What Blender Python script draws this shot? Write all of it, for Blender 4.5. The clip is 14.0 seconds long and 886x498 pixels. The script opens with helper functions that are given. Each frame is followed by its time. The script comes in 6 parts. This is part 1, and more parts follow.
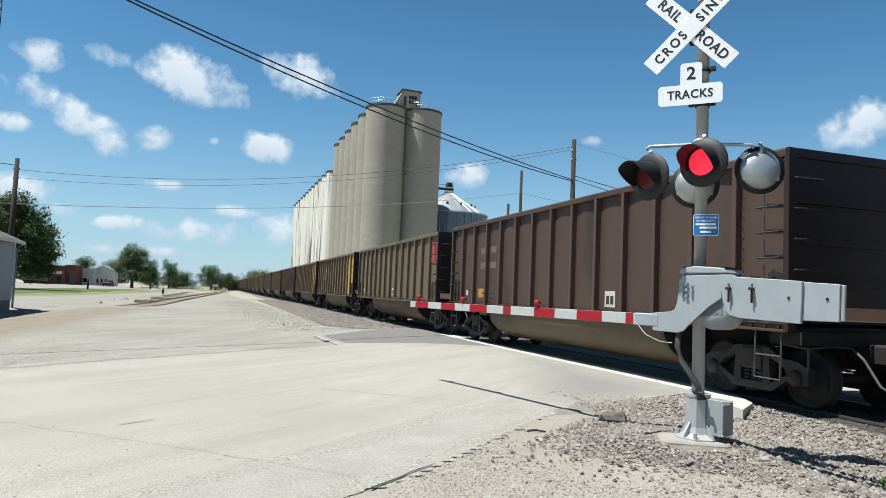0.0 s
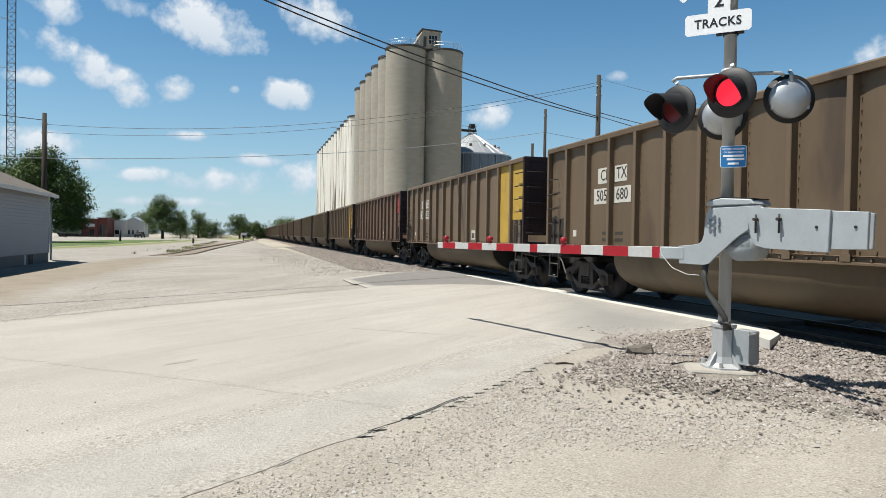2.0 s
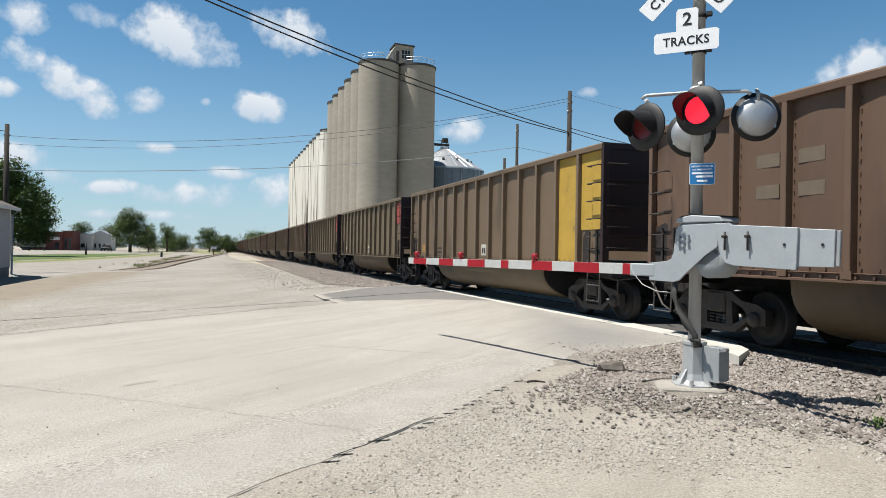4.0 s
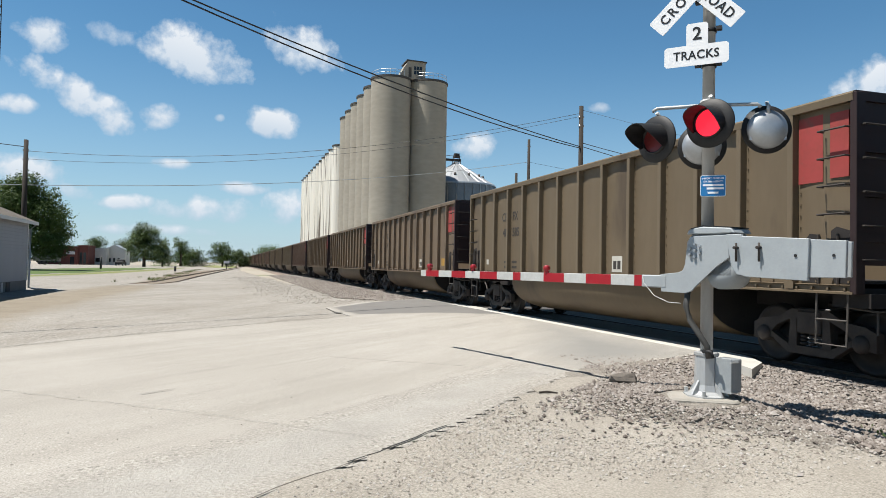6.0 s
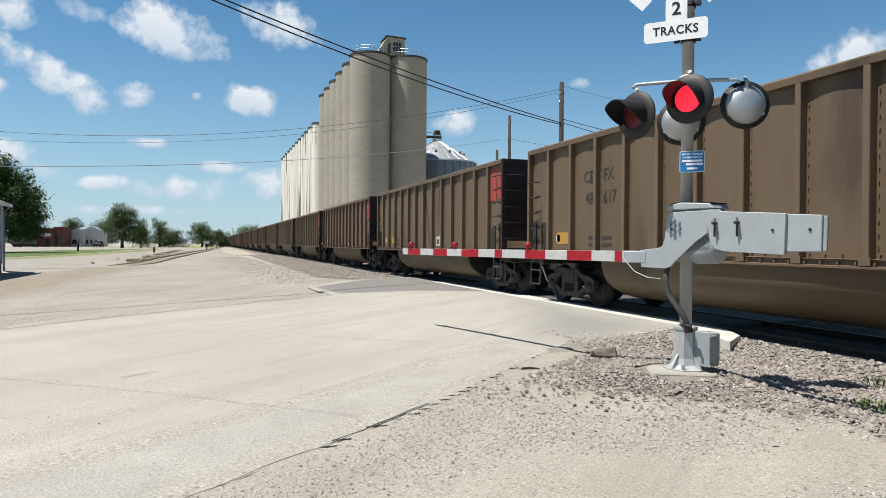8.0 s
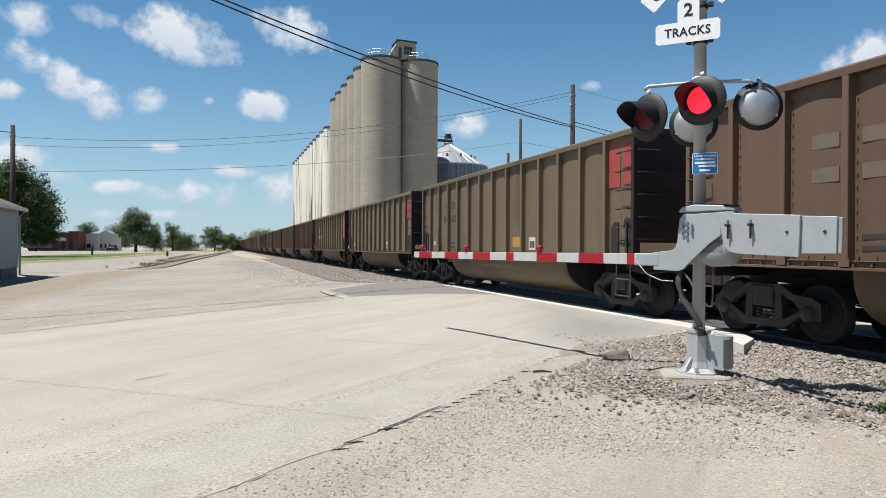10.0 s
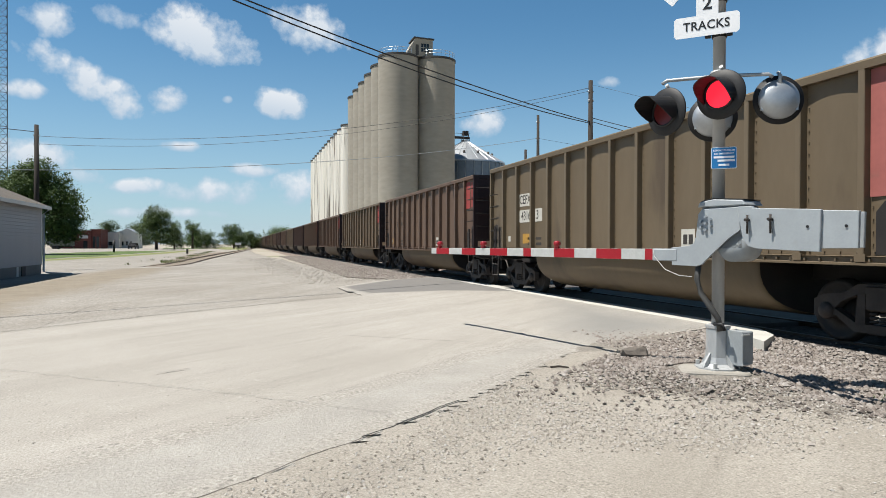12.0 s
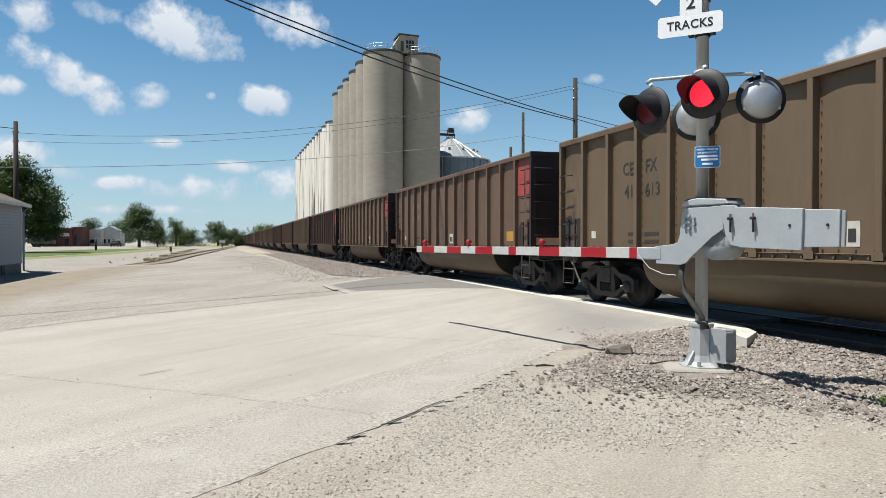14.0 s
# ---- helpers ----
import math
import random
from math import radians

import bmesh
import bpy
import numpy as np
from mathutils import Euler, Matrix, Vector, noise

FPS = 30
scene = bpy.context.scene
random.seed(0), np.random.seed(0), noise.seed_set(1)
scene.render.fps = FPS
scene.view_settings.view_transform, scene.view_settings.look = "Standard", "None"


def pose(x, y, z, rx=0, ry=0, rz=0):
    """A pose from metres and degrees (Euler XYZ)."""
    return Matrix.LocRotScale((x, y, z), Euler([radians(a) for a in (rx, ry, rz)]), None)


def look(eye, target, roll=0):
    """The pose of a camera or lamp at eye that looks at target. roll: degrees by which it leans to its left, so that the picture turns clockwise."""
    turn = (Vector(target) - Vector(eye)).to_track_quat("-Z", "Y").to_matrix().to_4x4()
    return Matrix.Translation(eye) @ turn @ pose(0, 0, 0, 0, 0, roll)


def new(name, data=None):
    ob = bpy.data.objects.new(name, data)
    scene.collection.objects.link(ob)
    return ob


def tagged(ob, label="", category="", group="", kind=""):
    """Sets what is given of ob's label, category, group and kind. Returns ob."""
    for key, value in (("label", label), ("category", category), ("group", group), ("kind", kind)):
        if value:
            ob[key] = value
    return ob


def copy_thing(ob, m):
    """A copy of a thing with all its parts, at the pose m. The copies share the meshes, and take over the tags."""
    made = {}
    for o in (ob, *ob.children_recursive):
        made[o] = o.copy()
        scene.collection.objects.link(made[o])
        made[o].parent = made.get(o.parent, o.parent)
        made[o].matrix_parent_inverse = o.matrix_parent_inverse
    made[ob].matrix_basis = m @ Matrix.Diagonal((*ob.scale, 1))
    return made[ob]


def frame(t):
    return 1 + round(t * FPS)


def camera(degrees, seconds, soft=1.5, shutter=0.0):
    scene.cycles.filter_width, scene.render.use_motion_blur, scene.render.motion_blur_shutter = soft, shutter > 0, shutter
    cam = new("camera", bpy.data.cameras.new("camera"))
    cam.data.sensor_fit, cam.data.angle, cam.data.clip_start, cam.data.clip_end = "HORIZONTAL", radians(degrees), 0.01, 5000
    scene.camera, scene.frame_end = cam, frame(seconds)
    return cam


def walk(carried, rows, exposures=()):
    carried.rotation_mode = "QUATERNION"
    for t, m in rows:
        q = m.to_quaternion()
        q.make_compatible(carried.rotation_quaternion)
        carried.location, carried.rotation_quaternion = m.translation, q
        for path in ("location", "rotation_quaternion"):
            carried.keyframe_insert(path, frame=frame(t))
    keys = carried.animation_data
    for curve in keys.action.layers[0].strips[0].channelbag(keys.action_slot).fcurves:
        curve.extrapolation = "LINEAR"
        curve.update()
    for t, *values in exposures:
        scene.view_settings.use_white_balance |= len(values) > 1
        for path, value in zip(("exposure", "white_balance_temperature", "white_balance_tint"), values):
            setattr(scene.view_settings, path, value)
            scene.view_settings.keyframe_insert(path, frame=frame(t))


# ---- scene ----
cam = camera(66.01, 14.0, soft=0.7)
PATH = [  # seconds, x, y, z, pitch, roll, yaw: a standing person holds the camera
    (0.0, 0.035, 0.089, 1.553, 3.852, -2.385, -18.354),
    (0.5, -0.004, 0.020, 1.517, 3.268, -2.353, -19.807),
    (1.0, 0.004, 0.019, 1.520, 2.743, -2.569, -19.225),
    (1.5, 0.017, 0.051, 1.507, 1.215, -2.006, -22.772),
    (2.0, -0.021, -0.014, 1.508, -0.986, -0.910, -16.216),
    (2.5, 0.031, 0.017, 1.547, -2.009, 0.676, -18.844),
    (3.0, 0.045, 0.060, 1.545, -0.919, -1.200, -19.385),
    (5.5, 0.025, 0.088, 1.518, 0.946, -0.304, -17.267),
    (6.0, 0.001, -0.001, 1.496, 1.449, -1.053, -17.526),
    (6.5, 0.020, 0.037, 1.511, 0.245, -0.722, -18.169),
    (7.0, 0.012, 0.001, 1.516, 0.810, 2.069, -18.427),
    (7.5, 0.001, -0.026, 1.503, 0.086, -0.391, -19.823),
    (8.0, 0.006, 0.003, 1.505, -0.416, -0.362, -19.050),
    (10.5, 0.005, 0.005, 1.497, -0.092, -0.295, -17.438),
    (11.0, 0.014, 0.008, 1.511, -0.662, -0.411, -15.171),
    (11.5, 0.025, 0.066, 1.501, -0.601, -0.424, -16.536),
    (12.0, -0.001, -0.018, 1.479, -0.369, -0.166, -16.651),
    (12.5, -0.000, -0.000, 1.500, -0.455, 0.001, -17.129),
    (13.0, -0.003, -0.014, 1.494, 0.331, -0.357, -17.473),
    (13.5, 0.012, 0.005, 1.485, -0.217, -0.439, -17.427),
    (14.0, 0.010, -0.001, 1.504, -0.623, -0.031, -17.865),
]
# the camera's own white balance drifts in the first two seconds
EXPOSURES = [(0.0, 0.42, 5980, 5), (0.5, 0.42, 6150, 7), (1.0, 0.42, 6180, 7), (2.0, 0.4, 6250, 8), (2.5, 0.21, 6250, 9), (3.0, 0.31, 6230, 9), (5.5, 0.4, 6230, 9), (8.0, 0.39, 6230, 9), (11.0, 0.34, 6230, 9), (14.0, 0.36, 6230, 9)]
walk(cam, [(t, pose(x, y, z, 90 + p, r, w)) for t, x, y, z, p, r, w in PATH], EXPOSURES)

# ---- world, sun, exposure ----
SUN_EL = radians(66.5)
SUN_AZ = radians(6)      # from the track's near side towards its far end
SUN_DIR = Vector((-math.cos(SUN_AZ) * math.cos(SUN_EL), math.sin(SUN_AZ) * math.cos(SUN_EL), math.sin(SUN_EL)))
# clouds: azimuth from the track to the right, elevation, half width, half height (degrees), thickness, tilt
CLOUDS = [
    (-13.2, 16.0, 2.3, 1.35, 0.95, 0), (-8.8, 16.6, 2.0, 1.0, 0.7, -10), (-3.2, 15.9, 4.9, 2.2, 1.0, -10),
    (5.3, 17.4, 3.6, 2.1, 1.0, -12), (-10.9, 12.0, 4.6, 1.5, 1.0, -24), (-5.3, 11.2, 1.8, 1.1, 0.95, 0),
    (-14.8, 10.9, 1.8, 0.7, 0.8, 0), (3.2, 11.4, 2.3, 1.2, 1.0, -8), (-0.9, 11.4, 0.5, 0.35, 0.6, 0),
    (-14.5, 6.4, 3.4, 1.3, 0.95, 0), (19.8, 10.0, 2.2, 1.1, 0.9, 4), (30.2, 13.1, 1.0, 0.5, 0.6, 0),
    (50.5, 13.6, 4.2, 1.8, 0.95, 15), (-7.7, 4.4, 2.3, 0.65, 0.9, 4), (-1.6, 4.2, 4.2, 1.1, 0.8, 0),
    (4.3, 4.6, 2.0, 1.5, 0.9, 0), (0.8, 6.0, 2.4, 0.6, 0.8, 0), (-3.9, 7.6, 1.9, 0.45, 0.7, 0),
    (-10.8, 5.0, 1.5, 0.8, 0.7, 0), (-20.0, 16.5, 2.8, 1.6, 0.9, 0), (-5.0, 2.4, 4.5, 0.5, 0.6, 0),
    (-20.5, 7.5, 4.0, 1.7, 0.9, 0), (24.0, 5.0, 3.0, 0.9, 0.7, 0), (-33.0, 13.0, 5.0, 2.2, 0.9, 0),
    (60.0, 8.0, 6.0, 1.5, 0.8, 0), (75.0, 18.0, 6.0, 2.5, 0.8, 0), (-60.0, 20.0, 7.0, 2.5, 0.9, 0)]


def mathn(nt, op, a, b=None, clamp=False):
    n = nt.nodes.new("ShaderNodeMath")
    n.operation, n.use_clamp = op, clamp
    for i, v in enumerate((a, b)):
        if v is None:
            continue
        if isinstance(v, (int, float)):
            n.inputs[i].default_value = v
        else:
            nt.links.new(v, n.inputs[i])
    return n.outputs[0]


def build_world():
    w = bpy.data.worlds.new("sky")
    scene.world = w
    w.use_nodes = True
    nt = w.node_tree
    nt.nodes.clear()
    out, bg = nt.nodes.new("ShaderNodeOutputWorld"), nt.nodes.new("ShaderNodeBackground")
    sky = nt.nodes.new("ShaderNodeTexSky")
    sky.sky_type, sky.sun_disc = "NISHITA", False
    sky.sun_elevation, sky.sun_rotation = SUN_EL, math.atan2(SUN_DIR.x, SUN_DIR.y)
    sky.air_density, sky.dust_density, sky.ozone_density = 1.0, 0.2, 4.0
    co = nt.nodes.new("ShaderNodeTexCoord")
    sep = nt.nodes.new("ShaderNodeSeparateXYZ")
    nt.links.new(co.outputs["Generated"], sep.inputs[0])
    x, y, z = sep.outputs
    az = mathn(nt, "MULTIPLY", mathn(nt, "ARCTAN2", x, y), 180 / math.pi)
    el = mathn(nt, "MULTIPLY", mathn(nt, "ARCSINE", z), 180 / math.pi)

    def noise_at(scale, detail, rough):
        n = nt.nodes.new("ShaderNodeTexNoise")
        n.inputs["Scale"].default_value, n.inputs["Detail"].default_value, n.inputs["Roughness"].default_value = scale, detail, rough
        nt.links.new(co.outputs["Generated"], n.inputs["Vector"])
        return n.outputs["Fac"]
    n1, n2 = noise_at(30, 9, 0.58), noise_at(13, 3, 0.5)
    ragged = mathn(nt, "ADD", mathn(nt, "MULTIPLY", mathn(nt, "SUBTRACT", n1, 0.5), 3.0), mathn(nt, "MULTIPLY", mathn(nt, "SUBTRACT", n2, 0.5), 2.0))
    total, shade = None, None
    for a0, e0, wa, he, thick, tilt in CLOUDS:
        u, v = mathn(nt, "SUBTRACT", az, a0), mathn(nt, "SUBTRACT", el, e0)
        ct, st = math.cos(radians(tilt)), math.sin(radians(tilt))
        p = mathn(nt, "ADD", mathn(nt, "MULTIPLY", u, ct / wa), mathn(nt, "MULTIPLY", v, st / wa))
        q = mathn(nt, "ADD", mathn(nt, "MULTIPLY", u, -st / he), mathn(nt, "MULTIPLY", v, ct / he))
        d = mathn(nt, "ADD", mathn(nt, "MULTIPLY", p, p), mathn(nt, "MULTIPLY", q, q))
        m = mathn(nt, "MULTIPLY", mathn(nt, "SUBTRACT", mathn(nt, "ADD", 0.88, ragged), d), 1.2 * thick, clamp=True)
        b = mathn(nt, "MULTIPLY", m, mathn(nt, "MULTIPLY", mathn(nt, "ADD", q, 1.2), 0.55, clamp=True))
        total = m if total is None else mathn(nt, "MAXIMUM", total, m)
        shade = b if shade is None else mathn(nt, "MAXIMUM", shade, b)
    ramp = nt.nodes.new("ShaderNodeMix")
    ramp.data_type = "RGBA"
    ramp.inputs["A"].default_value, ramp.inputs["B"].default_value = (8.5, 10.0, 11.6, 1), (13.6, 13.8, 14.0, 1)
    nt.links.new(shade, ramp.inputs["Factor"])
    # a pale veil low over the plain
    low = mathn(nt, "SUBTRACT", 1.0, mathn(nt, "MULTIPLY", el, 1 / 20.0), clamp=True)
    veil = mathn(nt, "MULTIPLY", mathn(nt, "MULTIPLY", low, low), 0.8)
    hazy = nt.nodes.new("ShaderNodeMix")
    hazy.data_type = "RGBA"
    nt.links.new(veil, hazy.inputs["Factor"])
    tint = nt.nodes.new("ShaderNodeMix")
    tint.data_type, tint.blend_type = "RGBA", "MULTIPLY"
    tint.inputs["Factor"].default_value, tint.inputs["B"].default_value = 1.0, (1.15, 1.65, 1.68, 1)
    nt.links.new(sky.outputs[0], tint.inputs["A"])
    # the blue deepens towards the zenith
    deep = mathn(nt, "SUBTRACT", 1.0, mathn(nt, "MULTIPLY", mathn(nt, "MULTIPLY", mathn(nt, "SUBTRACT", el, 20.0), 1 / 35.0, clamp=True), 0.70))
    zen = nt.nodes.new("ShaderNodeMix")
    zen.data_type, zen.blend_type = "RGBA", "MULTIPLY"
    zen.inputs["Factor"].default_value = 1.0
    nt.links.new(tint.outputs["Result"], zen.inputs["A"])
    nt.links.new(deep, zen.inputs["B"])
    nt.links.new(zen.outputs["Result"], hazy.inputs["A"])
    hazy.inputs["B"].default_value = (8.6, 10.2, 11.8, 1)
    mix = nt.nodes.new("ShaderNodeMix")
    mix.data_type = "RGBA"
    nt.links.new(mathn(nt, "MULTIPLY", total, 0.96), mix.inputs["Factor"])
    nt.links.new(hazy.outputs["Result"], mix.inputs["A"])
    nt.links.new(ramp.outputs["Result"], mix.inputs["B"])
    nt.links.new(mix.outputs["Result"], bg.inputs["Color"])
    bg.inputs["Strength"].default_value = SKY
    nt.links.new(bg.outputs[0], out.inputs[0])


SKY = 0.0485
build_world()
sun = new("sun", bpy.data.lights.new("sun", "SUN"))
sun.data.energy, sun.data.angle, sun.data.color = 6.0, radians(0.53), (1.0, 0.935, 0.84)
sun.matrix_world = look(SUN_DIR * 100, (0, 0, 0))
scene.view_settings.exposure = 0.0


# ---- materials ----
def material(name, a, b=None, rough=0.8, metal=0.0, scale=4.0, fine=40.0, bump=0.2, spots=None, spot_scale=1.5, spot_at=0.6, stretch=(1, 1, 1), fine_mix=0.35, bump_dist=0.01, coords="Object", rand=0.0):
    """Two tones mixed by a coarse and a fine noise, a third as stains, and relief."""
    m = bpy.data.materials.new(name)
    m.use_nodes = True
    nt = m.node_tree
    bsdf = nt.nodes["Principled BSDF"]
    b = b or tuple(c * 0.75 for c in a)
    tc, mp = nt.nodes.new("ShaderNodeTexCoord"), nt.nodes.new("ShaderNodeMapping")
    mp.inputs["Scale"].default_value = stretch
    nt.links.new(tc.outputs[coords], mp.inputs["Vector"])

    def noise_tex(s, detail=6.0):
        n = nt.nodes.new("ShaderNodeTexNoise")
        n.inputs["Scale"].default_value, n.inputs["Detail"].default_value = s, detail
        nt.links.new(mp.outputs[0], n.inputs["Vector"])
        return n.outputs["Fac"]

    def mix(fac, c0, c1):
        n = nt.nodes.new("ShaderNodeMix")
        n.data_type = "RGBA"
        for key, v in (("Factor", fac), ("A", c0), ("B", c1)):
            if isinstance(v, tuple):
                n.inputs[key].default_value = (*v, 1)
            elif isinstance(v, float):
                n.inputs[key].default_value = v
            else:
                nt.links.new(v, n.inputs[key])
        return n.outputs["Result"]

    def contrast(v, lo, hi):
        n = nt.nodes.new("ShaderNodeMapRange")
        n.inputs["From Min"].default_value, n.inputs["From Max"].default_value = lo, hi
        nt.links.new(v, n.inputs["Value"])
        return n.outputs[0]
    coarse, grain = noise_tex(scale), noise_tex(fine, 3.0)
    fac = mathn(nt, "ADD", mathn(nt, "MULTIPLY", contrast(coarse, 0.32, 0.68), 1 - fine_mix), mathn(nt, "MULTIPLY", contrast(grain, 0.3, 0.7), fine_mix))
    col = mix(fac, a, b)
    if spots:
        col = mix(contrast(noise_tex(spot_scale), spot_at, spot_at + 0.12), col, spots)
    if rand:
        info = nt.nodes.new("ShaderNodeObjectInfo")
        hsv = nt.nodes.new("ShaderNodeHueSaturation")
        nt.links.new(mathn(nt, "ADD", 1 - rand, mathn(nt, "MULTIPLY", info.outputs["Random"], 2 * rand)), hsv.inputs["Value"])
        nt.links.new(col, hsv.inputs["Color"])
        col = hsv.outputs[0]
    nt.links.new(col, bsdf.inputs["Base Color"])
    bsdf.inputs["Roughness"].default_value, bsdf.inputs["Metallic"].default_value = rough, metal
    if bump:
        bn = nt.nodes.new("ShaderNodeBump")
        bn.inputs["Strength"].default_value, bn.inputs["Distance"].default_value = bump, bump_dist
        nt.links.new(mathn(nt, "ADD", grain, mathn(nt, "MULTIPLY", coarse, 0.5)), bn.inputs["Height"])
        nt.links.new(bn.outputs[0], bsdf.inputs["Normal"])
    return m


M = dict(
    dirt=material("dry_dirt", (0.296, 0.261, 0.211), (0.359, 0.324, 0.269), 0.95, scale=0.25, fine=14, spots=(0.156, 0.164, 0.078), spot_scale=0.09, spot_at=0.56, bump=0.5, bump_dist=0.03),
    asphalt=material("grey_asphalt", (0.156, 0.148, 0.139), (0.207, 0.197, 0.183), 0.9, scale=0.8, fine=40, bump=0.3),
    tar=material("tar", (0.035, 0.033, 0.03), None, 0.7, scale=8),
    grass=material("lawn", (0.058, 0.098, 0.022), (0.098, 0.133, 0.035), 1.0, scale=0.25, fine=9, bump=0.6, bump_dist=0.05),
    drygrass=material("dry_grass", (0.235, 0.235, 0.10), (0.16, 0.185, 0.065), 1.0, scale=0.2, fine=6, bump=0.6, bump_dist=0.05),
    silo=material("weathered_silo_concrete", (0.334, 0.305, 0.252), (0.255, 0.229, 0.187), 0.9, scale=0.12, fine=1.6, stretch=(0.35, 0.35, 1.0), fine_mix=0.5, bump=0.3, bump_dist=0.05),
    silo_white=material("white_silo_paint", (0.72, 0.69, 0.62), (0.58, 0.545, 0.475), 0.85, scale=0.2, fine=2, stretch=(1, 1, 0.04), spots=(0.10, 0.08, 0.06), spot_scale=1.2, spot_at=0.535, bump=0.2),
    dark=material("dark_trim", (0.06, 0.055, 0.05), None, 0.7, scale=5),
    galv=material("galvanised_steel", (0.50, 0.52, 0.54), (0.40, 0.42, 0.44), 0.45, 0.7, scale=3, fine=30, bump=0.1),
    mast=material("aluminium_paint", (0.458, 0.466, 0.466), (0.37, 0.378, 0.378), 0.5, 0.35, scale=5, fine=40, bump=0.12, stretch=(1, 1, 0.3)),
    gate_grey=material("pale_grey_paint", (0.344, 0.372, 0.388), (0.296, 0.32, 0.336), 0.5, 0.1, scale=4, fine=40, bump=0.1, spots=(0.304, 0.32, 0.32), spot_scale=5, spot_at=0.68),
    sign_white=material("sign_sheeting", (0.90, 0.90, 0.90), (0.84, 0.84, 0.85), 0.45, scale=6, fine=60, bump=0.03),
    black=material("matt_black", (0.007, 0.007, 0.008), (0.012, 0.012, 0.013), 0.6, scale=10, bump=0.1),
    letter=material("sign_black", (0.012, 0.012, 0.013), None, 0.5, scale=10, bump=0),
    blue=material("sign_blue", (0.015, 0.16, 0.42), (0.02, 0.19, 0.46), 0.4, scale=8, bump=0),
    red=material("reflective_red", (0.33, 0.009, 0.018), (0.27, 0.008, 0.015), 0.4, scale=10, bump=0.05),
    stripe_white=material("reflective_white", (0.486, 0.491, 0.477), (0.396, 0.401, 0.383), 0.45, scale=10, bump=0.05),
    rubber=material("black_hose", (0.03, 0.03, 0.03), None, 0.6, scale=20),
    wood=material("weathered_pole_wood", (0.023, 0.017, 0.013), (0.037, 0.029, 0.022), 0.9, scale=3, fine=30, stretch=(1, 1, 0.1), bump=0.4),
    truck_steel=material("grimy_cast_steel", (0.026, 0.022, 0.02), (0.055, 0.044, 0.037), 0.7, 0.2, scale=4, fine=25, bump=0.3),
    wheel_steel=material("dark_wheel_steel", (0.016, 0.014, 0.013), (0.034, 0.027, 0.023), 0.65, 0.3, scale=5, fine=30, bump=0.15),
    rail_steel=material("rusted_rail", (0.06, 0.040, 0.028), (0.10, 0.07, 0.05), 0.65, 0.5, scale=5, fine=30, bump=0.2),
    rail_top=material("polished_railhead", (0.17, 0.165, 0.16), None, 0.55, 1.0, scale=5, bump=0.05),
    tie=material("creosoted_tie", (0.030, 0.024, 0.020), (0.06, 0.048, 0.04), 0.9, scale=4, fine=30, bump=0.5),
    grime=material("black_grime", (0.010, 0.008, 0.008), (0.020, 0.016, 0.014), 0.8, scale=4),
    bark=material("bark", (0.10, 0.075, 0.055), (0.06, 0.045, 0.035), 0.95, scale=6, fine=30, stretch=(1, 1, 0.2), bump=0.8),
    siding=material("pale_vinyl_siding", (0.343, 0.351, 0.367), (0.304, 0.312, 0.328), 0.6, scale=1.5, fine=20, bump=0.05),
    roof=material("brown_shingle", (0.133, 0.113, 0.09), (0.086, 0.074, 0.062), 0.95, scale=3, fine=14, bump=0.5),
    white=material("white_paint", (0.577, 0.577, 0.569), (0.499, 0.499, 0.491), 0.6, scale=2, bump=0.1),
    brick_red=material("red_brick", (0.15, 0.048, 0.038), (0.10, 0.036, 0.03), 0.9, scale=2, fine=12, bump=0.3),
    glass_dark=material("dark_window", (0.02, 0.025, 0.03), None, 0.1, scale=1, bump=0),
    concrete=material("footing_concrete", (0.343, 0.32, 0.281), (0.265, 0.246, 0.215), 0.9, scale=5, fine=40, bump=0.3),
    panel_concrete=material("crossing_panel", (0.484, 0.468, 0.429), (0.406, 0.39, 0.351), 0.9, scale=2, fine=30, bump=0.25),
)


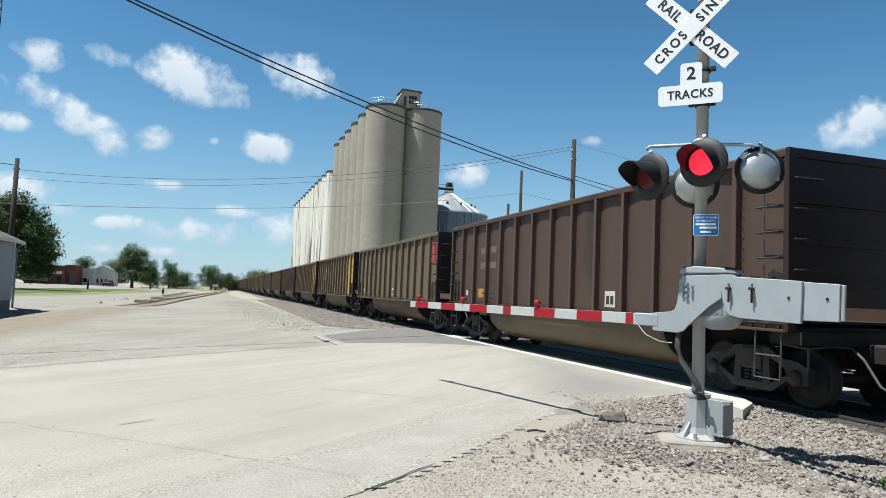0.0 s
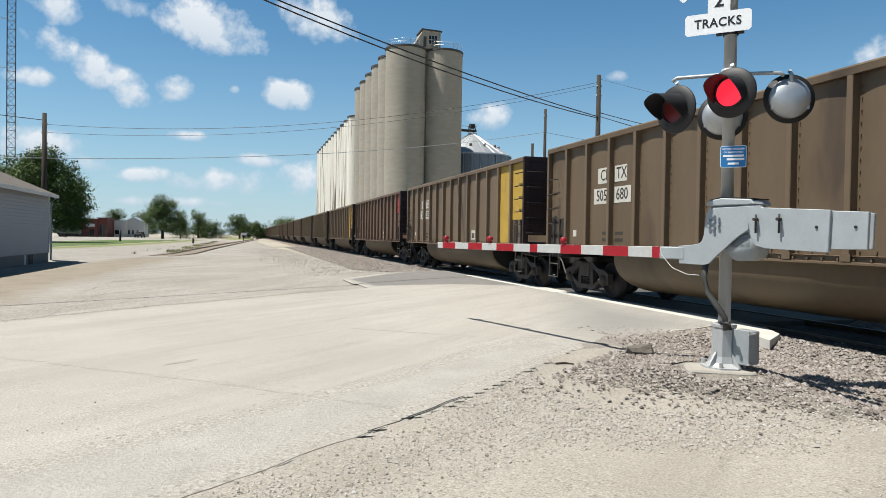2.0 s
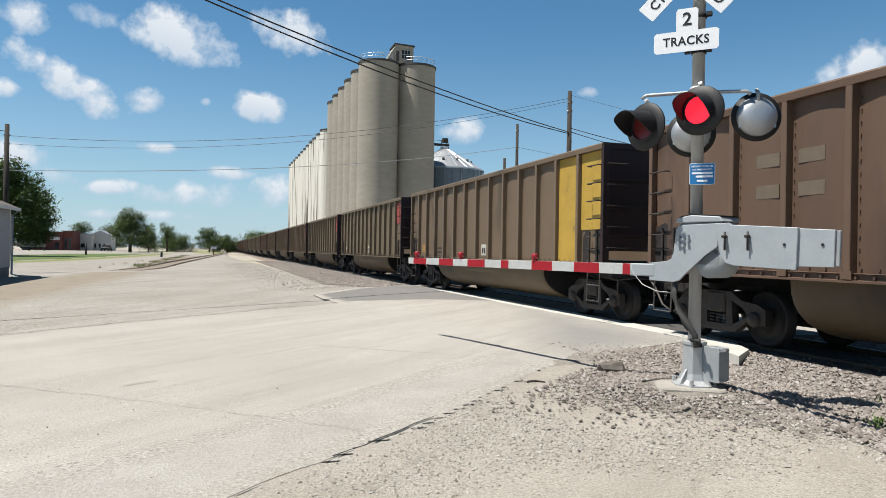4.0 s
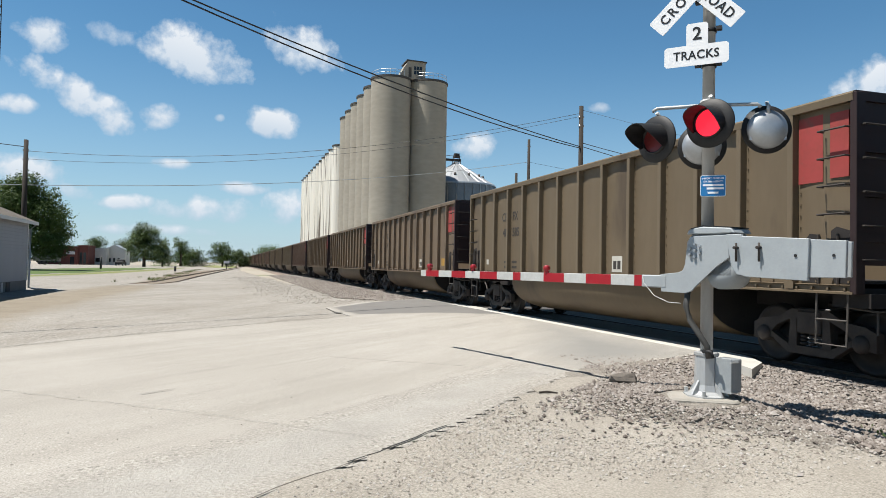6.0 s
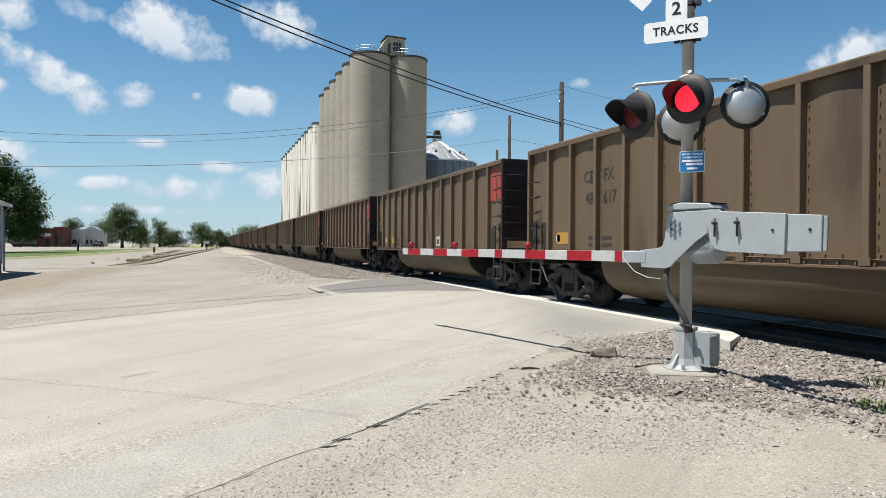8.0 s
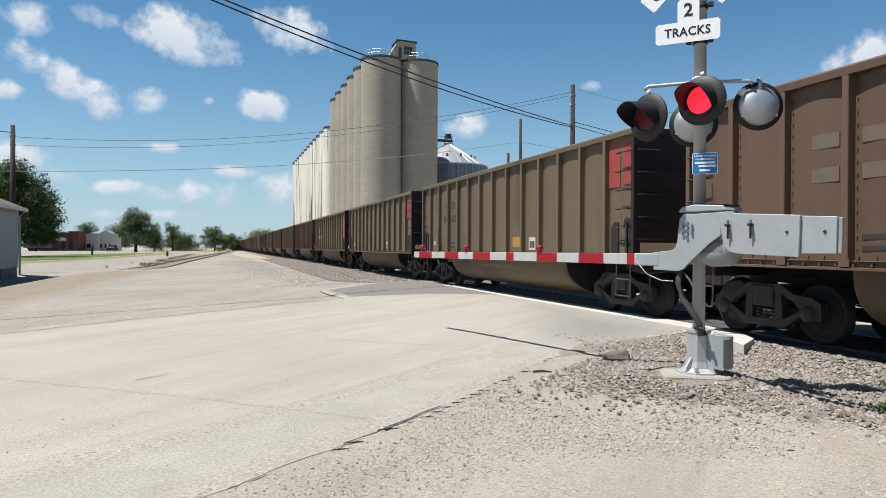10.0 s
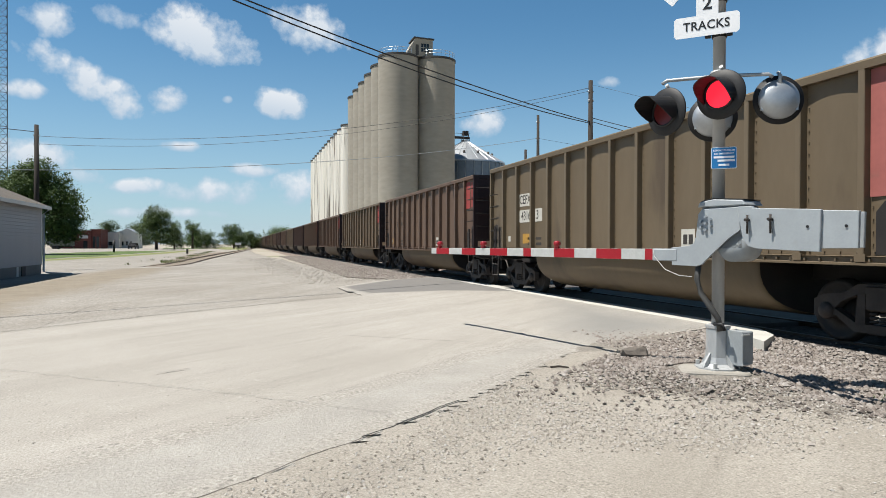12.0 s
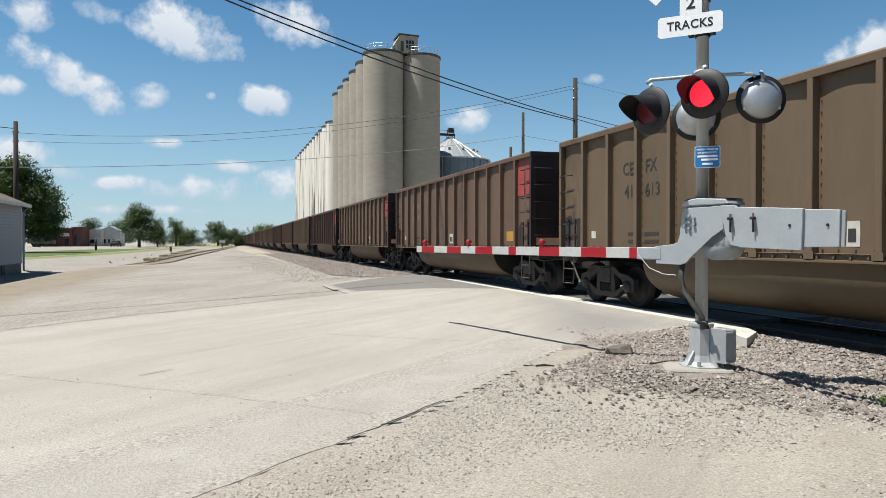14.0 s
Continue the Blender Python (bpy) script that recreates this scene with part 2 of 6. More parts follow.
def pebbly(name, tones, scale, bump, dist, fines):
    """Gravel: single stones of many tones at two sizes, in a bed of fines."""
    m = bpy.data.materials.new(name)
    m.use_nodes = True
    nt = m.node_tree
    p = nt.nodes["Principled BSDF"]
    p.inputs["Roughness"].default_value = 0.95
    tc = nt.nodes.new("ShaderNodeTexCoord")

    def cells(sc, dark):
        v, ramp, sep = nt.nodes.new("ShaderNodeTexVoronoi"), nt.nodes.new("ShaderNodeValToRGB"), nt.nodes.new("ShaderNodeSeparateColor")
        v.inputs["Scale"].default_value = sc
        nt.links.new(tc.outputs["Object"], v.inputs["Vector"])
        nt.links.new(v.outputs["Color"], sep.inputs[0])
        while len(ramp.color_ramp.elements) < len(tones):
            ramp.color_ramp.elements.new(0.5)
        for i, c in enumerate(tones):
            ramp.color_ramp.elements[i].position, ramp.color_ramp.elements[i].color = i / (len(tones) - 1), (*[x * dark for x in c], 1)
        nt.links.new(sep.outputs[0], ramp.inputs[0])
        return ramp.outputs[0], v.outputs["Distance"], sep.outputs[1]
    big, dbig, rnd_big = cells(scale, 1.0)
    small, dsmall, _ = cells(scale * 2.7, 0.96)
    noise_n = nt.nodes.new("ShaderNodeTexNoise")
    noise_n.inputs["Scale"].default_value, noise_n.inputs["Detail"].default_value = 0.8, 5
    nt.links.new(tc.outputs["Object"], noise_n.inputs["Vector"])
    patch = mathn(nt, "MULTIPLY", mathn(nt, "SUBTRACT", noise_n.outputs["Fac"], 0.38), 3.0, clamp=True)

    def mix(f, a, b):
        n = nt.nodes.new("ShaderNodeMix")
        n.data_type = "RGBA"
        nt.links.new(f, n.inputs["Factor"])
        nt.links.new(a, n.inputs["A"])
        if isinstance(b, tuple):
            n.inputs["B"].default_value = (*b, 1)
        else:
            nt.links.new(b, n.inputs["B"])
        return n.outputs["Result"]
    pick = mathn(nt, "GREATER_THAN", rnd_big, 0.55)
    col = mix(pick, small, big)
    col = mix(mathn(nt, "MULTIPLY", patch, 0.62), col, fines)
    nt.links.new(col, p.inputs["Base Color"])
    h = mathn(nt, "ADD", mathn(nt, "MULTIPLY", mathn(nt, "SUBTRACT", 1.0, dbig), pick), mathn(nt, "MULTIPLY", mathn(nt, "SUBTRACT", 1.0, dsmall), 0.4))
    bn = nt.nodes.new("ShaderNodeBump")
    bn.inputs["Strength"].default_value, bn.inputs["Distance"].default_value = bump, dist
    nt.links.new(h, bn.inputs["Height"])
    nt.links.new(bn.outputs[0], p.inputs["Normal"])
    return m


def worn_ground(name, a, b, stain, turn_deg, grain=55.0, speck=0.16, streak=0.5, bump=0.35, over=None, over_scale=2.0, ragged=1.0):
    """Trodden or driven ground: wide patches, drawn-out wheel streaks, fine grit and single dark and pale specks.
    over: two tones of what lies on it, where the mesh says there is cover."""
    m = bpy.data.materials.new(name)
    m.use_nodes = True
    nt = m.node_tree
    p = nt.nodes["Principled BSDF"]
    p.inputs["Roughness"].default_value = 0.93
    p.inputs["Specular IOR Level"].default_value = 0.25
    tc = nt.nodes.new("ShaderNodeTexCoord")

    def spread(v, lo, hi):
        n = nt.nodes.new("ShaderNodeMapRange")
        n.inputs["From Min"].default_value, n.inputs["From Max"].default_value = lo, hi
        nt.links.new(v, n.inputs["Value"])
        return n.outputs[0]

    def tex(sc, detail, lo, hi, squash=None, rough=0.55):
        mp, n = nt.nodes.new("ShaderNodeMapping"), nt.nodes.new("ShaderNodeTexNoise")
        if squash:
            mp.vector_type = "TEXTURE"
            mp.inputs["Rotation"].default_value, mp.inputs["Scale"].default_value = (0, 0, radians(turn_deg)), (squash, 1, 1)
        n.inputs["Scale"].default_value, n.inputs["Detail"].default_value, n.inputs["Roughness"].default_value = sc, detail, rough
        nt.links.new(tc.outputs["Object"], mp.inputs["Vector"])
        nt.links.new(mp.outputs[0], n.inputs["Vector"])
        return spread(n.outputs["Fac"], lo, hi)

    def mix(f, c0, c1, mode="MIX"):
        n = nt.nodes.new("ShaderNodeMix")
        n.data_type, n.blend_type = "RGBA", mode
        for key, v in (("Factor", f), ("A", c0), ("B", c1)):
            if isinstance(v, tuple):
                n.inputs[key].default_value = (*v, 1)
            elif isinstance(v, float):
                n.inputs[key].default_value = v
            else:
                nt.links.new(v, n.inputs[key])
        return n.outputs["Result"]
    wide, mid, grit = tex(0.16, 5, 0.36, 0.64), tex(1.3, 6, 0.33, 0.67, None, 0.65), tex(grain, 4, 0.3, 0.7, None, 0.7)
    lines, thin = tex(1.1, 5, 0.42, 0.66, 9.0), tex(4.5, 4, 0.52, 0.70, 14.0)
    col = mix(wide, a, b)
    col = mix(mathn(nt, "MULTIPLY", mid, 0.5), col, b)
    col = mix(mathn(nt, "MULTIPLY", lines, streak), col, stain)
    col = mix(mathn(nt, "MULTIPLY", thin, streak * 0.5), col, tuple(c * 0.8 for c in stain))
    col = mix(1.0, col, mix(grit, (0.64, 0.63, 0.61), (1.32, 1.32, 1.32)), "MULTIPLY")
    # single specks, some dark, some pale, thicker in patches
    vo, sp = nt.nodes.new("ShaderNodeTexVoronoi"), nt.nodes.new("ShaderNodeSeparateColor")
    vo.inputs["Scale"].default_value = grain * 0.62
    nt.links.new(tc.outputs["Object"], vo.inputs["Vector"])
    nt.links.new(vo.outputs["Color"], sp.inputs[0])
    patch = tex(0.9, 4, 0.40, 0.62)
    near_mid = mathn(nt, "LESS_THAN", vo.outputs["Distance"], 0.42)
    dark = mathn(nt, "MULTIPLY", mathn(nt, "GREATER_THAN", mathn(nt, "ADD", sp.outputs[0], mathn(nt, "MULTIPLY", patch, speck)), 1.0), near_mid)
    pale = mathn(nt, "MULTIPLY", mathn(nt, "GREATER_THAN", mathn(nt, "ADD", sp.outputs[1], mathn(nt, "MULTIPLY", patch, speck * 1.2)), 1.0), near_mid)
    col = mix(mathn(nt, "MULTIPLY", dark, 0.5), col, tuple(c * 0.42 for c in b))
    col = mix(mathn(nt, "MULTIPLY", pale, 0.5), col, tuple(min(0.72, c * 1.28) for c in a))
    if over:
        at = nt.nodes.new("ShaderNodeAttribute")
        at.attribute_name = "cover"
        rag = mathn(nt, "MULTIPLY", mathn(nt, "SUBTRACT", tex(over_scale, 9, 0.0, 1.0, None, 0.72), 0.5), 2.2 * ragged)
        cov = mathn(nt, "ADD", mathn(nt, "MULTIPLY", at.outputs["Fac"], 1.0 + ragged), mathn(nt, "SUBTRACT", rag, 0.5 * ragged), clamp=True)
        cov = mathn(nt, "MULTIPLY", cov, mathn(nt, "MULTIPLY", at.outputs["Fac"], 8.0, clamp=True), clamp=True)
        col = mix(cov, col, mix(mathn(nt, "ADD", mathn(nt, "MULTIPLY", grit, 0.6), mathn(nt, "MULTIPLY", mid, 0.4)), *over))
    nt.links.new(col, p.inputs["Base Color"])
    bn = nt.nodes.new("ShaderNodeBump")
    bn.inputs["Strength"].default_value, bn.inputs["Distance"].default_value = bump, 0.012
    nt.links.new(mathn(nt, "ADD", grit, mathn(nt, "ADD", mathn(nt, "MULTIPLY", pale, 1.2), mid)), bn.inputs["Height"])
    nt.links.new(bn.outputs[0], p.inputs["Normal"])
    return m


ROAD_MIX = ((0.385, 0.364, 0.332), (0.332, 0.311, 0.280), (0.270, 0.251, 0.222), 43, 60, 0.14, 0.5)
LOT_MIX = ((0.328, 0.31, 0.283), (0.271, 0.252, 0.225), (0.209, 0.187, 0.159), 60, 22, 0.30, 0.55, 0.5)
M["concrete_road"] = worn_ground("worn_concrete_road", *ROAD_MIX)
M["lot"] = worn_ground("packed_limestone", *LOT_MIX)
M["worn_edge"] = worn_ground("exposed_aggregate", *ROAD_MIX[:4], 34, 0.55, 0.5, 0.7, over=((0.255, 0.238, 0.213), (0.43, 0.41, 0.375)), over_scale=6.0)
M["asphalt_patch"] = worn_ground("asphalt_on_concrete", *ROAD_MIX, over=((0.145, 0.138, 0.13), (0.20, 0.19, 0.178)), over_scale=3.0, ragged=0.6)
M["asphalt_pale"] = worn_ground("greyed_concrete", *ROAD_MIX, over=((0.20, 0.194, 0.182), (0.25, 0.242, 0.226)), over_scale=1.2, ragged=0.35)
M["brown_gravel"] = worn_ground("brown_gravel_on_lot", *LOT_MIX, over=((0.165, 0.14, 0.105), (0.285, 0.25, 0.20)), over_scale=1.6)
M["siding_dirt"] = worn_ground("siding_dirt", *LOT_MIX, over=((0.15, 0.125, 0.095), (0.25, 0.21, 0.165)), over_scale=0.8, ragged=1.3)
M["dry_strip"] = worn_ground("thin_dry_grass", *LOT_MIX, over=((0.105, 0.13, 0.036), (0.225, 0.23, 0.095)), over_scale=0.7, ragged=1.3)
M["shoulder"] = worn_ground("sandy_gravel", (0.371, 0.344, 0.304), (0.311, 0.286, 0.248), (0.245, 0.22, 0.188), 43, 64, 0.7, 0.5, 0.5)
M["ballast"] = pebbly("grey_pink_ballast", [(0.101, 0.07, 0.055), (0.214, 0.157, 0.128), (0.303, 0.24, 0.204), (0.177, 0.126, 0.102), (0.353, 0.291, 0.246), (0.24, 0.179, 0.147)], 15, 1.0, 0.06, (0.214, 0.159, 0.126))
M["bank"] = worn_ground("grey_bank_gravel", (0.288, 0.265, 0.235), (0.226, 0.204, 0.177), (0.177, 0.157, 0.131), 80, 40, 0.8, 0.4, 0.9)
# dark stone tones that deepen the train's shadow on the bed
M["shade_ballast"] = pebbly("coal_stained_ballast", [(0.03, 0.026, 0.024), (0.07, 0.06, 0.054), (0.11, 0.097, 0.088), (0.05, 0.042, 0.037)], 15, 1.0, 0.06, (0.05, 0.043, 0.038))
M["box_grey"] = material("dull_grey_paint", (0.34, 0.365, 0.38), (0.27, 0.29, 0.30), 0.5, 0.2, scale=5, bump=0.1)
M["conduit"] = material("dark_grey_conduit", (0.035, 0.035, 0.033), (0.055, 0.053, 0.05), 0.6, scale=12, bump=0.2)
M["joint"] = material("faint_joint", (0.331, 0.31, 0.279), None, 0.9, scale=8)
M["weedy"] = material("weedy_grass", (0.131, 0.146, 0.058), (0.077, 0.1, 0.031), 1.0, scale=0.6, fine=6, bump=0)
M["tar_grey"] = material("worn_joint", (0.20, 0.18, 0.155), (0.13, 0.12, 0.105), 0.9, scale=6)


def body_paint(name, a, b, stain):
    return material(name, a, b, 0.62, 0.15, scale=0.7, fine=9, stretch=(1, 1, 0.35), spots=stain, spot_scale=0.9, spot_at=0.60, fine_mix=0.3, bump=0.12, bump_dist=0.01)


M["step_steel"] = material("dusty_step_steel", (0.10, 0.09, 0.08), (0.06, 0.053, 0.047), 0.7, 0.2, scale=5, bump=0.2)
# panel concrete with the shade under the train put into its colour
M["panel_shaded"] = material("sooty_crossing_panel", (0.085, 0.08, 0.074), (0.055, 0.052, 0.048), 0.9, scale=2, fine=30, bump=0.25)
M["bin_steel"] = material("weathered_bin_steel", (0.17, 0.20, 0.235), (0.12, 0.145, 0.175), 0.5, 0.6, scale=1, fine=6, bump=0.1)
# slightly darker than the tan body paint
M["tub"] = body_paint("grimy_tub_paint", (0.124, 0.090, 0.050), (0.088, 0.063, 0.036), (0.052, 0.038, 0.023))
BODY = [body_paint("dusty_tan_body", (0.137, 0.095, 0.057), (0.101, 0.071, 0.042), (0.065, 0.043, 0.027)),
        body_paint("olive_tan_body", (0.145, 0.109, 0.067), (0.114, 0.084, 0.05), (0.079, 0.056, 0.035)),
        body_paint("dark_brown_body", (0.077, 0.047, 0.034), (0.058, 0.035, 0.025), (0.037, 0.023, 0.018)),
        body_paint("pale_tan_body", (0.159, 0.113, 0.072), (0.122, 0.085, 0.054), (0.08, 0.056, 0.036)),
        body_paint("rust_brown_body", (0.131, 0.081, 0.053), (0.098, 0.059, 0.039), (0.063, 0.039, 0.028))]
RIBS = [material("worn_rib_paint", tuple(c * 1.08 for c in col), tuple(c * 0.85 for c in col), 0.55, 0.15, scale=1.1, fine=12, stretch=(1, 1, 0.3), spots=tuple(min(0.4, c * 1.7 + 0.02) for c in col), spot_scale=1.3, spot_at=0.62, bump=0.12)
        for col in ((0.137, 0.095, 0.057), (0.145, 0.109, 0.067), (0.086, 0.049, 0.036), (0.159, 0.113, 0.072), (0.131, 0.081, 0.053))]
PAINT = dict(red=material("faded_red_panel", (0.312, 0.041, 0.037), (0.23, 0.037, 0.029), 0.65, scale=2, fine=14, spots=(0.139, 0.066, 0.049), spot_scale=2.5, spot_at=0.6, bump=0.1),
             pink=material("faded_pink_panel", (0.344, 0.107, 0.09), (0.271, 0.082, 0.07), 0.65, scale=2, fine=14, spots=(0.18, 0.098, 0.074), spot_scale=2, spot_at=0.6, bump=0.1),
             yellow=material("dirty_yellow_panel", (0.426, 0.279, 0.037), (0.328, 0.205, 0.033), 0.65, scale=2, fine=14, spots=(0.197, 0.123, 0.041), spot_scale=2, spot_at=0.62, bump=0.1),
             rust=material("brown_panel", (0.16, 0.09, 0.06), (0.12, 0.07, 0.05), 0.7, scale=2, fine=14, bump=0.1),
             orange=material("orange_stencil", (0.42, 0.235, 0.03), (0.30, 0.16, 0.03), 0.7, scale=3, fine=14, bump=0.05),
             white=material("stencil_white", (0.508, 0.492, 0.443), (0.41, 0.394, 0.344), 0.7, scale=6, bump=0.05),
             mark=material("stencil_black", (0.035, 0.03, 0.026), None, 0.7, scale=6, bump=0),
             pale=material("worn_marking", (0.139, 0.107, 0.075), None, 0.7, scale=6, bump=0))


def glow(name, col, strength, base):
    m = bpy.data.materials.new(name)
    m.use_nodes = True
    p = m.node_tree.nodes["Principled BSDF"]
    p.inputs["Base Color"].default_value, p.inputs["Roughness"].default_value = (*base, 1), 0.3
    p.inputs["Emission Color"].default_value, p.inputs["Emission Strength"].default_value = (*col, 1), strength
    return m


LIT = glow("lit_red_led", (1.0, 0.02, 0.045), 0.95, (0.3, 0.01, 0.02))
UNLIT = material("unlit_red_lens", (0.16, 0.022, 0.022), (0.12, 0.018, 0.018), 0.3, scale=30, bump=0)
def leafy(name, a, b):
    m = material(name, a, b, 0.6, scale=0.6, fine=5, bump=0)
    m.node_tree.nodes["Principled BSDF"].inputs["Specular IOR Level"].default_value = 0.25
    return m


LEAF = [leafy("leaf_dark", (0.055, 0.089, 0.025), (0.098, 0.14, 0.043)), leafy("leaf_mid", (0.064, 0.102, 0.029), (0.111, 0.157, 0.047)), leafy("leaf_far", (0.072, 0.098, 0.047), (0.111, 0.14, 0.064))]


# ---- mesh helpers ----
def box(bm, x0, x1, y0, y1, z0, z1, m=None):
    vs = [bm.verts.new((x, y, z)) for x in (x0, x1) for y in (y0, y1) for z in (z0, z1)]
    if m is not None:
        for v in vs:
            v.co = m @ v.co
    for f in ((0, 1, 3, 2), (4, 6, 7, 5), (0, 4, 5, 1), (2, 3, 7, 6), (0, 2, 6, 4), (1, 5, 7, 3)):
        bm.faces.new([vs[i] for i in f])
    return vs


def tube(bm, pts, r, seg=8, cap=True):
    """A round bar along points; r: one radius or one for each point."""
    rings, pts = [], [Vector(p) for p in pts]
    for i, p in enumerate(pts):
        d = (pts[min(i + 1, len(pts) - 1)] - pts[max(i - 1, 0)]).normalized()
        up = Vector((0, 0, 1)) if abs(d.z) < 0.9 else Vector((1, 0, 0))
        a = d.cross(up).normalized()
        b = d.cross(a)
        rad = r if isinstance(r, (int, float)) else r[i]
        rings.append([bm.verts.new(p + rad * (math.cos(t) * a + math.sin(t) * b)) for t in [2 * math.pi * k / seg for k in range(seg)]])
    for p, q in zip(rings, rings[1:]):
        for k in range(seg):
            f = bm.faces.new((p[k], p[(k + 1) % seg], q[(k + 1) % seg], q[k]))
            f.smooth = seg > 6
    if cap:
        bm.faces.new(rings[0][::-1]), bm.faces.new(rings[-1])


def lathe(bm, profile, seg, m=None, smooth=True):
    """Turns a profile of (radius, height) round z."""
    rings = []
    for r, h in profile:
        ring = [bm.verts.new((r * math.cos(2 * math.pi * k / seg), r * math.sin(2 * math.pi * k / seg), h)) for k in range(seg)] if r > 1e-6 else [bm.verts.new((0, 0, h))]
        if m is not None:
            for v in ring:
                v.co = m @ v.co
        rings.append(ring)
    for p, q in zip(rings, rings[1:]):
        for k in range(seg):
            c = [p[k % len(p)], p[(k + 1) % len(p)], q[(k + 1) % len(q)], q[k % len(q)]]
            c = [v for i, v in enumerate(c) if v not in c[:i]]
            if len(c) > 2:
                f = bm.faces.new(c)
                f.smooth = smooth


def prism(bm, pts, y0, y1, m=None):
    """A flat outline in x and z, drawn out along y."""
    a, b = [bm.verts.new((x, y0, z)) for x, z in pts], [bm.verts.new((x, y1, z)) for x, z in pts]
    if m is not None:
        for v in a + b:
            v.co = m @ v.co
    bm.faces.new(a), bm.faces.new(b[::-1])
    for k in range(len(pts)):
        j = (k + 1) % len(pts)
        bm.faces.new((a[k], b[k], b[j], a[j]))


def rounded(w, h, r, cx=0.0, cz=0.0, n=4):
    """A rounded rectangle's outline."""
    out = []
    for sx, sz, a0 in ((1, 1, 0), (-1, 1, 90), (-1, -1, 180), (1, -1, 270)):
        for k in range(n + 1):
            a = radians(a0 + 90 * k / n)
            out.append((cx + sx * (w / 2 - r) + r * math.cos(a), cz + sz * (h / 2 - r) + r * math.sin(a)))
    return out


def mesh_of(name, bm, mats, bevel=0.0):
    bmesh.ops.recalc_face_normals(bm, faces=bm.faces)
    if bevel:
        bmesh.ops.bevel(bm, geom=bm.edges[:], offset=bevel, segments=1, affect="EDGES", clamp_overlap=True)
    me = bpy.data.meshes.new(name)
    bm.to_mesh(me)
    bm.free()
    for m in (mats if isinstance(mats, (list, tuple)) else [mats]):
        me.materials.append(m)
    return me


def part(name, bm, mat, parent, label="", at=None, bevel=0.0):
    """Links a bmesh as one mesh object under a thing or part."""
    ob = new(name, mesh_of(name, bm, mat, bevel))
    ob.parent = parent
    if at is not None:
        ob.matrix_basis = at
    return tagged(ob, label)


def again(ob, at):
    """A sibling on the same mesh."""
    o = new(ob.name.split(".")[0], ob.data)
    o.parent = ob.parent
    o.matrix_basis = at
    return o


def thing(name, label, category, at=None, group="", kind=""):
    ob = new(name)
    if at is not None:
        ob.matrix_basis = at
    return tagged(ob, label, category, group, kind)


def lone(name, bm, mat, label, category, at=None, group="", kind="", bevel=0.0):
    ob = new(name, mesh_of(name, bm, mat, bevel))
    if at is not None:
        ob.matrix_basis = at
    return tagged(ob, label, category, group, kind)


def words(text, size, mat, parent, at, name="lettering", align="CENTER", depth=0.001, stretch=1.0, space=1.0, bold=0.02):
    """Letters as a mesh, in the plane of x and y of the pose."""
    cu = bpy.data.curves.new(name, "FONT")
    cu.body, cu.size, cu.extrude, cu.align_x, cu.align_y, cu.space_character = text, size, depth, align, "CENTER", space
    cu.resolution_u, cu.offset = 3, bold * size
    tmp = bpy.data.objects.new("tmp", cu)
    scene.collection.objects.link(tmp)
    me = bpy.data.meshes.new_from_object(tmp.evaluated_get(bpy.context.evaluated_depsgraph_get()))
    bpy.data.objects.remove(tmp)
    bpy.data.curves.remove(cu)
    me.transform(Matrix.Diagonal((stretch, 1, 1, 1)))
    me.materials.clear()
    me.materials.append(mat)
    ob = new(name, me)
    ob.parent = parent
    ob.matrix_basis = at
    return ob


def ragged_edge(pts, step, jag, seed):
    """An outline with its edges broken into short uneven steps."""
    rnd, out = random.Random(seed), []
    for (x0, y0), (x1, y1) in zip(pts, pts[1:] + pts[:1]):
        n = max(1, int(min(math.hypot(x1 - x0, y1 - y0), 60) / step))
        nx, ny = -(y1 - y0), x1 - x0
        ln = math.hypot(nx, ny) or 1
        for k in range(n):
            d = rnd.uniform(-jag, jag) if k else 0
            out.append((x0 + (x1 - x0) * k / n + d * nx / ln, y0 + (y1 - y0) * k / n + d * ny / ln))
    return out


def slab(name, pts, z0, z1, mat, label, category, kind="structure", step=0.4, jag=0.0, seed=1, crown=False):
    """A flat slab with an uneven outline; crown lifts it gently towards the track."""
    bm = bmesh.new()
    o = ragged_edge(pts, step, jag, seed) if jag else pts
    lo, hi = [bm.verts.new((x, y, z0)) for x, y in o], [bm.verts.new((x, y, z1)) for x, y in o]
    bm.faces.new(hi)
    for k in range(len(o)):
        j = (k + 1) % len(o)
        bm.faces.new((lo[k], lo[j], hi[j], hi[k]))
    bmesh.ops.triangulate(bm, faces=[f for f in bm.faces if len(f.verts) > 4])
    if crown:
        for x in (0, 1, 2, 3, 4, 5, 6, 7):
            bmesh.ops.bisect_plane(bm, geom=bm.verts[:] + bm.edges[:] + bm.faces[:], plane_co=(x, 0, 0), plane_no=(1, 0, 0))
        for y in (7, 8, 9, 10, 11):
            bmesh.ops.bisect_plane(bm, geom=bm.verts[:] + bm.edges[:] + bm.faces[:], plane_co=(0, y, 0), plane_no=(0, 1, 0))
        for v in bm.verts:
            v.co.z += crowned(v.co.x, v.co.y)
    return lone(name, bm, mat, label, category, kind=kind)


def crowned(x, y):
    """How far the road rises towards the track."""
    u = min(1.0, max(0.0, x / 7.0)) * min(1.0, max(0.0, (y - 7.0) / 4.0))
    return 0.055 * u * u * (3 - 2 * u)


ROAD_EDGE = [(-16.0, -10.0), (0.06, 4.43), (1.98, 6.13), (2.95, 7.09), (4.1, 8.27), (5.14, 8.85), (6.42, 9.45), (8.115, 10.15)]


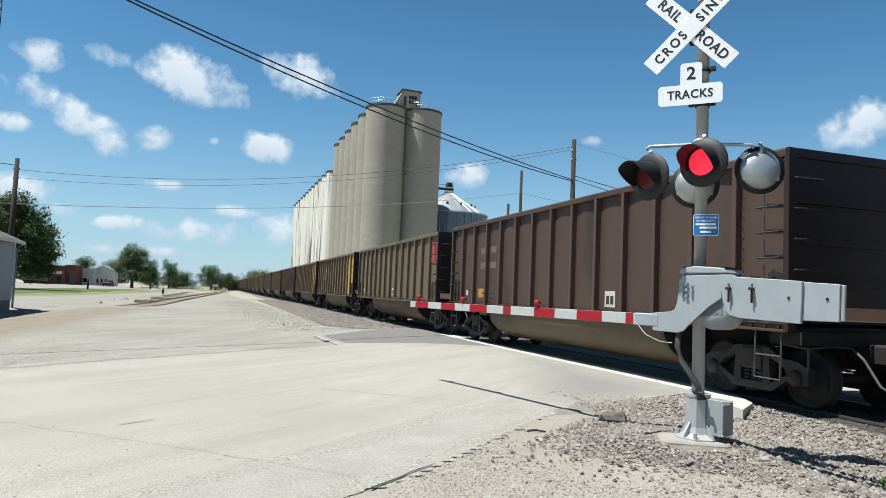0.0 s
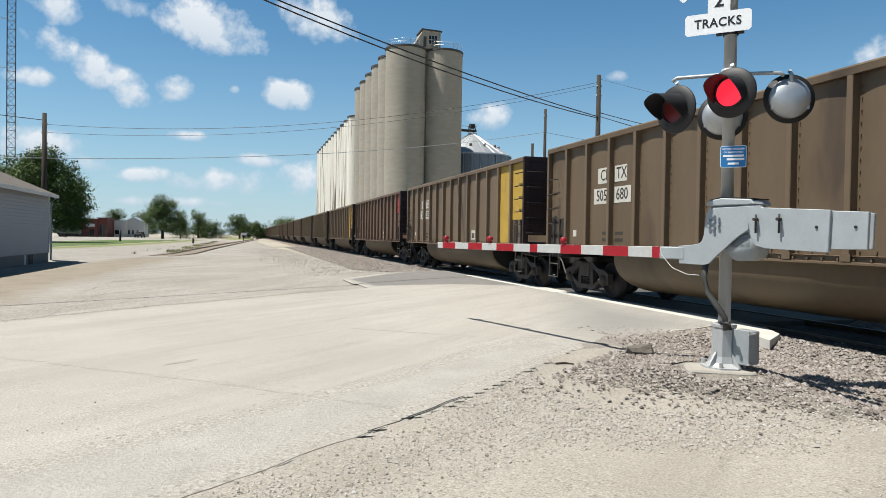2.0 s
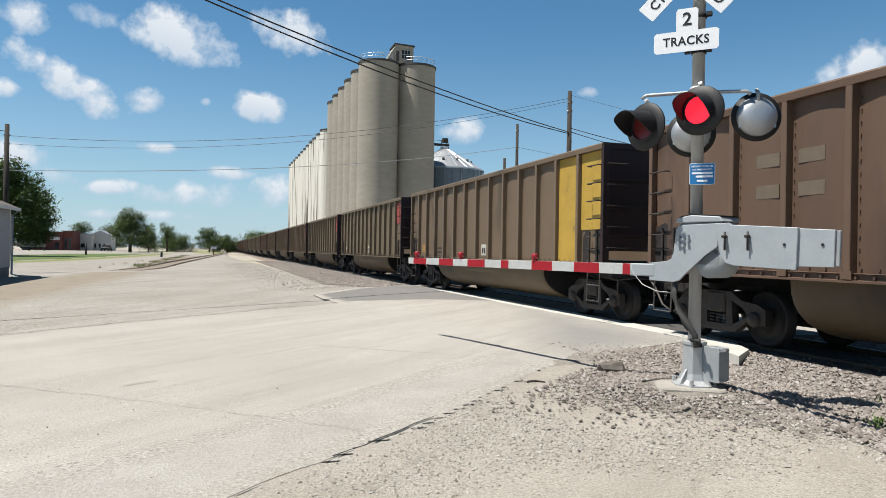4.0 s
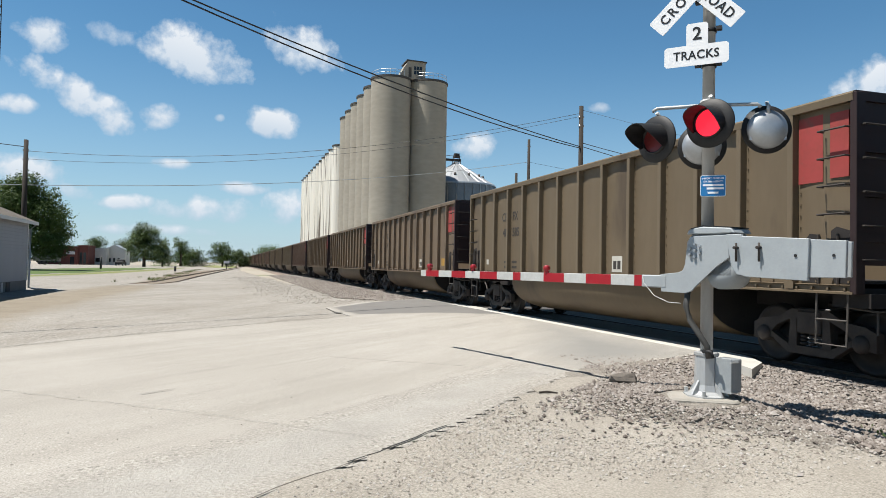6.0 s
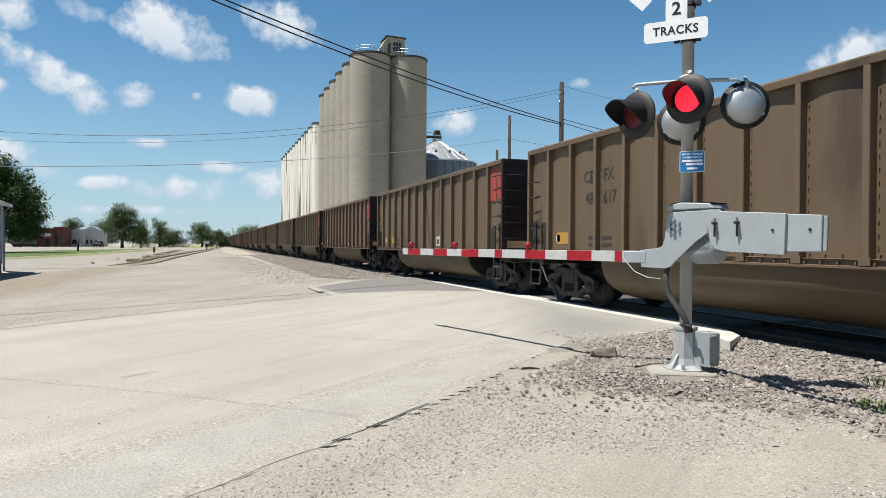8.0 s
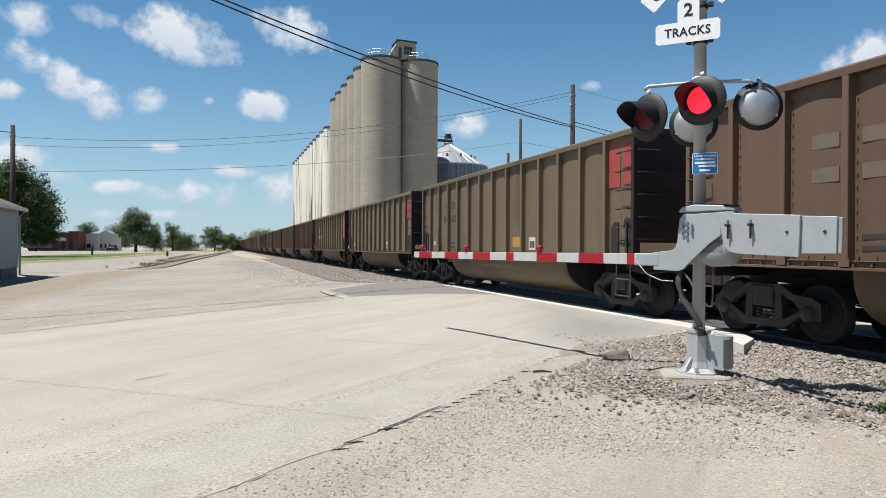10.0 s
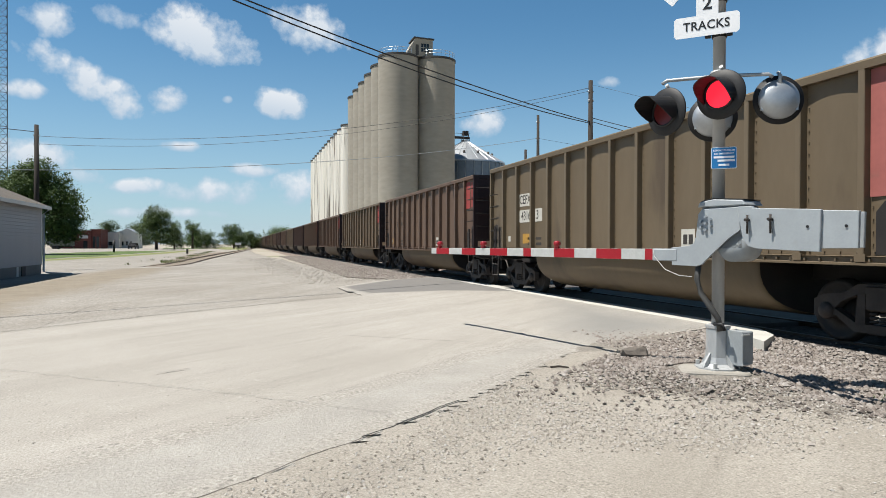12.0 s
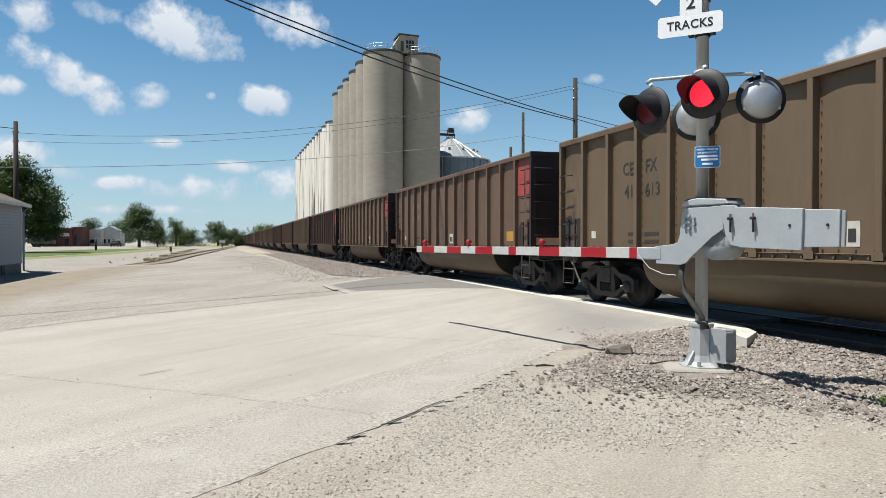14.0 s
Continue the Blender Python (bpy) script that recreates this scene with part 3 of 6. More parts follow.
def strewn(name, pts, z, mat, label, category, step=0.3, fade=0.5, crown=False):
    """A thin spread of stain, grit or grass over the ground whose rim fades out."""
    pts = np.array(pts, float)
    x0, y0 = pts.min(0)
    x1, y1 = pts.max(0)
    nx, ny = int((x1 - x0) / step) + 2, int((y1 - y0) / step) + 2
    gx, gy = np.meshgrid(np.linspace(x0, x1, nx), np.linspace(y0, y1, ny), indexing="ij")
    inside, dist = np.zeros(gx.shape, bool), np.full(gx.shape, 1e9)
    for (ax, ay), (bx, by) in zip(pts, np.roll(pts, -1, 0)):
        cross = ((ay > gy) != (by > gy)) & (gx < (bx - ax) * (gy - ay) / (by - ay if by != ay else 1e-9) + ax)
        inside ^= cross
        k = np.clip(((gx - ax) * (bx - ax) + (gy - ay) * (by - ay)) / ((bx - ax) ** 2 + (by - ay) ** 2), 0, 1)
        dist = np.minimum(dist, np.hypot(gx - ax - k * (bx - ax), gy - ay - k * (by - ay)))
    cover = np.where(inside, np.clip(dist / fade, 0, 1), 0)
    keep = (cover[:-1, :-1] + cover[1:, :-1] + cover[:-1, 1:] + cover[1:, 1:]) > 0
    edge = np.interp(gx, [p[0] for p in ROAD_EDGE], [p[1] for p in ROAD_EDGE])
    zz = [[(z if not crown else 0.0012 + (z - 0.0012) * min(1.0, 3 * cover[i, j])) + (crowned(gx[i, j], gy[i, j]) - 0.14 * (gx[i, j] > 4.4 and gy[i, j] < edge[i, j] - 0.02) if crown else 0.0) for j in range(ny)] for i in range(nx)]
    me = bpy.data.meshes.new(name)
    me.from_pydata(np.stack([gx, gy, np.array(zz)], -1).reshape(-1, 3).tolist(), [], [(i * ny + j, (i + 1) * ny + j, (i + 1) * ny + j + 1, i * ny + j + 1) for i in range(nx - 1) for j in range(ny - 1) if keep[i, j]])
    me.attributes.new("cover", "FLOAT", "POINT").data.foreach_set("value", cover.reshape(-1).astype(np.float32))
    me.materials.append(mat)
    return tagged(new(name, me), label, category, kind="structure")


# ---- ground, road, track ----
TRACK_X = 9.45          # the track's centre line; the rails run along y
RAIL_Z = 0.06           # top of the rails

bm = bmesh.new()
# one sheet to the horizon, finer near the crossing
xs = sorted({*[-2500, -1200, -600, -300, -150], *range(-100, 101, 10), *[150, 300, 600, 1200, 2500]})
ys = sorted({*[-600, -300, -150, -80], *range(-40, 261, 12), *[350, 500, 800, 1400, 2400, 4000]})
grid = [[bm.verts.new((x, y, -0.35 if -15 < x < 25 and -45 < y < 22 else -0.04 + 0.03 * noise.noise((x * 0.05, y * 0.05, 0)) * (abs(x) > 15))) for y in ys] for x in xs]
for i in range(len(xs) - 1):
    for j in range(len(ys) - 1):
        bm.faces.new((grid[i][j], grid[i + 1][j], grid[i + 1][j + 1], grid[i][j + 1]))
lone("ground", bm, M["dirt"], "dry dusty plain with patchy dry grass", "ground", kind="structure")

slab("gravel_lot", [(-40, -30), (4.7, -30), (4.7, 7.8), (6.0, 12.0), (8.3, 24), (8.2, 30.0), (6.2, 33.0), (4.8, 38), (2.8, 95), (2.0, 180), (-3, 240), (-9, 236), (-10.2, 200), (-13.3, 158.5), (-14.3, 125), (-15.7, 93), (-18.2, 73.8), (-23, 45), (-60, 20), (-60, -30)],
     -0.08, -0.010, M["lot"], "pale packed limestone lot beside the railway", "gravel lot", step=1.2, jag=0.3, seed=4)
slab("road", [*ROAD_EDGE, (8.115, 28.4), (7.4, 28.4), (5.1, 25.9), (3.2, 23.1), (3.4, 19.3), (0.91, 17.48), (-1.78, 15.05), (-3.68, 13.0), (-24.0, -3.0)],
     -0.09, 0.0, M["concrete_road"], "worn pale concrete road up to the crossing", "road", step=0.35, jag=0.035, seed=7, crown=True)
strewn("worn_road_edge", [(-4.4, 0.6), (0.06, 4.47), (1.98, 6.17), (2.95, 7.13), (4.1, 8.3), (5.1, 8.9), (4.5, 9.8), (2.7, 8.4), (0.9, 6.7), (-1.2, 5.1), (-5.6, 2.2)],
       0.004, M["worn_edge"], "worn concrete with exposed aggregate along the road's edge", "road", 0.15, 0.45, True)
strewn("brown_band", [(-3.6, 13.0), (-9.2, 10.5), (-9.3, 24), (-8.6, 34), (-8.0, 43), (-6.6, 51), (-3.2, 47), (-2.9, 40), (-3.6, 30), (-4.0, 20)],
       -0.007, M["brown_gravel"], "band of brown gravel across the lot", "gravel", 0.5, 2.2)
strewn("siding_dirt", [(-6.6, 45), (-6.6, 60), (-7.4, 100), (-2.6, 140), (1.6, 196), (3.2, 192), (0.6, 130), (-1.6, 99), (-2.4, 63), (-3.0, 48)],
       -0.004, M["siding_dirt"], "brown dirt and cinders along the old siding", "dirt", 1.0, 1.5)
strewn("dry_strip", [(-21.5, 58), (-18.6, 74), (-15.0, 112), (-13.4, 156), (-9.0, 190), (-7.5, 150), (-9.0, 110), (-11.5, 80), (-15, 60)],
       -0.001, M["dry_strip"], "dry yellow-green grass thinning into gravel", "verge", 1.2, 3.0)
slab("road_shoulder", [(-16.2, -10.2), (-0.1, 4.25), (1.98, 5.95), (2.95, 6.95), (4.2, 8.2), (5.0, 8.6), (5.0, 2.0), (5.0, -12.0), (-10, -12)],
     -0.07, 0.012, M["shoulder"], "beige gravel shoulder with loose crushed stone", "shoulder", step=0.25, jag=0.12, seed=9)
strewn("asphalt_patch", [(3.2, 23.1), (5.1, 26.0), (7.4, 28.5), (8.5, 28.5), (8.5, 18.6), (7.6, 19.4), (6.2, 20.0), (3.5, 19.7)],
       0.007, M["asphalt_patch"], "dark grey asphalt approach beside the concrete", "asphalt", 0.2, 0.4, True)
strewn("grey_approach", [(8.58, 9.3), (8.58, 22.0), (7.2, 17.0), (5.8, 13.6), (4.6, 11.4), (4.2, 9.4), (4.6, 8.2), (5.6, 8.3), (6.9, 8.8)],
       0.005, M["asphalt_pale"], "worn grey road surface beside the rail", "asphalt", 0.2, 1.9, True)
slab("far_road", [(-38, 40), (-27.5, 108), (-24.2, 139), (-18, 152), (-13.6, 162), (-10.6, 200), (-9.5, 250), (-22, 262), (-30, 236), (-300, 250), (-300, 40)],
     -0.06, 0.004, M["lot"], "pale street beyond the lot", "road", step=4, jag=0.4, seed=12)
slab("lawn", [(-22.8, 48), (-18.0, 73.8), (-15.5, 93), (-14.1, 125), (-13.1, 158.5), (-18, 151), (-23.5, 139), (-26.7, 108), (-37, 48)],
     -0.06, 0.02, M["grass"], "mown green grass strip beside the street", "lawn", step=2, jag=0.5, seed=13)
slab("far_lawn", [(-22, 222), (-10.4, 216), (-9.5, 232), (-14, 262), (-24, 250)],
     -0.06, 0.03, M["grass"], "far patch of green grass beside the street", "lawn", step=2, jag=0.6, seed=15)
slab("dry_verge", [(-4.0, 190), (1.8, 186), (3.4, 300), (-6, 330), (-9.2, 245)],
     -0.06, 0.015, M["drygrass"], "dry weedy verge along the siding", "verge", step=1.0, jag=0.4, seed=14)


def crack(pts, width, seed, name="crack", label="dark tar-filled crack in the road", mat="tar_grey"):
    rnd, bm = random.Random(seed), bmesh.new()
    rows = []
    fine = []
    for (x0, y0), (x1, y1) in zip(pts, pts[1:]):
        n = max(2, int(math.hypot(x1 - x0, y1 - y0) / 0.16))
        fine += [(x0 + (x1 - x0) * k / n, y0 + (y1 - y0) * k / n) for k in range(n)]
    fine.append(pts[-1])
    for i, (x, y) in enumerate(fine):
        a, b = fine[max(i - 1, 0)], fine[min(i + 1, len(fine) - 1)]
        dx, dy = b[0] - a[0], b[1] - a[1]
        ln = math.hypot(dx, dy)
        nx, ny = -dy / ln, dx / ln
        o, w = rnd.uniform(-0.02, 0.02), width * rnd.uniform(0.15, 1.0)
        rows.append([bm.verts.new((x + nx * (o + s * w), y + ny * (o + s * w), z)) for s, z in ((-1, 0.013), (0, 0.017), (1, 0.013))])
    for p, q in zip(rows, rows[1:]):
        for k in range(2):
            bm.faces.new((p[k], p[k + 1], q[k + 1], q[k]))
    return lone(name, bm, M[mat], label, "crack", kind="structure")


crack([(-3.9, 12.75), (-1.78, 15.0), (0.91, 17.4), (1.6, 18.3), (3.4, 19.15), (4.8, 20.2)], 0.018, 3)
crack([(-0.9, 3.55), (0.06, 4.40), (0.9, 5.12)], 0.011, 5)
crack([(0.9, 5.12), (1.46, 5.62), (1.98, 6.1)], 0.014, 6, mat="tar")
crack([(-4.6, 10.5), (-2.2, 8.7), (-0.3, 7.2), (1.3, 5.75)], 0.005, 8, label="fine joint across the concrete", mat="joint")
crack([(1.6, 11.0), (4.0, 9.2), (4.3, 8.6)], 0.005, 12, label="fine joint across the concrete", mat="joint")
crack([(-0.9, 8.3), (-0.55, 8.55)], 0.012, 13, mat="joint")

def ballast_height(x, y):
    """The bed's height beside the track."""
    d = abs(x - TRACK_X)
    top = -0.03
    return top if d < 1.6 else 0.035 - max(0.0, d - 3.2) * 0.028


def near_ground(x, y):
    """Height of the gravel beside the track on the near side: a mound at the signal, a shallow trough, then the bed."""
    mound = 0.115 * math.exp(-(((x - 5.15) / 1.3) ** 2 + ((y - 6.45) / 0.9) ** 2))
    dip = 0.15 * min(1.0, max(0.0, (x - 5.3) / 1.0)) * min(1.0, max(0.0, (8.5 - x) / 1.0))
    edge = 8.27 + 0.95 * (x - 4.1) if x < 4.6 else 8.72 + 0.40 * (x - 4.6)
    return 0.012 + mound * (1 if x < 5.4 else max(0.0, 1 - (x - 5.4) / 1.2)) - dip * min(1.0, max(0.0, (edge - y) / 1.6))


def stone_mesh(places, seed):
    """Many small crushed stones in one mesh; places: x, y, z, size."""
    rnd = np.random.RandomState(seed)
    base = np.array([(1, 0, 0), (-1, 0, 0), (0, 1, 0), (0, -1, 0), (0, 0, 1), (0, 0, -1), (0.62, 0.62, 0.5), (-0.62, 0.62, -0.4)], float)
    tri = np.array([(0, 6, 4), (6, 2, 4), (2, 1, 4), (1, 3, 4), (3, 0, 4), (0, 2, 6), (2, 0, 5), (2, 7, 1), (7, 2, 5), (1, 7, 5), (3, 1, 5), (0, 3, 5)])
    p = np.array(places)
    n = len(p)
    v = base[None] * rnd.uniform(0.55, 1.15, (n, 8, 3)) * p[:, None, 3:4] * np.array([1, 1, 0.75])
    a = rnd.uniform(0, 2 * np.pi, n)
    c, s = np.cos(a)[:, None], np.sin(a)[:, None]
    v = np.stack([v[..., 0] * c - v[..., 1] * s, v[..., 0] * s + v[..., 1] * c, v[..., 2]], -1) + p[:, None, :3]
    f = tri[None] + 8 * np.arange(n)[:, None, None]
    me = bpy.data.meshes.new("stones")
    me.from_pydata(v.reshape(-1, 3).tolist(), [], f.reshape(-1, 3).tolist())
    return me


def island_stone(name, tones):
    """Stone whose tone changes from one loose piece to the next."""
    m = bpy.data.materials.new(name)
    m.use_nodes = True
    nt = m.node_tree
    geo, ramp = nt.nodes.new("ShaderNodeNewGeometry"), nt.nodes.new("ShaderNodeValToRGB")
    while len(ramp.color_ramp.elements) < len(tones):
        ramp.color_ramp.elements.new(0.5)
    for i, c in enumerate(tones):
        ramp.color_ramp.elements[i].position, ramp.color_ramp.elements[i].color = i / (len(tones) - 1), (*c, 1)
    nt.links.new(geo.outputs["Random Per Island"], ramp.inputs[0])
    p = nt.nodes["Principled BSDF"]
    nt.links.new(ramp.outputs[0], p.inputs["Base Color"])
    p.inputs["Roughness"].default_value = 0.9
    return m


PEBBLE = island_stone("loose_stone", [(0.193, 0.167, 0.138), (0.335, 0.305, 0.267), (0.425, 0.403, 0.367), (0.283, 0.254, 0.215), (0.464, 0.444, 0.419)])
BALLAST_STONE = island_stone("ballast_stone", [(0.104, 0.086, 0.075), (0.214, 0.184, 0.16), (0.298, 0.27, 0.244), (0.176, 0.146, 0.124), (0.357, 0.327, 0.302)])

# ballast bed with shoulders; the crossing panels lie in it
bm = bmesh.new()
prof = [-6.0, -4.6, -3.4, -2.4, -1.6, 0, 1.6, 2.4, 3.4, 5.0]
yy = [-60, -20, 0, 4, 8, 10.3]
for seg in (yy, [24.4, *range(26, 90, 2), 130, 200, 320, 600, 1200]):
    rows = []
    for y in seg:
        rows.append([bm.verts.new((TRACK_X + dx * (0.75 if abs(dx) > 1.6 else 1), y, ballast_height(TRACK_X + dx, y) + (0.11 * noise.noise((dx, y * 0.7, 3)) * (y > 24) if abs(dx) > 1.6 else 0) - (0.10 if abs(dx) > 4.5 else 0) - (0.3 if y < 11 and dx < -1.3 else 0) - (0.16 * min(1.0, max(0.0, (31 - y) / 3)) if 24 < y < 31 and dx < -1.7 else 0))) for dx in prof])
    for p, q in zip(rows, rows[1:]):
        for k in range(len(prof) - 1):
            # the bed between the shoulders has the train's shadow in its colour
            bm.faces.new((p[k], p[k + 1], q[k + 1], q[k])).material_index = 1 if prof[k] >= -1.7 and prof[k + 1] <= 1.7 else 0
lone("ballast_bed", bm, [M["ballast"], M["shade_ballast"]], "grey-pink crushed stone ballast under the track", "ballast", kind="structure")

rnd = random.Random(21)
places = []
for _ in range(14000):       # far side of the road, beside the train
    y = 24.6 + 60 * rnd.random() ** 1.6
    x = rnd.uniform(4.6 + max(0, (30 - y)) * 0.5, 8.9)
    if y < 25.7 + (x - 5.1) * 1.1 or (y < 26 and x < 5.2):
        continue
    places.append((x, y, ballast_height(x, y) + 0.03, rnd.uniform(0.025, 0.06)))
for _ in range(21000):      # near side, behind the signal
    y = rnd.uniform(-1, 10.3)
    x = 8.28 - 3.18 * rnd.random() ** 1.15
    if x < 5.2 + 0.35 * noise.noise((y * 1.3, 2, 0)):
        continue
    places.append((x, y, near_ground(x, y) + 0.02 * rnd.random(), 0.014 + 0.032 * rnd.random() ** 1.5))
for _ in range(11000):
    a, r = rnd.uniform(0, 6.28), 0.2 + abs(rnd.gauss(0, 0.85))
    x, y = 5.35 + r * math.cos(a) * 1.35, 6.75 + r * math.sin(a)
    if abs(x - 5.02) < 0.45 and abs(y - 6.3) < 0.42:
        continue
    if 0.66 * (x - 1.98) - 0.75 * (y - 6.13) > 0.35:
        places.append((x, y, near_ground(x, y) + 0.010, 0.008 + 0.030 * rnd.random() ** 1.9))
ob = tagged(new("ballast_stones", stone_mesh(places, 5)), "loose grey and tan crushed ballast stones", "ballast", kind="stuff")
ob.data.materials.append(BALLAST_STONE)
places = []
while len(places) < 48000:   # loose stones strewn over the shoulder
    x, y = rnd.uniform(-2.5, 7.6), rnd.uniform(0.8, 9.3)
    edge = 4.38 + 0.885 * x if x < 2 else 6.13 + 1.0 * (x - 2.0) if x < 4.2 else 8.3 + 0.46 * (x - 4.2)
    if abs(x - 5.02) < 0.45 and abs(y - 6.3) < 0.42:
        continue
    if y > edge - 0.1 - 0.5 * rnd.random() ** 3 or noise.noise((x * 0.7, y * 0.7, 1.0)) + 0.5 * rnd.random() < 0.17:
        continue
    places.append((x, y, near_ground(x, y) + 0.003, 0.004 + 0.015 * rnd.random() ** 3.0))
for _ in range(220):        # grit that has strayed on to the concrete
    x = rnd.uniform(-5, 5)
    y = 5.0 + 0.885 * x + abs(rnd.gauss(0, 2.2))
    places.append((x, y, 0.004, 0.004 + 0.007 * rnd.random()))
for _ in range(2600):       # rough ground along the lot's far edge
    y = rnd.uniform(26, 75)
    x = 3.6 - (y - 30) * 0.035 + rnd.gauss(0, 1.1)
    places.append((x, y, 0.0, 0.02 + 0.03 * rnd.random()))
ob = tagged(new("loose_gravel", stone_mesh(places, 6)), "loose pale gravel strewn over the shoulder", "gravel", kind="stuff")
ob.data.materials.append(PEBBLE)

# gravel heaped round the signal's foot and falling away towards the track
bm = bmesh.new()
gx_, gy_ = [3.2 + 0.15 * k for k in range(38)], [-12, -6, -3, *[-1 + 0.2 * k for k in range(58)]]
rows = []
for x in gx_:
    rows.append([])
    for y in gy_:
        over = y - (8.27 + 0.95 * (x - 4.1) if x < 4.6 else 8.72 + 0.44 * (x - 4.6))       # past the concrete's edge
        h = near_ground(x, y) + 0.012 * noise.noise((x * 2.5, y * 2.5, 4)) - (0.05 * max(0.0, 4.9 - x) if x < 4.9 else 0) + (0.02 if -0.25 < over < 0.12 else 0) - (0.08 if over > 0.12 else 0)
        rows[-1].append(bm.verts.new((x, y, h)))
for p, q in zip(rows, rows[1:]):
    for k in range(len(gy_) - 1):
        f = bm.faces.new((p[k], q[k], q[k + 1], p[k + 1]))
        # faces past x = 8.1 are coloured dark as the cars' shadow
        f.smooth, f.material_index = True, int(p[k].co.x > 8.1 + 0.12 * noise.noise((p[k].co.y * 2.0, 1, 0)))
lone("gravel_bank", bm, [M["bank"], M["shade_ballast"]], "gravel bank round the signal's foot beside the track", "gravel", kind="structure")

# rock and stick on the shoulder
bm = bmesh.new()
bmesh.ops.create_icosphere(bm, subdivisions=2, radius=0.17)
for v in bm.verts:
    v.co = Vector((v.co.x * 1.15, v.co.y * 0.7, v.co.z * 0.55)) * (1 + 0.35 * noise.noise(v.co * 9))
lone("rock", bm, material("dark_rock", (0.15, 0.13, 0.11), (0.09, 0.078, 0.068), 0.95, scale=9, fine=40, bump=0.5), "flat brown-grey rock on the gravel", "rock", pose(4.93, 7.72, 0.075, 0, 0, -30))
bm = bmesh.new()
tube(bm, [(0, 0, 0), (0.1, 0.01, 0.01), (0.22, 0.0, 0.0)], [0.012, 0.014, 0.008], 6)
lone("stick", bm, M["wood"], "short brown stick on the gravel", "stick", pose(3.55, 7.38, 0.025, 0, 0, -20))

# weeds by the ballast
def weed(at, n, h, seed):
    r, bm = random.Random(seed), bmesh.new()
    for _ in range(n):
        a, l = r.uniform(0, 6.28), h * r.uniform(0.5, 1)
        bx, by = r.gauss(0, 0.12), r.gauss(0, 0.12)
        t = Vector((bx + 0.5 * l * math.cos(a), by + 0.5 * l * math.sin(a), l))
        s = Vector((-math.sin(a), math.cos(a), 0)) * 0.012
        m = Vector((bx, by, 0)).lerp(t, 0.55) + Vector((0, 0, 0.12 * l))
        vs = [bm.verts.new(p) for p in (Vector((bx, by, 0)), m - s, t, m + s)]
        bm.faces.new(vs)
    return lone("weed", bm, LEAF[1], "small green weed among the ballast stones", "weed", pose(*at), group="weeds by the track", kind="stuff")


for k, (x, y, n, h) in enumerate([(6.25, 5.05, 60, 0.10), (6.5, 5.25, 45, 0.08), (7.55, 5.75, 70, 0.15), (6.05, 4.75, 25, 0.07), (6.9, 4.9, 25, 0.07)]):
    weed((x, y, near_ground(x, y) - 0.01), n, h, k)

# rails and ties
def rail_profile(s):
    return [(-0.07, -0.17), (0.07, -0.17), (0.07, -0.155), (0.012, -0.13), (0.012, -0.045), (0.036, -0.035), (0.036, -0.004), (0.03, 0.0), (-0.03, 0.0), (-0.036, -0.004), (-0.036, -0.035), (-0.012, -0.045), (-0.012, -0.13), (-0.07, -0.155)]


for side in (-0.755, 0.755):
    bm = bmesh.new()
    prism(bm, rail_profile(0), -80, 1500, pose(TRACK_X + side, 0, RAIL_Z))
    rail = lone("rail", bm, M["rail_steel"], "steel running rail with a bright worn head", "rail", group="rails of the main track", kind="structure")
    bm = bmesh.new()
    box(bm, TRACK_X + side - 0.028, TRACK_X + side + 0.028, -80, 1500, RAIL_Z + 0.001, RAIL_Z + 0.003)
    part("railhead", bm, M["rail_top"], rail)
bm = bmesh.new()
box(bm, -1.3, 1.3, -0.11, 0.11, -0.17, 0.0)
tie = lone("tie", bm, M["tie"], "dark creosoted timber tie", "railway tie", pose(TRACK_X, 24.9, RAIL_Z - 0.165), group="ties of the main track", kind="structure", bevel=0.008)
for k in range(-26, 200):
    y = 24.9 + 0.55 * k
    if 10.0 < y < 24.4 or k == 0:
        continue
    copy_thing(tie, pose(TRACK_X + 0.03 * noise.noise((k, 0, 0)), y, RAIL_Z - 0.165))

# concrete crossing panels outside and between the rails
for name, x0, x1 in (("crossing_panel", 8.12, 8.60), ("crossing_panel", 8.80, 10.10), ("crossing_panel", 10.31, 11.6)):
    for y0 in (10.35, 12.75, 15.15, 17.55, 19.95, 22.35):
        bm = bmesh.new()
        box(bm, x0, x1, y0, y0 + 2.37, -0.15, 0.072 if x0 < 8.2 else 0.045)
        # inner panels are the concrete painted dark for the shade under the cars
        lone(name, bm, M["panel_concrete"] if x0 < 8.2 else M["panel_shaded"], "pale concrete crossing panel along the rail" if x0 < 8.2 else "concrete crossing panel between the rails, coloured dark for the train's shade", "crossing panel", group="crossing panels", kind="structure", bevel=0.012)
# bevelled end piece of the panels beside the signal
bm = bmesh.new()
top = [(8.2, 10.33, 0.06), (8.6, 10.33, 0.06), (8.47, 9.5, 0.065), (8.15, 8.85, 0.06), (7.55, 8.4, 0.04), (7.75, 9.2, 0.06)]
v = [bm.verts.new(p) for p in top] + [bm.verts.new((x, y, -0.2)) for x, y, z in top]
for f in ((0, 1, 2, 3, 4, 5), (11, 10, 9, 8, 7, 6), *[(k, k + 6, (k + 1) % 6 + 6, (k + 1) % 6) for k in range(6)]):
    bm.faces.new([v[i] for i in f])
lone("panel_ramp", bm, M["panel_concrete"], "tapered concrete end ramp of the crossing", "ramp", kind="structure")
# ground beyond the track carries the road on
slab("road_beyond", [(11.6, 10.4), (40, 36), (40, 60), (11.6, 24.5)], -0.09, 0.0, M["concrete_road"], "concrete road beyond the track", "road")

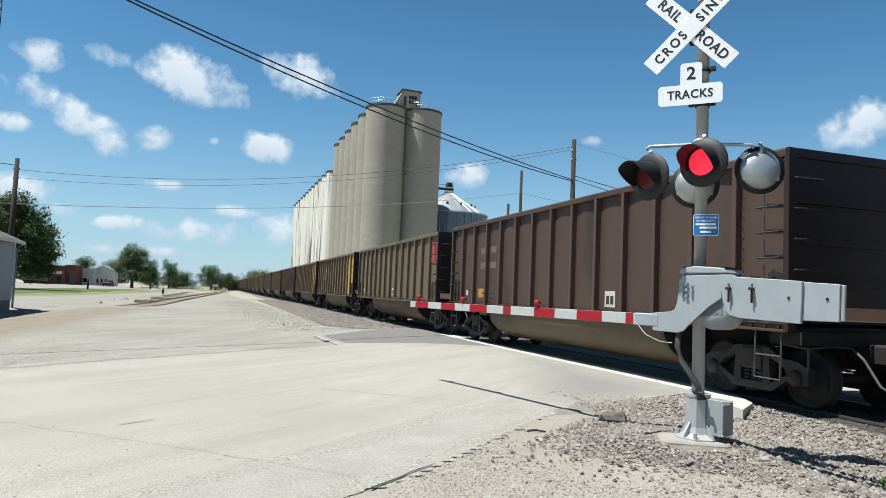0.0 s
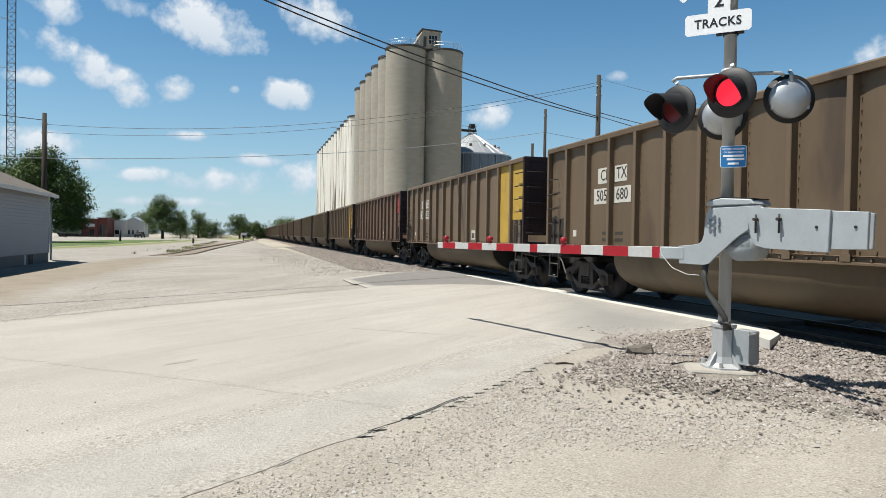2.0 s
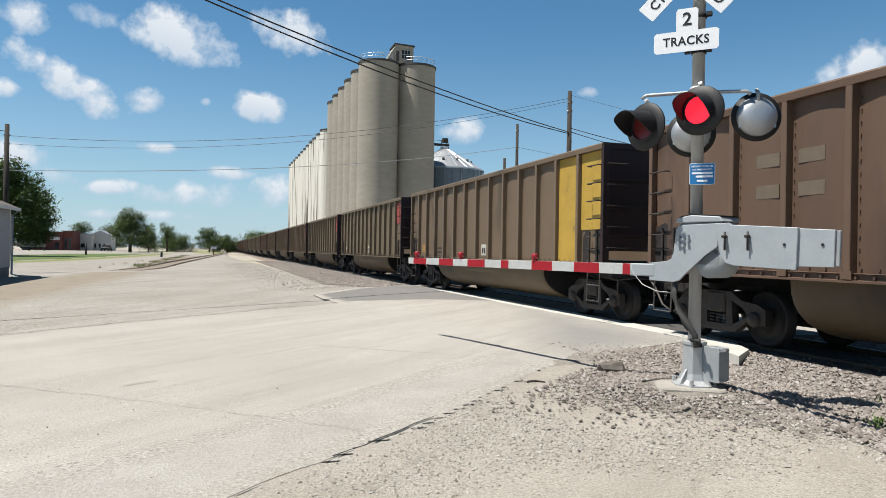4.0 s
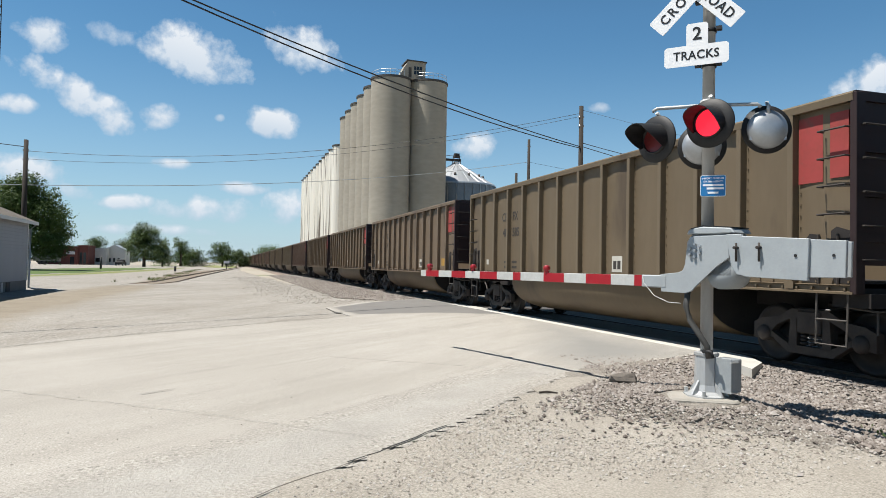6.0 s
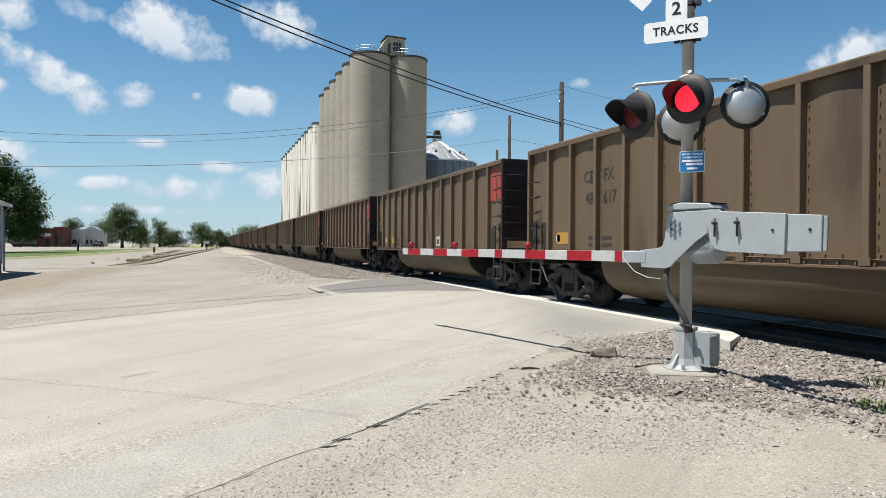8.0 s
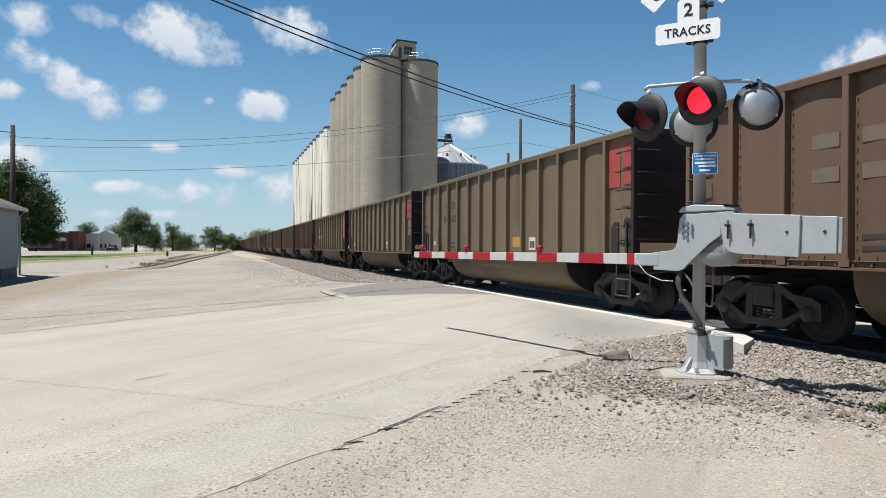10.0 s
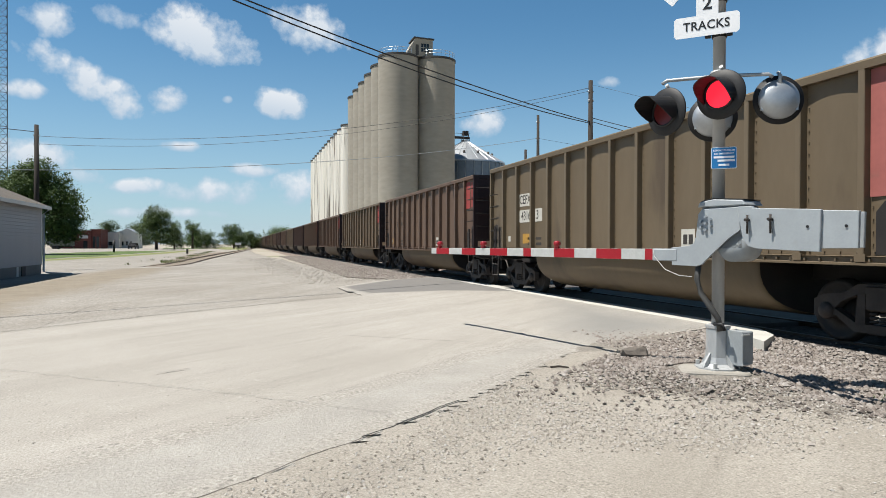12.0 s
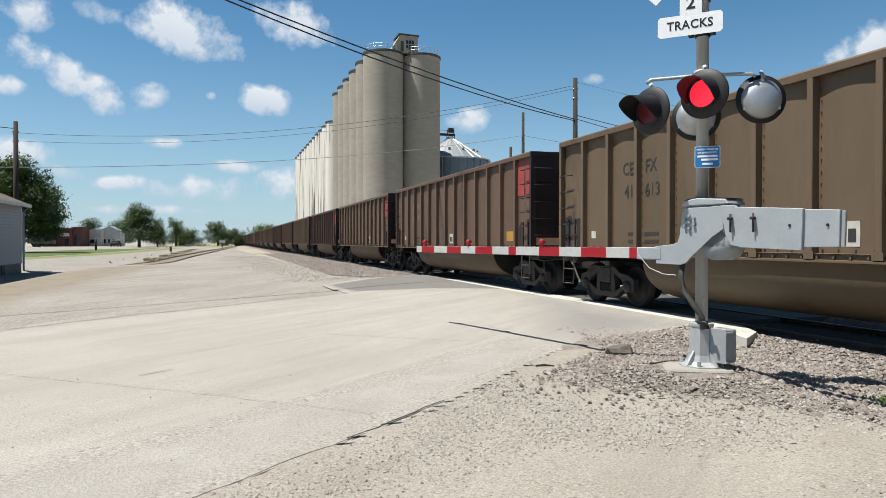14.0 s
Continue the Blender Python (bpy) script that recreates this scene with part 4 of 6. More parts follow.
# old siding that sinks into the dirt
for off in (-0.75, 0.75):
    bm = bmesh.new()
    pts = [(-5.5 + off, 46, -0.07), (-4.2 + off, 53, -0.01), (-3.6 + off, 70, 0.03), (-2.4 + off, 95, 0.05), (0.4 + off * 0.9, 150, 0.06), (4.2 + off * 0.8, 230, 0.06)]
    tube(bm, pts, 0.07, 4)
    lone("siding_rail", bm, M["rail_steel"], "rusty siding rail sinking into the dirt", "rail", group="rails of the siding", kind="structure")


# ---- crossing signal ----
MX, MY = 5.08, 6.34
signal = thing("crossing_signal", "silver crossing signal mast with crossbuck, red flashers and lowered gate", "crossing signal", pose(MX, MY, 0.0))
bm = bmesh.new()
lathe(bm, [(0, 0.1), (0.066, 0.1), (0.066, 4.98), (0.07, 4.98), (0.07, 5.0), (0, 5.02)], 20)
mast = part("mast", bm, M["mast"], signal)
bm = bmesh.new()
lathe(bm, [(0, 0.12), (0.245, 0.12), (0.245, 0.14), (0.19, 0.15), (0.15, 0.18), (0.128, 0.25), (0.122, 0.56), (0.132, 0.57), (0.132, 0.60), (0.07, 0.61)], 8, smooth=False)
for k in range(4):
    a = radians(45 + 90 * k)
    tube(bm, [(0.21 * math.cos(a), 0.21 * math.sin(a), 0.14), (0.21 * math.cos(a), 0.21 * math.sin(a), 0.20)], 0.022, 6)
part("base_casting", bm, M["mast"], signal)
for k in range(4):
    bm = bmesh.new()
    prism(bm, [(0.11, 0.145), (0.225, 0.145), (0.2, 0.19), (0.12, 0.30)], -0.012, 0.012, pose(0, 0, 0, 0, 0, 90 * k + 10))
    part("base_fin", bm, M["mast"], signal)
JB = pose(0.13, -0.17, 0.0, 0, 0, -75)
bm = bmesh.new()
box(bm, -0.11, 0.11, -0.08, 0.11, 0.19, 0.55, JB)
jbox = part("junction_box", bm, M["box_grey"], signal, "small grey junction box", bevel=0.012)
bm = bmesh.new()
box(bm, -0.12, 0.12, -0.095, -0.082, 0.185, 0.56, JB)
part("lid", bm, M["box_grey"], jbox, bevel=0.004)
for zz in (0.2, 0.52):
    bm = bmesh.new()
    tube(bm, [JB @ Vector((0.117, -0.10, zz)), JB @ Vector((0.117, 0.02, zz))], 0.012, 6)
    part("latch", bm, M["mast"], jbox)

G = pose(0, 0, 0, 0, 0, -74)
S = pose(0, 0, 0, 0, 0, -45)
L = pose(0, 0, 0, 0, 0, -34)


def plate(name, pts, y0, y1, mat, parent, frame_m, label="", bevel=0.0):
    bm = bmesh.new()
    prism(bm, pts, y0, y1)
    return part(name, bm, mat, parent, label, frame_m, bevel)


bracket = plate("arm_bracket", [(-0.49, 1.45), (-0.24, 1.475), (-0.185, 1.50), (-0.155, 1.57), (-0.126, 1.82), (-0.085, 1.873), (0.373, 1.882), (0.39, 1.64), (0.25, 1.55), (-0.01, 1.33), (-0.07, 1.27), (-0.146, 1.245), (-0.475, 1.252)], -0.185, -0.16, M["gate_grey"], signal, G, "pale grey swan-neck gate arm bracket", 0.004)
plate("arm_bracket", [(-0.1, 1.8), (-0.06, 1.86), (0.37, 1.87), (0.39, 1.64), (0.24, 1.55), (0.02, 1.5)], 0.14, 0.165, M["gate_grey"], signal, G, "pale grey rear gate bracket", 0.004)
plate("counterweight", [(0.38, 1.882), (0.55, 1.882), (0.56, 1.862), (1.255, 1.82), (1.241, 1.42), (0.62, 1.445), (0.51, 1.47), (0.45, 1.55)], -0.235, -0.19, M["gate_grey"], signal, G, "pale grey steel counterweight plate", 0.005)
plate("counterweight", [(1.17, 1.818), (1.578, 1.795), (1.57, 1.456), (1.17, 1.452)], -0.205, -0.165, M["gate_grey"], signal, G, "pale grey steel counterweight plate", 0.005)
plate("counterweight", [(0.4, 1.86), (1.45, 1.80), (1.44, 1.46), (0.6, 1.46), (0.46, 1.55)], 0.165, 0.2, M["gate_grey"], signal, G, "pale grey rear counterweight plate", 0.005)
for x, z in ((-0.075, 1.74), (-0.02, 1.79), (0.04, 1.76), (0.04, 1.69), (-0.02, 1.65), (-0.075, 1.68), (-0.02, 1.72)):
    bm = bmesh.new()
    tube(bm, [(x, -0.185, z), (x, -0.215, z)], 0.017, 6)
    part("bolt", bm, M["galv"], bracket)
for x in (0.52, 0.77):
    bm = bmesh.new()
    tube(bm, [(x, -0.235, 1.74), (x, -0.30, 1.74)], 0.016, 8)
    tube(bm, [(x, -0.26, 1.79), (x, -0.26, 1.60)], 0.011, 8)
    part("clamp_bolt", bm, M["truck_steel"], signal, "dark steel clamp bolt", G)
for x, z, y in ((1.13, 1.66, -0.236), (1.47, 1.66, -0.206)):
    bm = bmesh.new()
    tube(bm, [(x, y, z), (x, y - 0.008, z)], 0.014, 10)
    part("plate_hole", bm, M["black"], signal, "", G)
bm = bmesh.new()
box(bm, -0.13, 0.42, -0.15, 0.14, 1.42, 1.90)
mech = part("gate_mechanism", bm, M["gate_grey"], signal, "grey gate mechanism housing", G, 0.03)
bm = bmesh.new()
prism(bm, [(-0.15, 1.90), (0.44, 1.90), (0.40, 1.955), (0.05, 1.98), (-0.12, 1.955)], -0.17, 0.15)
part("mechanism_cover", bm, M["gate_grey"], mech, "pale mechanism cover", None, 0.01)
bm = bmesh.new()
prism(bm, [(-0.10, 1.958), (0.05, 1.984), (0.41, 1.957), (0.41, 1.967), (0.05, 1.994), (-0.10, 1.968)], -0.16, 0.14)
part("cover_gasket", bm, M["black"], mech, "black rubber strip")
bm = bmesh.new()
lathe(bm, [(0, -0.16), (0.15, -0.16), (0.165, -0.14), (0.165, 0.15), (0, 0.15)], 28, pose(0.27, 0, 1.47, 90))
part("gear_case", bm, M["gate_grey"], mech)

# gate arm
bm = bmesh.new()
ARM_Y0, ARM_Y1 = -0.15, -0.105
box(bm, -0.76, -0.40, -0.19, -0.07, 1.295, 1.44)
part("arm_clamp", bm, M["gate_grey"], signal, "pale grey arm clamp", G, 0.012)
bm = bmesh.new()
a = [bm.verts.new((x, y, z)) for x, z0, z1 in ((-5.80, 1.315, 1.42), (-0.5, 1.303, 1.438)) for y in (ARM_Y0, ARM_Y1) for z in (z0, z1)]
for f in ((0, 1, 3, 2), (4, 6, 7, 5), (0, 4, 5, 1), (2, 3, 7, 6), (0, 2, 6, 4), (1, 5, 7, 3)):
    bm.faces.new([a[i] for i in f])
arm = part("gate_arm", bm, M["stripe_white"], signal, "horizontal gate arm with red and white stripes", G, 0.004)
for x0, x1 in ((-5.624, -5.218), (-4.817, -4.423), (-4.02, -3.585), (-3.191, -3.022), (-2.519, -2.112), (-1.702, -1.274), (-0.897, -0.75)):
    bm = bmesh.new()
    f0, f1 = (x0 + 5.8) / 5.3, (x1 + 5.8) / 5.3
    pts = [(x0, 1.316 - 0.012 * f0), (x1, 1.316 - 0.012 * f1), (x1, 1.419 + 0.018 * f1), (x0, 1.419 + 0.018 * f0)]
    prism(bm, pts, ARM_Y0 - 0.003, ARM_Y1 + 0.003)
    part("stripe", bm, M["red"], arm, "red reflective stripe")
for x in (-5.54, -4.23, -2.48):
    bm = bmesh.new()
    box(bm, x - 0.035, x + 0.035, -0.145, -0.11, 1.42, 1.46)
    lathe(bm, [(0, -0.05), (0.036, -0.05), (0.042, -0.04), (0.042, 0.04), (0.036, 0.05), (0, 0.05)], 12, pose(x, -0.128, 1.495, 90, 0, 30))
    part("arm_light", bm, M["red"], arm, "small red arm light")
bm = bmesh.new()
tube(bm, [G @ Vector(p) for p in ((-0.74, -0.19, 1.42), (-0.70, -0.21, 1.34), (-0.55, -0.21, 1.2), (-0.36, -0.2, 1.135), (-0.2, -0.19, 1.13))], 0.0045, 6)
part("arm_cable", bm, M["stripe_white"], signal, "thin pale cable")
bm = bmesh.new()
tube(bm, [G @ Vector(p) for p in ((-0.16, -0.12, 1.28), (-0.17, -0.14, 1.1), (-0.10, -0.16, 0.95), (0.0, -0.15, 0.82), (0.09, -0.12, 0.68), (0.10, -0.10, 0.55))], 0.033, 10)
part("conduit", bm, M["conduit"], signal, "dark grey flexible conduit")
bm = bmesh.new()
tube(bm, [G @ Vector(p) for p in ((0.04, -0.12, 0.62), (0.16, -0.14, 0.63), (0.18, -0.14, 0.56))], 0.02, 8)
part("conduit", bm, M["black"], signal)

# crossbuck
XC = S @ pose(-0.125, -0.115, 4.66)
for k, (ang, text, dy) in enumerate(((-45, "RAIL ROAD", 0.0), (45, "CROSSING", -0.012))):
    bm = bmesh.new()
    prism(bm, rounded(1.22, 0.215, 0.012), -0.004, 0.004)
    blade = part("crossbuck_blade", bm, M["sign_white"], signal, "white crossbuck blade with black letters", XC @ pose(0, dy, 0, 0, -ang, 0))
    if k == 0:
        for sx, word in ((-0.315, "RAIL"), (0.315, "ROAD")):
            words(word, 0.155, M["letter"], blade, pose(sx * 1.02, -0.0055, -0.003, 90), stretch=0.92, space=1.12)
    else:
        for sx, word in ((-0.30, "CROS"), (0.30, "SING")):
            words(word, 0.150, M["letter"], blade, pose(sx, -0.0055, -0.003, 90), stretch=0.92, space=1.35)
# number of tracks
bm = bmesh.new()
out = [(-0.44, 3.785), (0.19, 3.785), (0.215, 3.81), (0.215, 3.99), (0.19, 4.015), (0.0, 4.015), (0.0, 4.235), (-0.02, 4.26), (-0.21, 4.26), (-0.23, 4.235), (-0.23, 4.015), (-0.44, 4.015), (-0.465, 3.99), (-0.465, 3.81)]
prism(bm, out, -0.104, -0.098)
tsign = part("track_sign", bm, M["sign_white"], signal, "white sign plate with black letters", S)
words("2", 0.20, M["letter"], tsign, pose(-0.115, -0.1055, 4.135, 90))
words("TRACKS", 0.135, M["letter"], tsign, pose(-0.125, -0.1055, 3.90, 90), stretch=0.92, space=1.08)
for z in (4.50, 4.18, 3.79, 4.86):
    bm = bmesh.new()
    lathe(bm, [(0.067, -0.02), (0.082, -0.02), (0.082, 0.02), (0.067, 0.02)], 14, pose(0, 0, z))
    for sx in (-1, 1):
        box(bm, sx * 0.11 - 0.03, sx * 0.11 + 0.03, -0.10, -0.03, z - 0.02, z + 0.02, S)
    part("sign_clamp", bm, M["black"], signal, "black band clamp")
# blue emergency notice
E_ = pose(0, 0, 0, 0, 0, -40)
bm = bmesh.new()
prism(bm, rounded(0.262, 0.236, 0.02, 0.055, 2.434), -0.088, -0.082)
notice = part("notice_sign", bm, M["sign_white"], signal, "small blue notice with white lettering", E_)
bm = bmesh.new()
prism(bm, rounded(0.25, 0.224, 0.016, 0.055, 2.434), -0.0905, -0.0885)
part("notice_face", bm, M["blue"], notice)
words("REPORT PROBLEM", 0.026, M["sign_white"], notice, pose(0.055, -0.0925, 2.515, 90), space=1.05)
words("OR EMERGENCY", 0.026, M["sign_white"], notice, pose(0.055, -0.0925, 2.48, 90), space=1.05)
for z, x0, x1 in ((2.442, -0.05, 0.16), (2.405, -0.01, 0.165), (2.358, 0.0, 0.11)):
    bm = bmesh.new()
    box(bm, x0, x1, -0.0935, -0.0915, z - 0.011, z + 0.011)
    part("line_of_print", bm, M["sign_white"], notice)

# flashing lamps on their cross arm
bm = bmesh.new()
tube(bm, [L @ Vector((-0.60, 0, 3.30)), L @ Vector((-0.55, 0, 3.335)), L @ Vector((0, 0, 3.35)), L @ Vector((0.50, 0, 3.335)), L @ Vector((0.54, 0, 3.30))], 0.02, 10)
tube(bm, [Vector((0, 0, 3.28)), Vector((0, 0, 3.40))], 0.09, 14)
part("cross_arm", bm, M["mast"], signal)
FLASHERS = []


def flasher(centre, heading):
    """One lamp: background disc, housing, hood and a lens whose lit face turns forward."""
    at = Matrix.Translation(centre) @ pose(0, 0, 0, 0, 0, heading)     # faces -y
    bm = bmesh.new()
    lathe(bm, [(0.0, 0.02), (0.16, 0.02), (0.262, 0.012), (0.268, 0.0), (0.262, -0.012), (0.16, -0.004), (0.16, -0.02), (0.0, -0.02)], 40, pose(0, 0, 0, 90))
    disc = part("background_disc", bm, M["black"], signal, "round black background disc", at)
    bm = bmesh.new()
    lathe(bm, [(0.168, 0.0), (0.168, -0.05), (0.15, -0.055), (0.15, -0.021)], 32, pose(0, 0, 0, 90) @ Matrix.Scale(-1, 4, (0, 0, 1)))
    part("lens_rim", bm, M["black"], disc)
    bm = bmesh.new()     # domed back of the housing
    lathe(bm, [(0.215, 0.0), (0.215, -0.02), (0.20, -0.04), (0.15, -0.075), (0.08, -0.095), (0, -0.10)], 32, pose(0, 0.013, 0, 90))
    for k in range(3):
        a = radians(90 + 120 * k)
        box(bm, 0.2 * math.cos(a) - 0.02, 0.2 * math.cos(a) + 0.02, 0.015, 0.05, 0.2 * math.sin(a) - 0.02, 0.2 * math.sin(a) + 0.02)
    part("housing", bm, M["galv"], disc, "domed silver lamp housing")
    bm = bmesh.new()     # hood: a part of a tube above the lens, cut slanting
    n, rings = 22, []
    for k in range(n + 1):
        a = radians(-25 + 230 * k / n)
        r = 0.172
        x, z = r * math.cos(a), r * math.sin(a)
        ln = 0.05 + 0.28 * min(1.0, max(0.0, (math.sin(a) + 0.42) / 0.95)) ** 0.8
        rings.append([bm.verts.new((x * s, -0.03 - t * ln, z * s - 0.035 * t)) for s, t in ((1, 0), (1.0, 1), (0.965, 1), (0.965, 0))])
    for p, q in zip(rings, rings[1:]):
        for k in range(4):
            bm.faces.new((p[k], p[(k + 1) % 4], q[(k + 1) % 4], q[k])).smooth = False
    bm.faces.new(rings[0]), bm.faces.new(rings[-1][::-1])
    part("hood", bm, M["black"], disc, "black visor over the lens")
    bm = bmesh.new()
    tube(bm, [(0, 0.06, 0.15), (0, 0.06, 0.25), (0, 0.0, 0.30)], 0.022, 8)
    part("hanger", bm, M["mast"], disc)
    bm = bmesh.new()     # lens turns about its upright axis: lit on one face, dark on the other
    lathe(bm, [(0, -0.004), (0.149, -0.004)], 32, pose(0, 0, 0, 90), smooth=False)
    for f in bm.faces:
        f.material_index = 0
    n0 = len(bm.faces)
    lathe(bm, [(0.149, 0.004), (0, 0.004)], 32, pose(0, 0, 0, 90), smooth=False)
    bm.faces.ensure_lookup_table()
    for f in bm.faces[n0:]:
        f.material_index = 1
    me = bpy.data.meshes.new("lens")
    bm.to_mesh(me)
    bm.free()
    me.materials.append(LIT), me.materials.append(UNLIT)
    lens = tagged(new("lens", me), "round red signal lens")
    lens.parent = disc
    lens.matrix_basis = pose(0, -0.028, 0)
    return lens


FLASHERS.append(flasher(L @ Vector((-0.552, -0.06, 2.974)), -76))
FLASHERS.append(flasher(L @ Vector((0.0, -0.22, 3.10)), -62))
flasher(L @ Vector((0.609, 0.10, 3.07)), 156)
flasher(L @ Vector((-0.05, 0.24, 2.93)), 140)

bm = bmesh.new()
prism(bm, rounded(0.72, 0.5, 0.10), -0.115, 0.13, pose(0, 0, 0, 90))
lone("footing", bm, M["concrete"], "low concrete footing of the signal mast", "footing", pose(5.0, 6.3, -0.005, 0, 0, -30), bevel=0.02)


# ---- grain elevator ----
def silo(name, r, h, mat, at, label, group, seg=40):
    th = thing(name, label, "silo", at, group)
    bm = bmesh.new()
    lathe(bm, [(r, -0.2), (r, 0.3), (r, h - 0.1), (r, h - 0.02), (r - 0.04, h)], seg)
    part("shell", bm, mat, th)
    bm = bmesh.new()
    lathe(bm, [(r + 0.02, h - 0.3), (r + 0.14, h - 0.25), (r + 0.14, h + 0.12), (0, h + 0.14)], seg, smooth=False)
    part("roof_slab", bm, M["dark"], th, "dark roof slab")
    return th


first = silo("concrete_silo", 3.86, 37.4, M["silo"], pose(29.4, 128.7, 0), "tall weathered tan concrete grain silo", "tan concrete silos")
for i in range(6):
    for j, x in enumerate((29.4, 36.9)):
        if i or j:
            copy_thing(first, pose(x, 128.7 + 7.6 * i + 0.3 * j, 0, 0, 0, 37 * i + 90 * j))
second = silo("white_silo", 2.7, 32.3, M["silo_white"], pose(28.0, 177.0, 0), "white-painted streaked concrete grain silo", "white concrete silos", 32)
for i in range(12):
    for j, x in enumerate((28.0, 34.6)):
        if i or j:
            copy_thing(second, pose(x, 177.0 + 7.1 * i, 0, 0, 0, 53 * i + 100 * j))

# headhouse on the near silos
hh = thing("headhouse", "small concrete headhouse on the silo roof", "headhouse", pose(33.2, 128.6, 37.54))
bm = bmesh.new()
prism(bm, [(-2.9, 0), (2.5, 0), (2.5, 3.3), (-1.0, 3.4), (-1.3, 2.8)], -2.0, 2.0)
part("wall", bm, M["silo"], hh)
bm = bmesh.new()
prism(bm, [(-1.3, 3.4), (2.75, 3.3), (2.75, 3.5), (-1.3, 3.62)], -2.25, 2.25)
part("roof", bm, M["dark"], hh)
bm = bmesh.new()
box(bm, -0.9, -0.3, -2.02, -1.9, 0.2, 2.2)
part("door", bm, M["dark"], hh)
bm = bmesh.new()
for x in (0.2, 0.75, 1.3):
    for z in (0.9, 1.75):
        box(bm, x, x + 0.45, -2.02, -1.9, z, z + 0.7)
part("window", bm, M["glass_dark"], hh)
rail_th = thing("roof_railing", "thin steel railing on the silo roof", "railing", pose(0, 0, 37.54))
for cx, a0, a1 in ((29.4, 95, 215), (36.9, -60, 60)):
    pts = [(cx + 3.7 * math.sin(radians(a)), 128.7 - 3.7 * math.cos(radians(a))) for a in range(a0, a1 + 1, 15)] if cx > 30 else [(cx - 3.7 * math.cos(radians(a - 95)) , 128.7 - 3.7 * math.sin(radians(a - 95))) for a in range(a0, a1 + 1, 15)]
    for z in (0.55, 1.1):
        bm = bmesh.new()
        tube(bm, [(x, y, z) for x, y in pts], 0.04, 5)
        part("handrail", bm, M["galv"], rail_th)
    for x, y in pts:
        bm = bmesh.new()
        tube(bm, [(x, y, 0), (x, y, 1.1)], 0.04, 5)
        part("post", bm, M["galv"], rail_th)

# steel grain bin
gb = thing("grain_bin", "round corrugated steel grain bin with conical roof", "grain bin", pose(50.7, 151.5, 0))
bm = bmesh.new()
prof, R = [], 9.0
for k in range(0, 73):
    z = 20.3 * k / 72
    prof.append((R + 0.05 * (k % 2), z))
lathe(bm, prof, 64)
part("wall", bm, M["bin_steel"], gb)
bm = bmesh.new()
lathe(bm, [(R + 0.35, 20.05), (R + 0.3, 20.35), (1.0, 25.4), (1.0, 25.8), (0.6, 26.0), (0, 26.1)], 48, smooth=False)
part("roof", bm, M["galv"], gb, "pale ribbed conical roof")
bm = bmesh.new()
for k in range(24):
    a = 2 * math.pi * k / 24
    tube(bm, [((R + 0.2) * math.cos(a), (R + 0.2) * math.sin(a), 20.4), (1.0 * math.cos(a), 1.0 * math.sin(a), 25.45)], 0.06, 4)
part("roof_rib", bm, M["galv"], gb)
for k in range(12):
    a = 2 * math.pi * (k + 0.3) / 12
    bm = bmesh.new()
    tube(bm, [(6.2 * math.cos(a), 6.2 * math.sin(a), 21.8), (6.2 * math.cos(a), 6.2 * math.sin(a), 22.75)], 0.3, 8)
    part("roof_vent", bm, M["dark"], gb)
for k in range(30):
    a = 2 * math.pi * k / 30
    bm = bmesh.new()
    tube(bm, [((R + 0.12) * math.cos(a), (R + 0.12) * math.sin(a), 0), ((R + 0.12) * math.cos(a), (R + 0.12) * math.sin(a), 20.1)], 0.07, 4)
    part("stiffener", bm, M["galv"], gb)
bm = bmesh.new()
box(bm, -5.5, 1.0, -0.35, 0.35, 26.2, 26.7)
for x in (-5, -3, -1, 0.6):
    tube(bm, [(x, -0.4, 26.7), (x, -0.4, 27.4)], 0.05, 4)
tube(bm, [(-5.5, -0.4, 27.4), (1, -0.4, 27.4)], 0.05, 4)
for x, y in ((-0.8, -0.8), (0.8, -0.8), (-0.8, 0.8), (0.8, 0.8)):
    tube(bm, [(x, y, 25.4), (x * 0.6, y * 0.6, 28.0)], 0.07, 4)
box(bm, -0.6, 0.6, -0.5, 0.5, 27.0, 28.0)
part("top_conveyor", bm, M["truck_steel"], gb, "dark conveyor head on the roof")


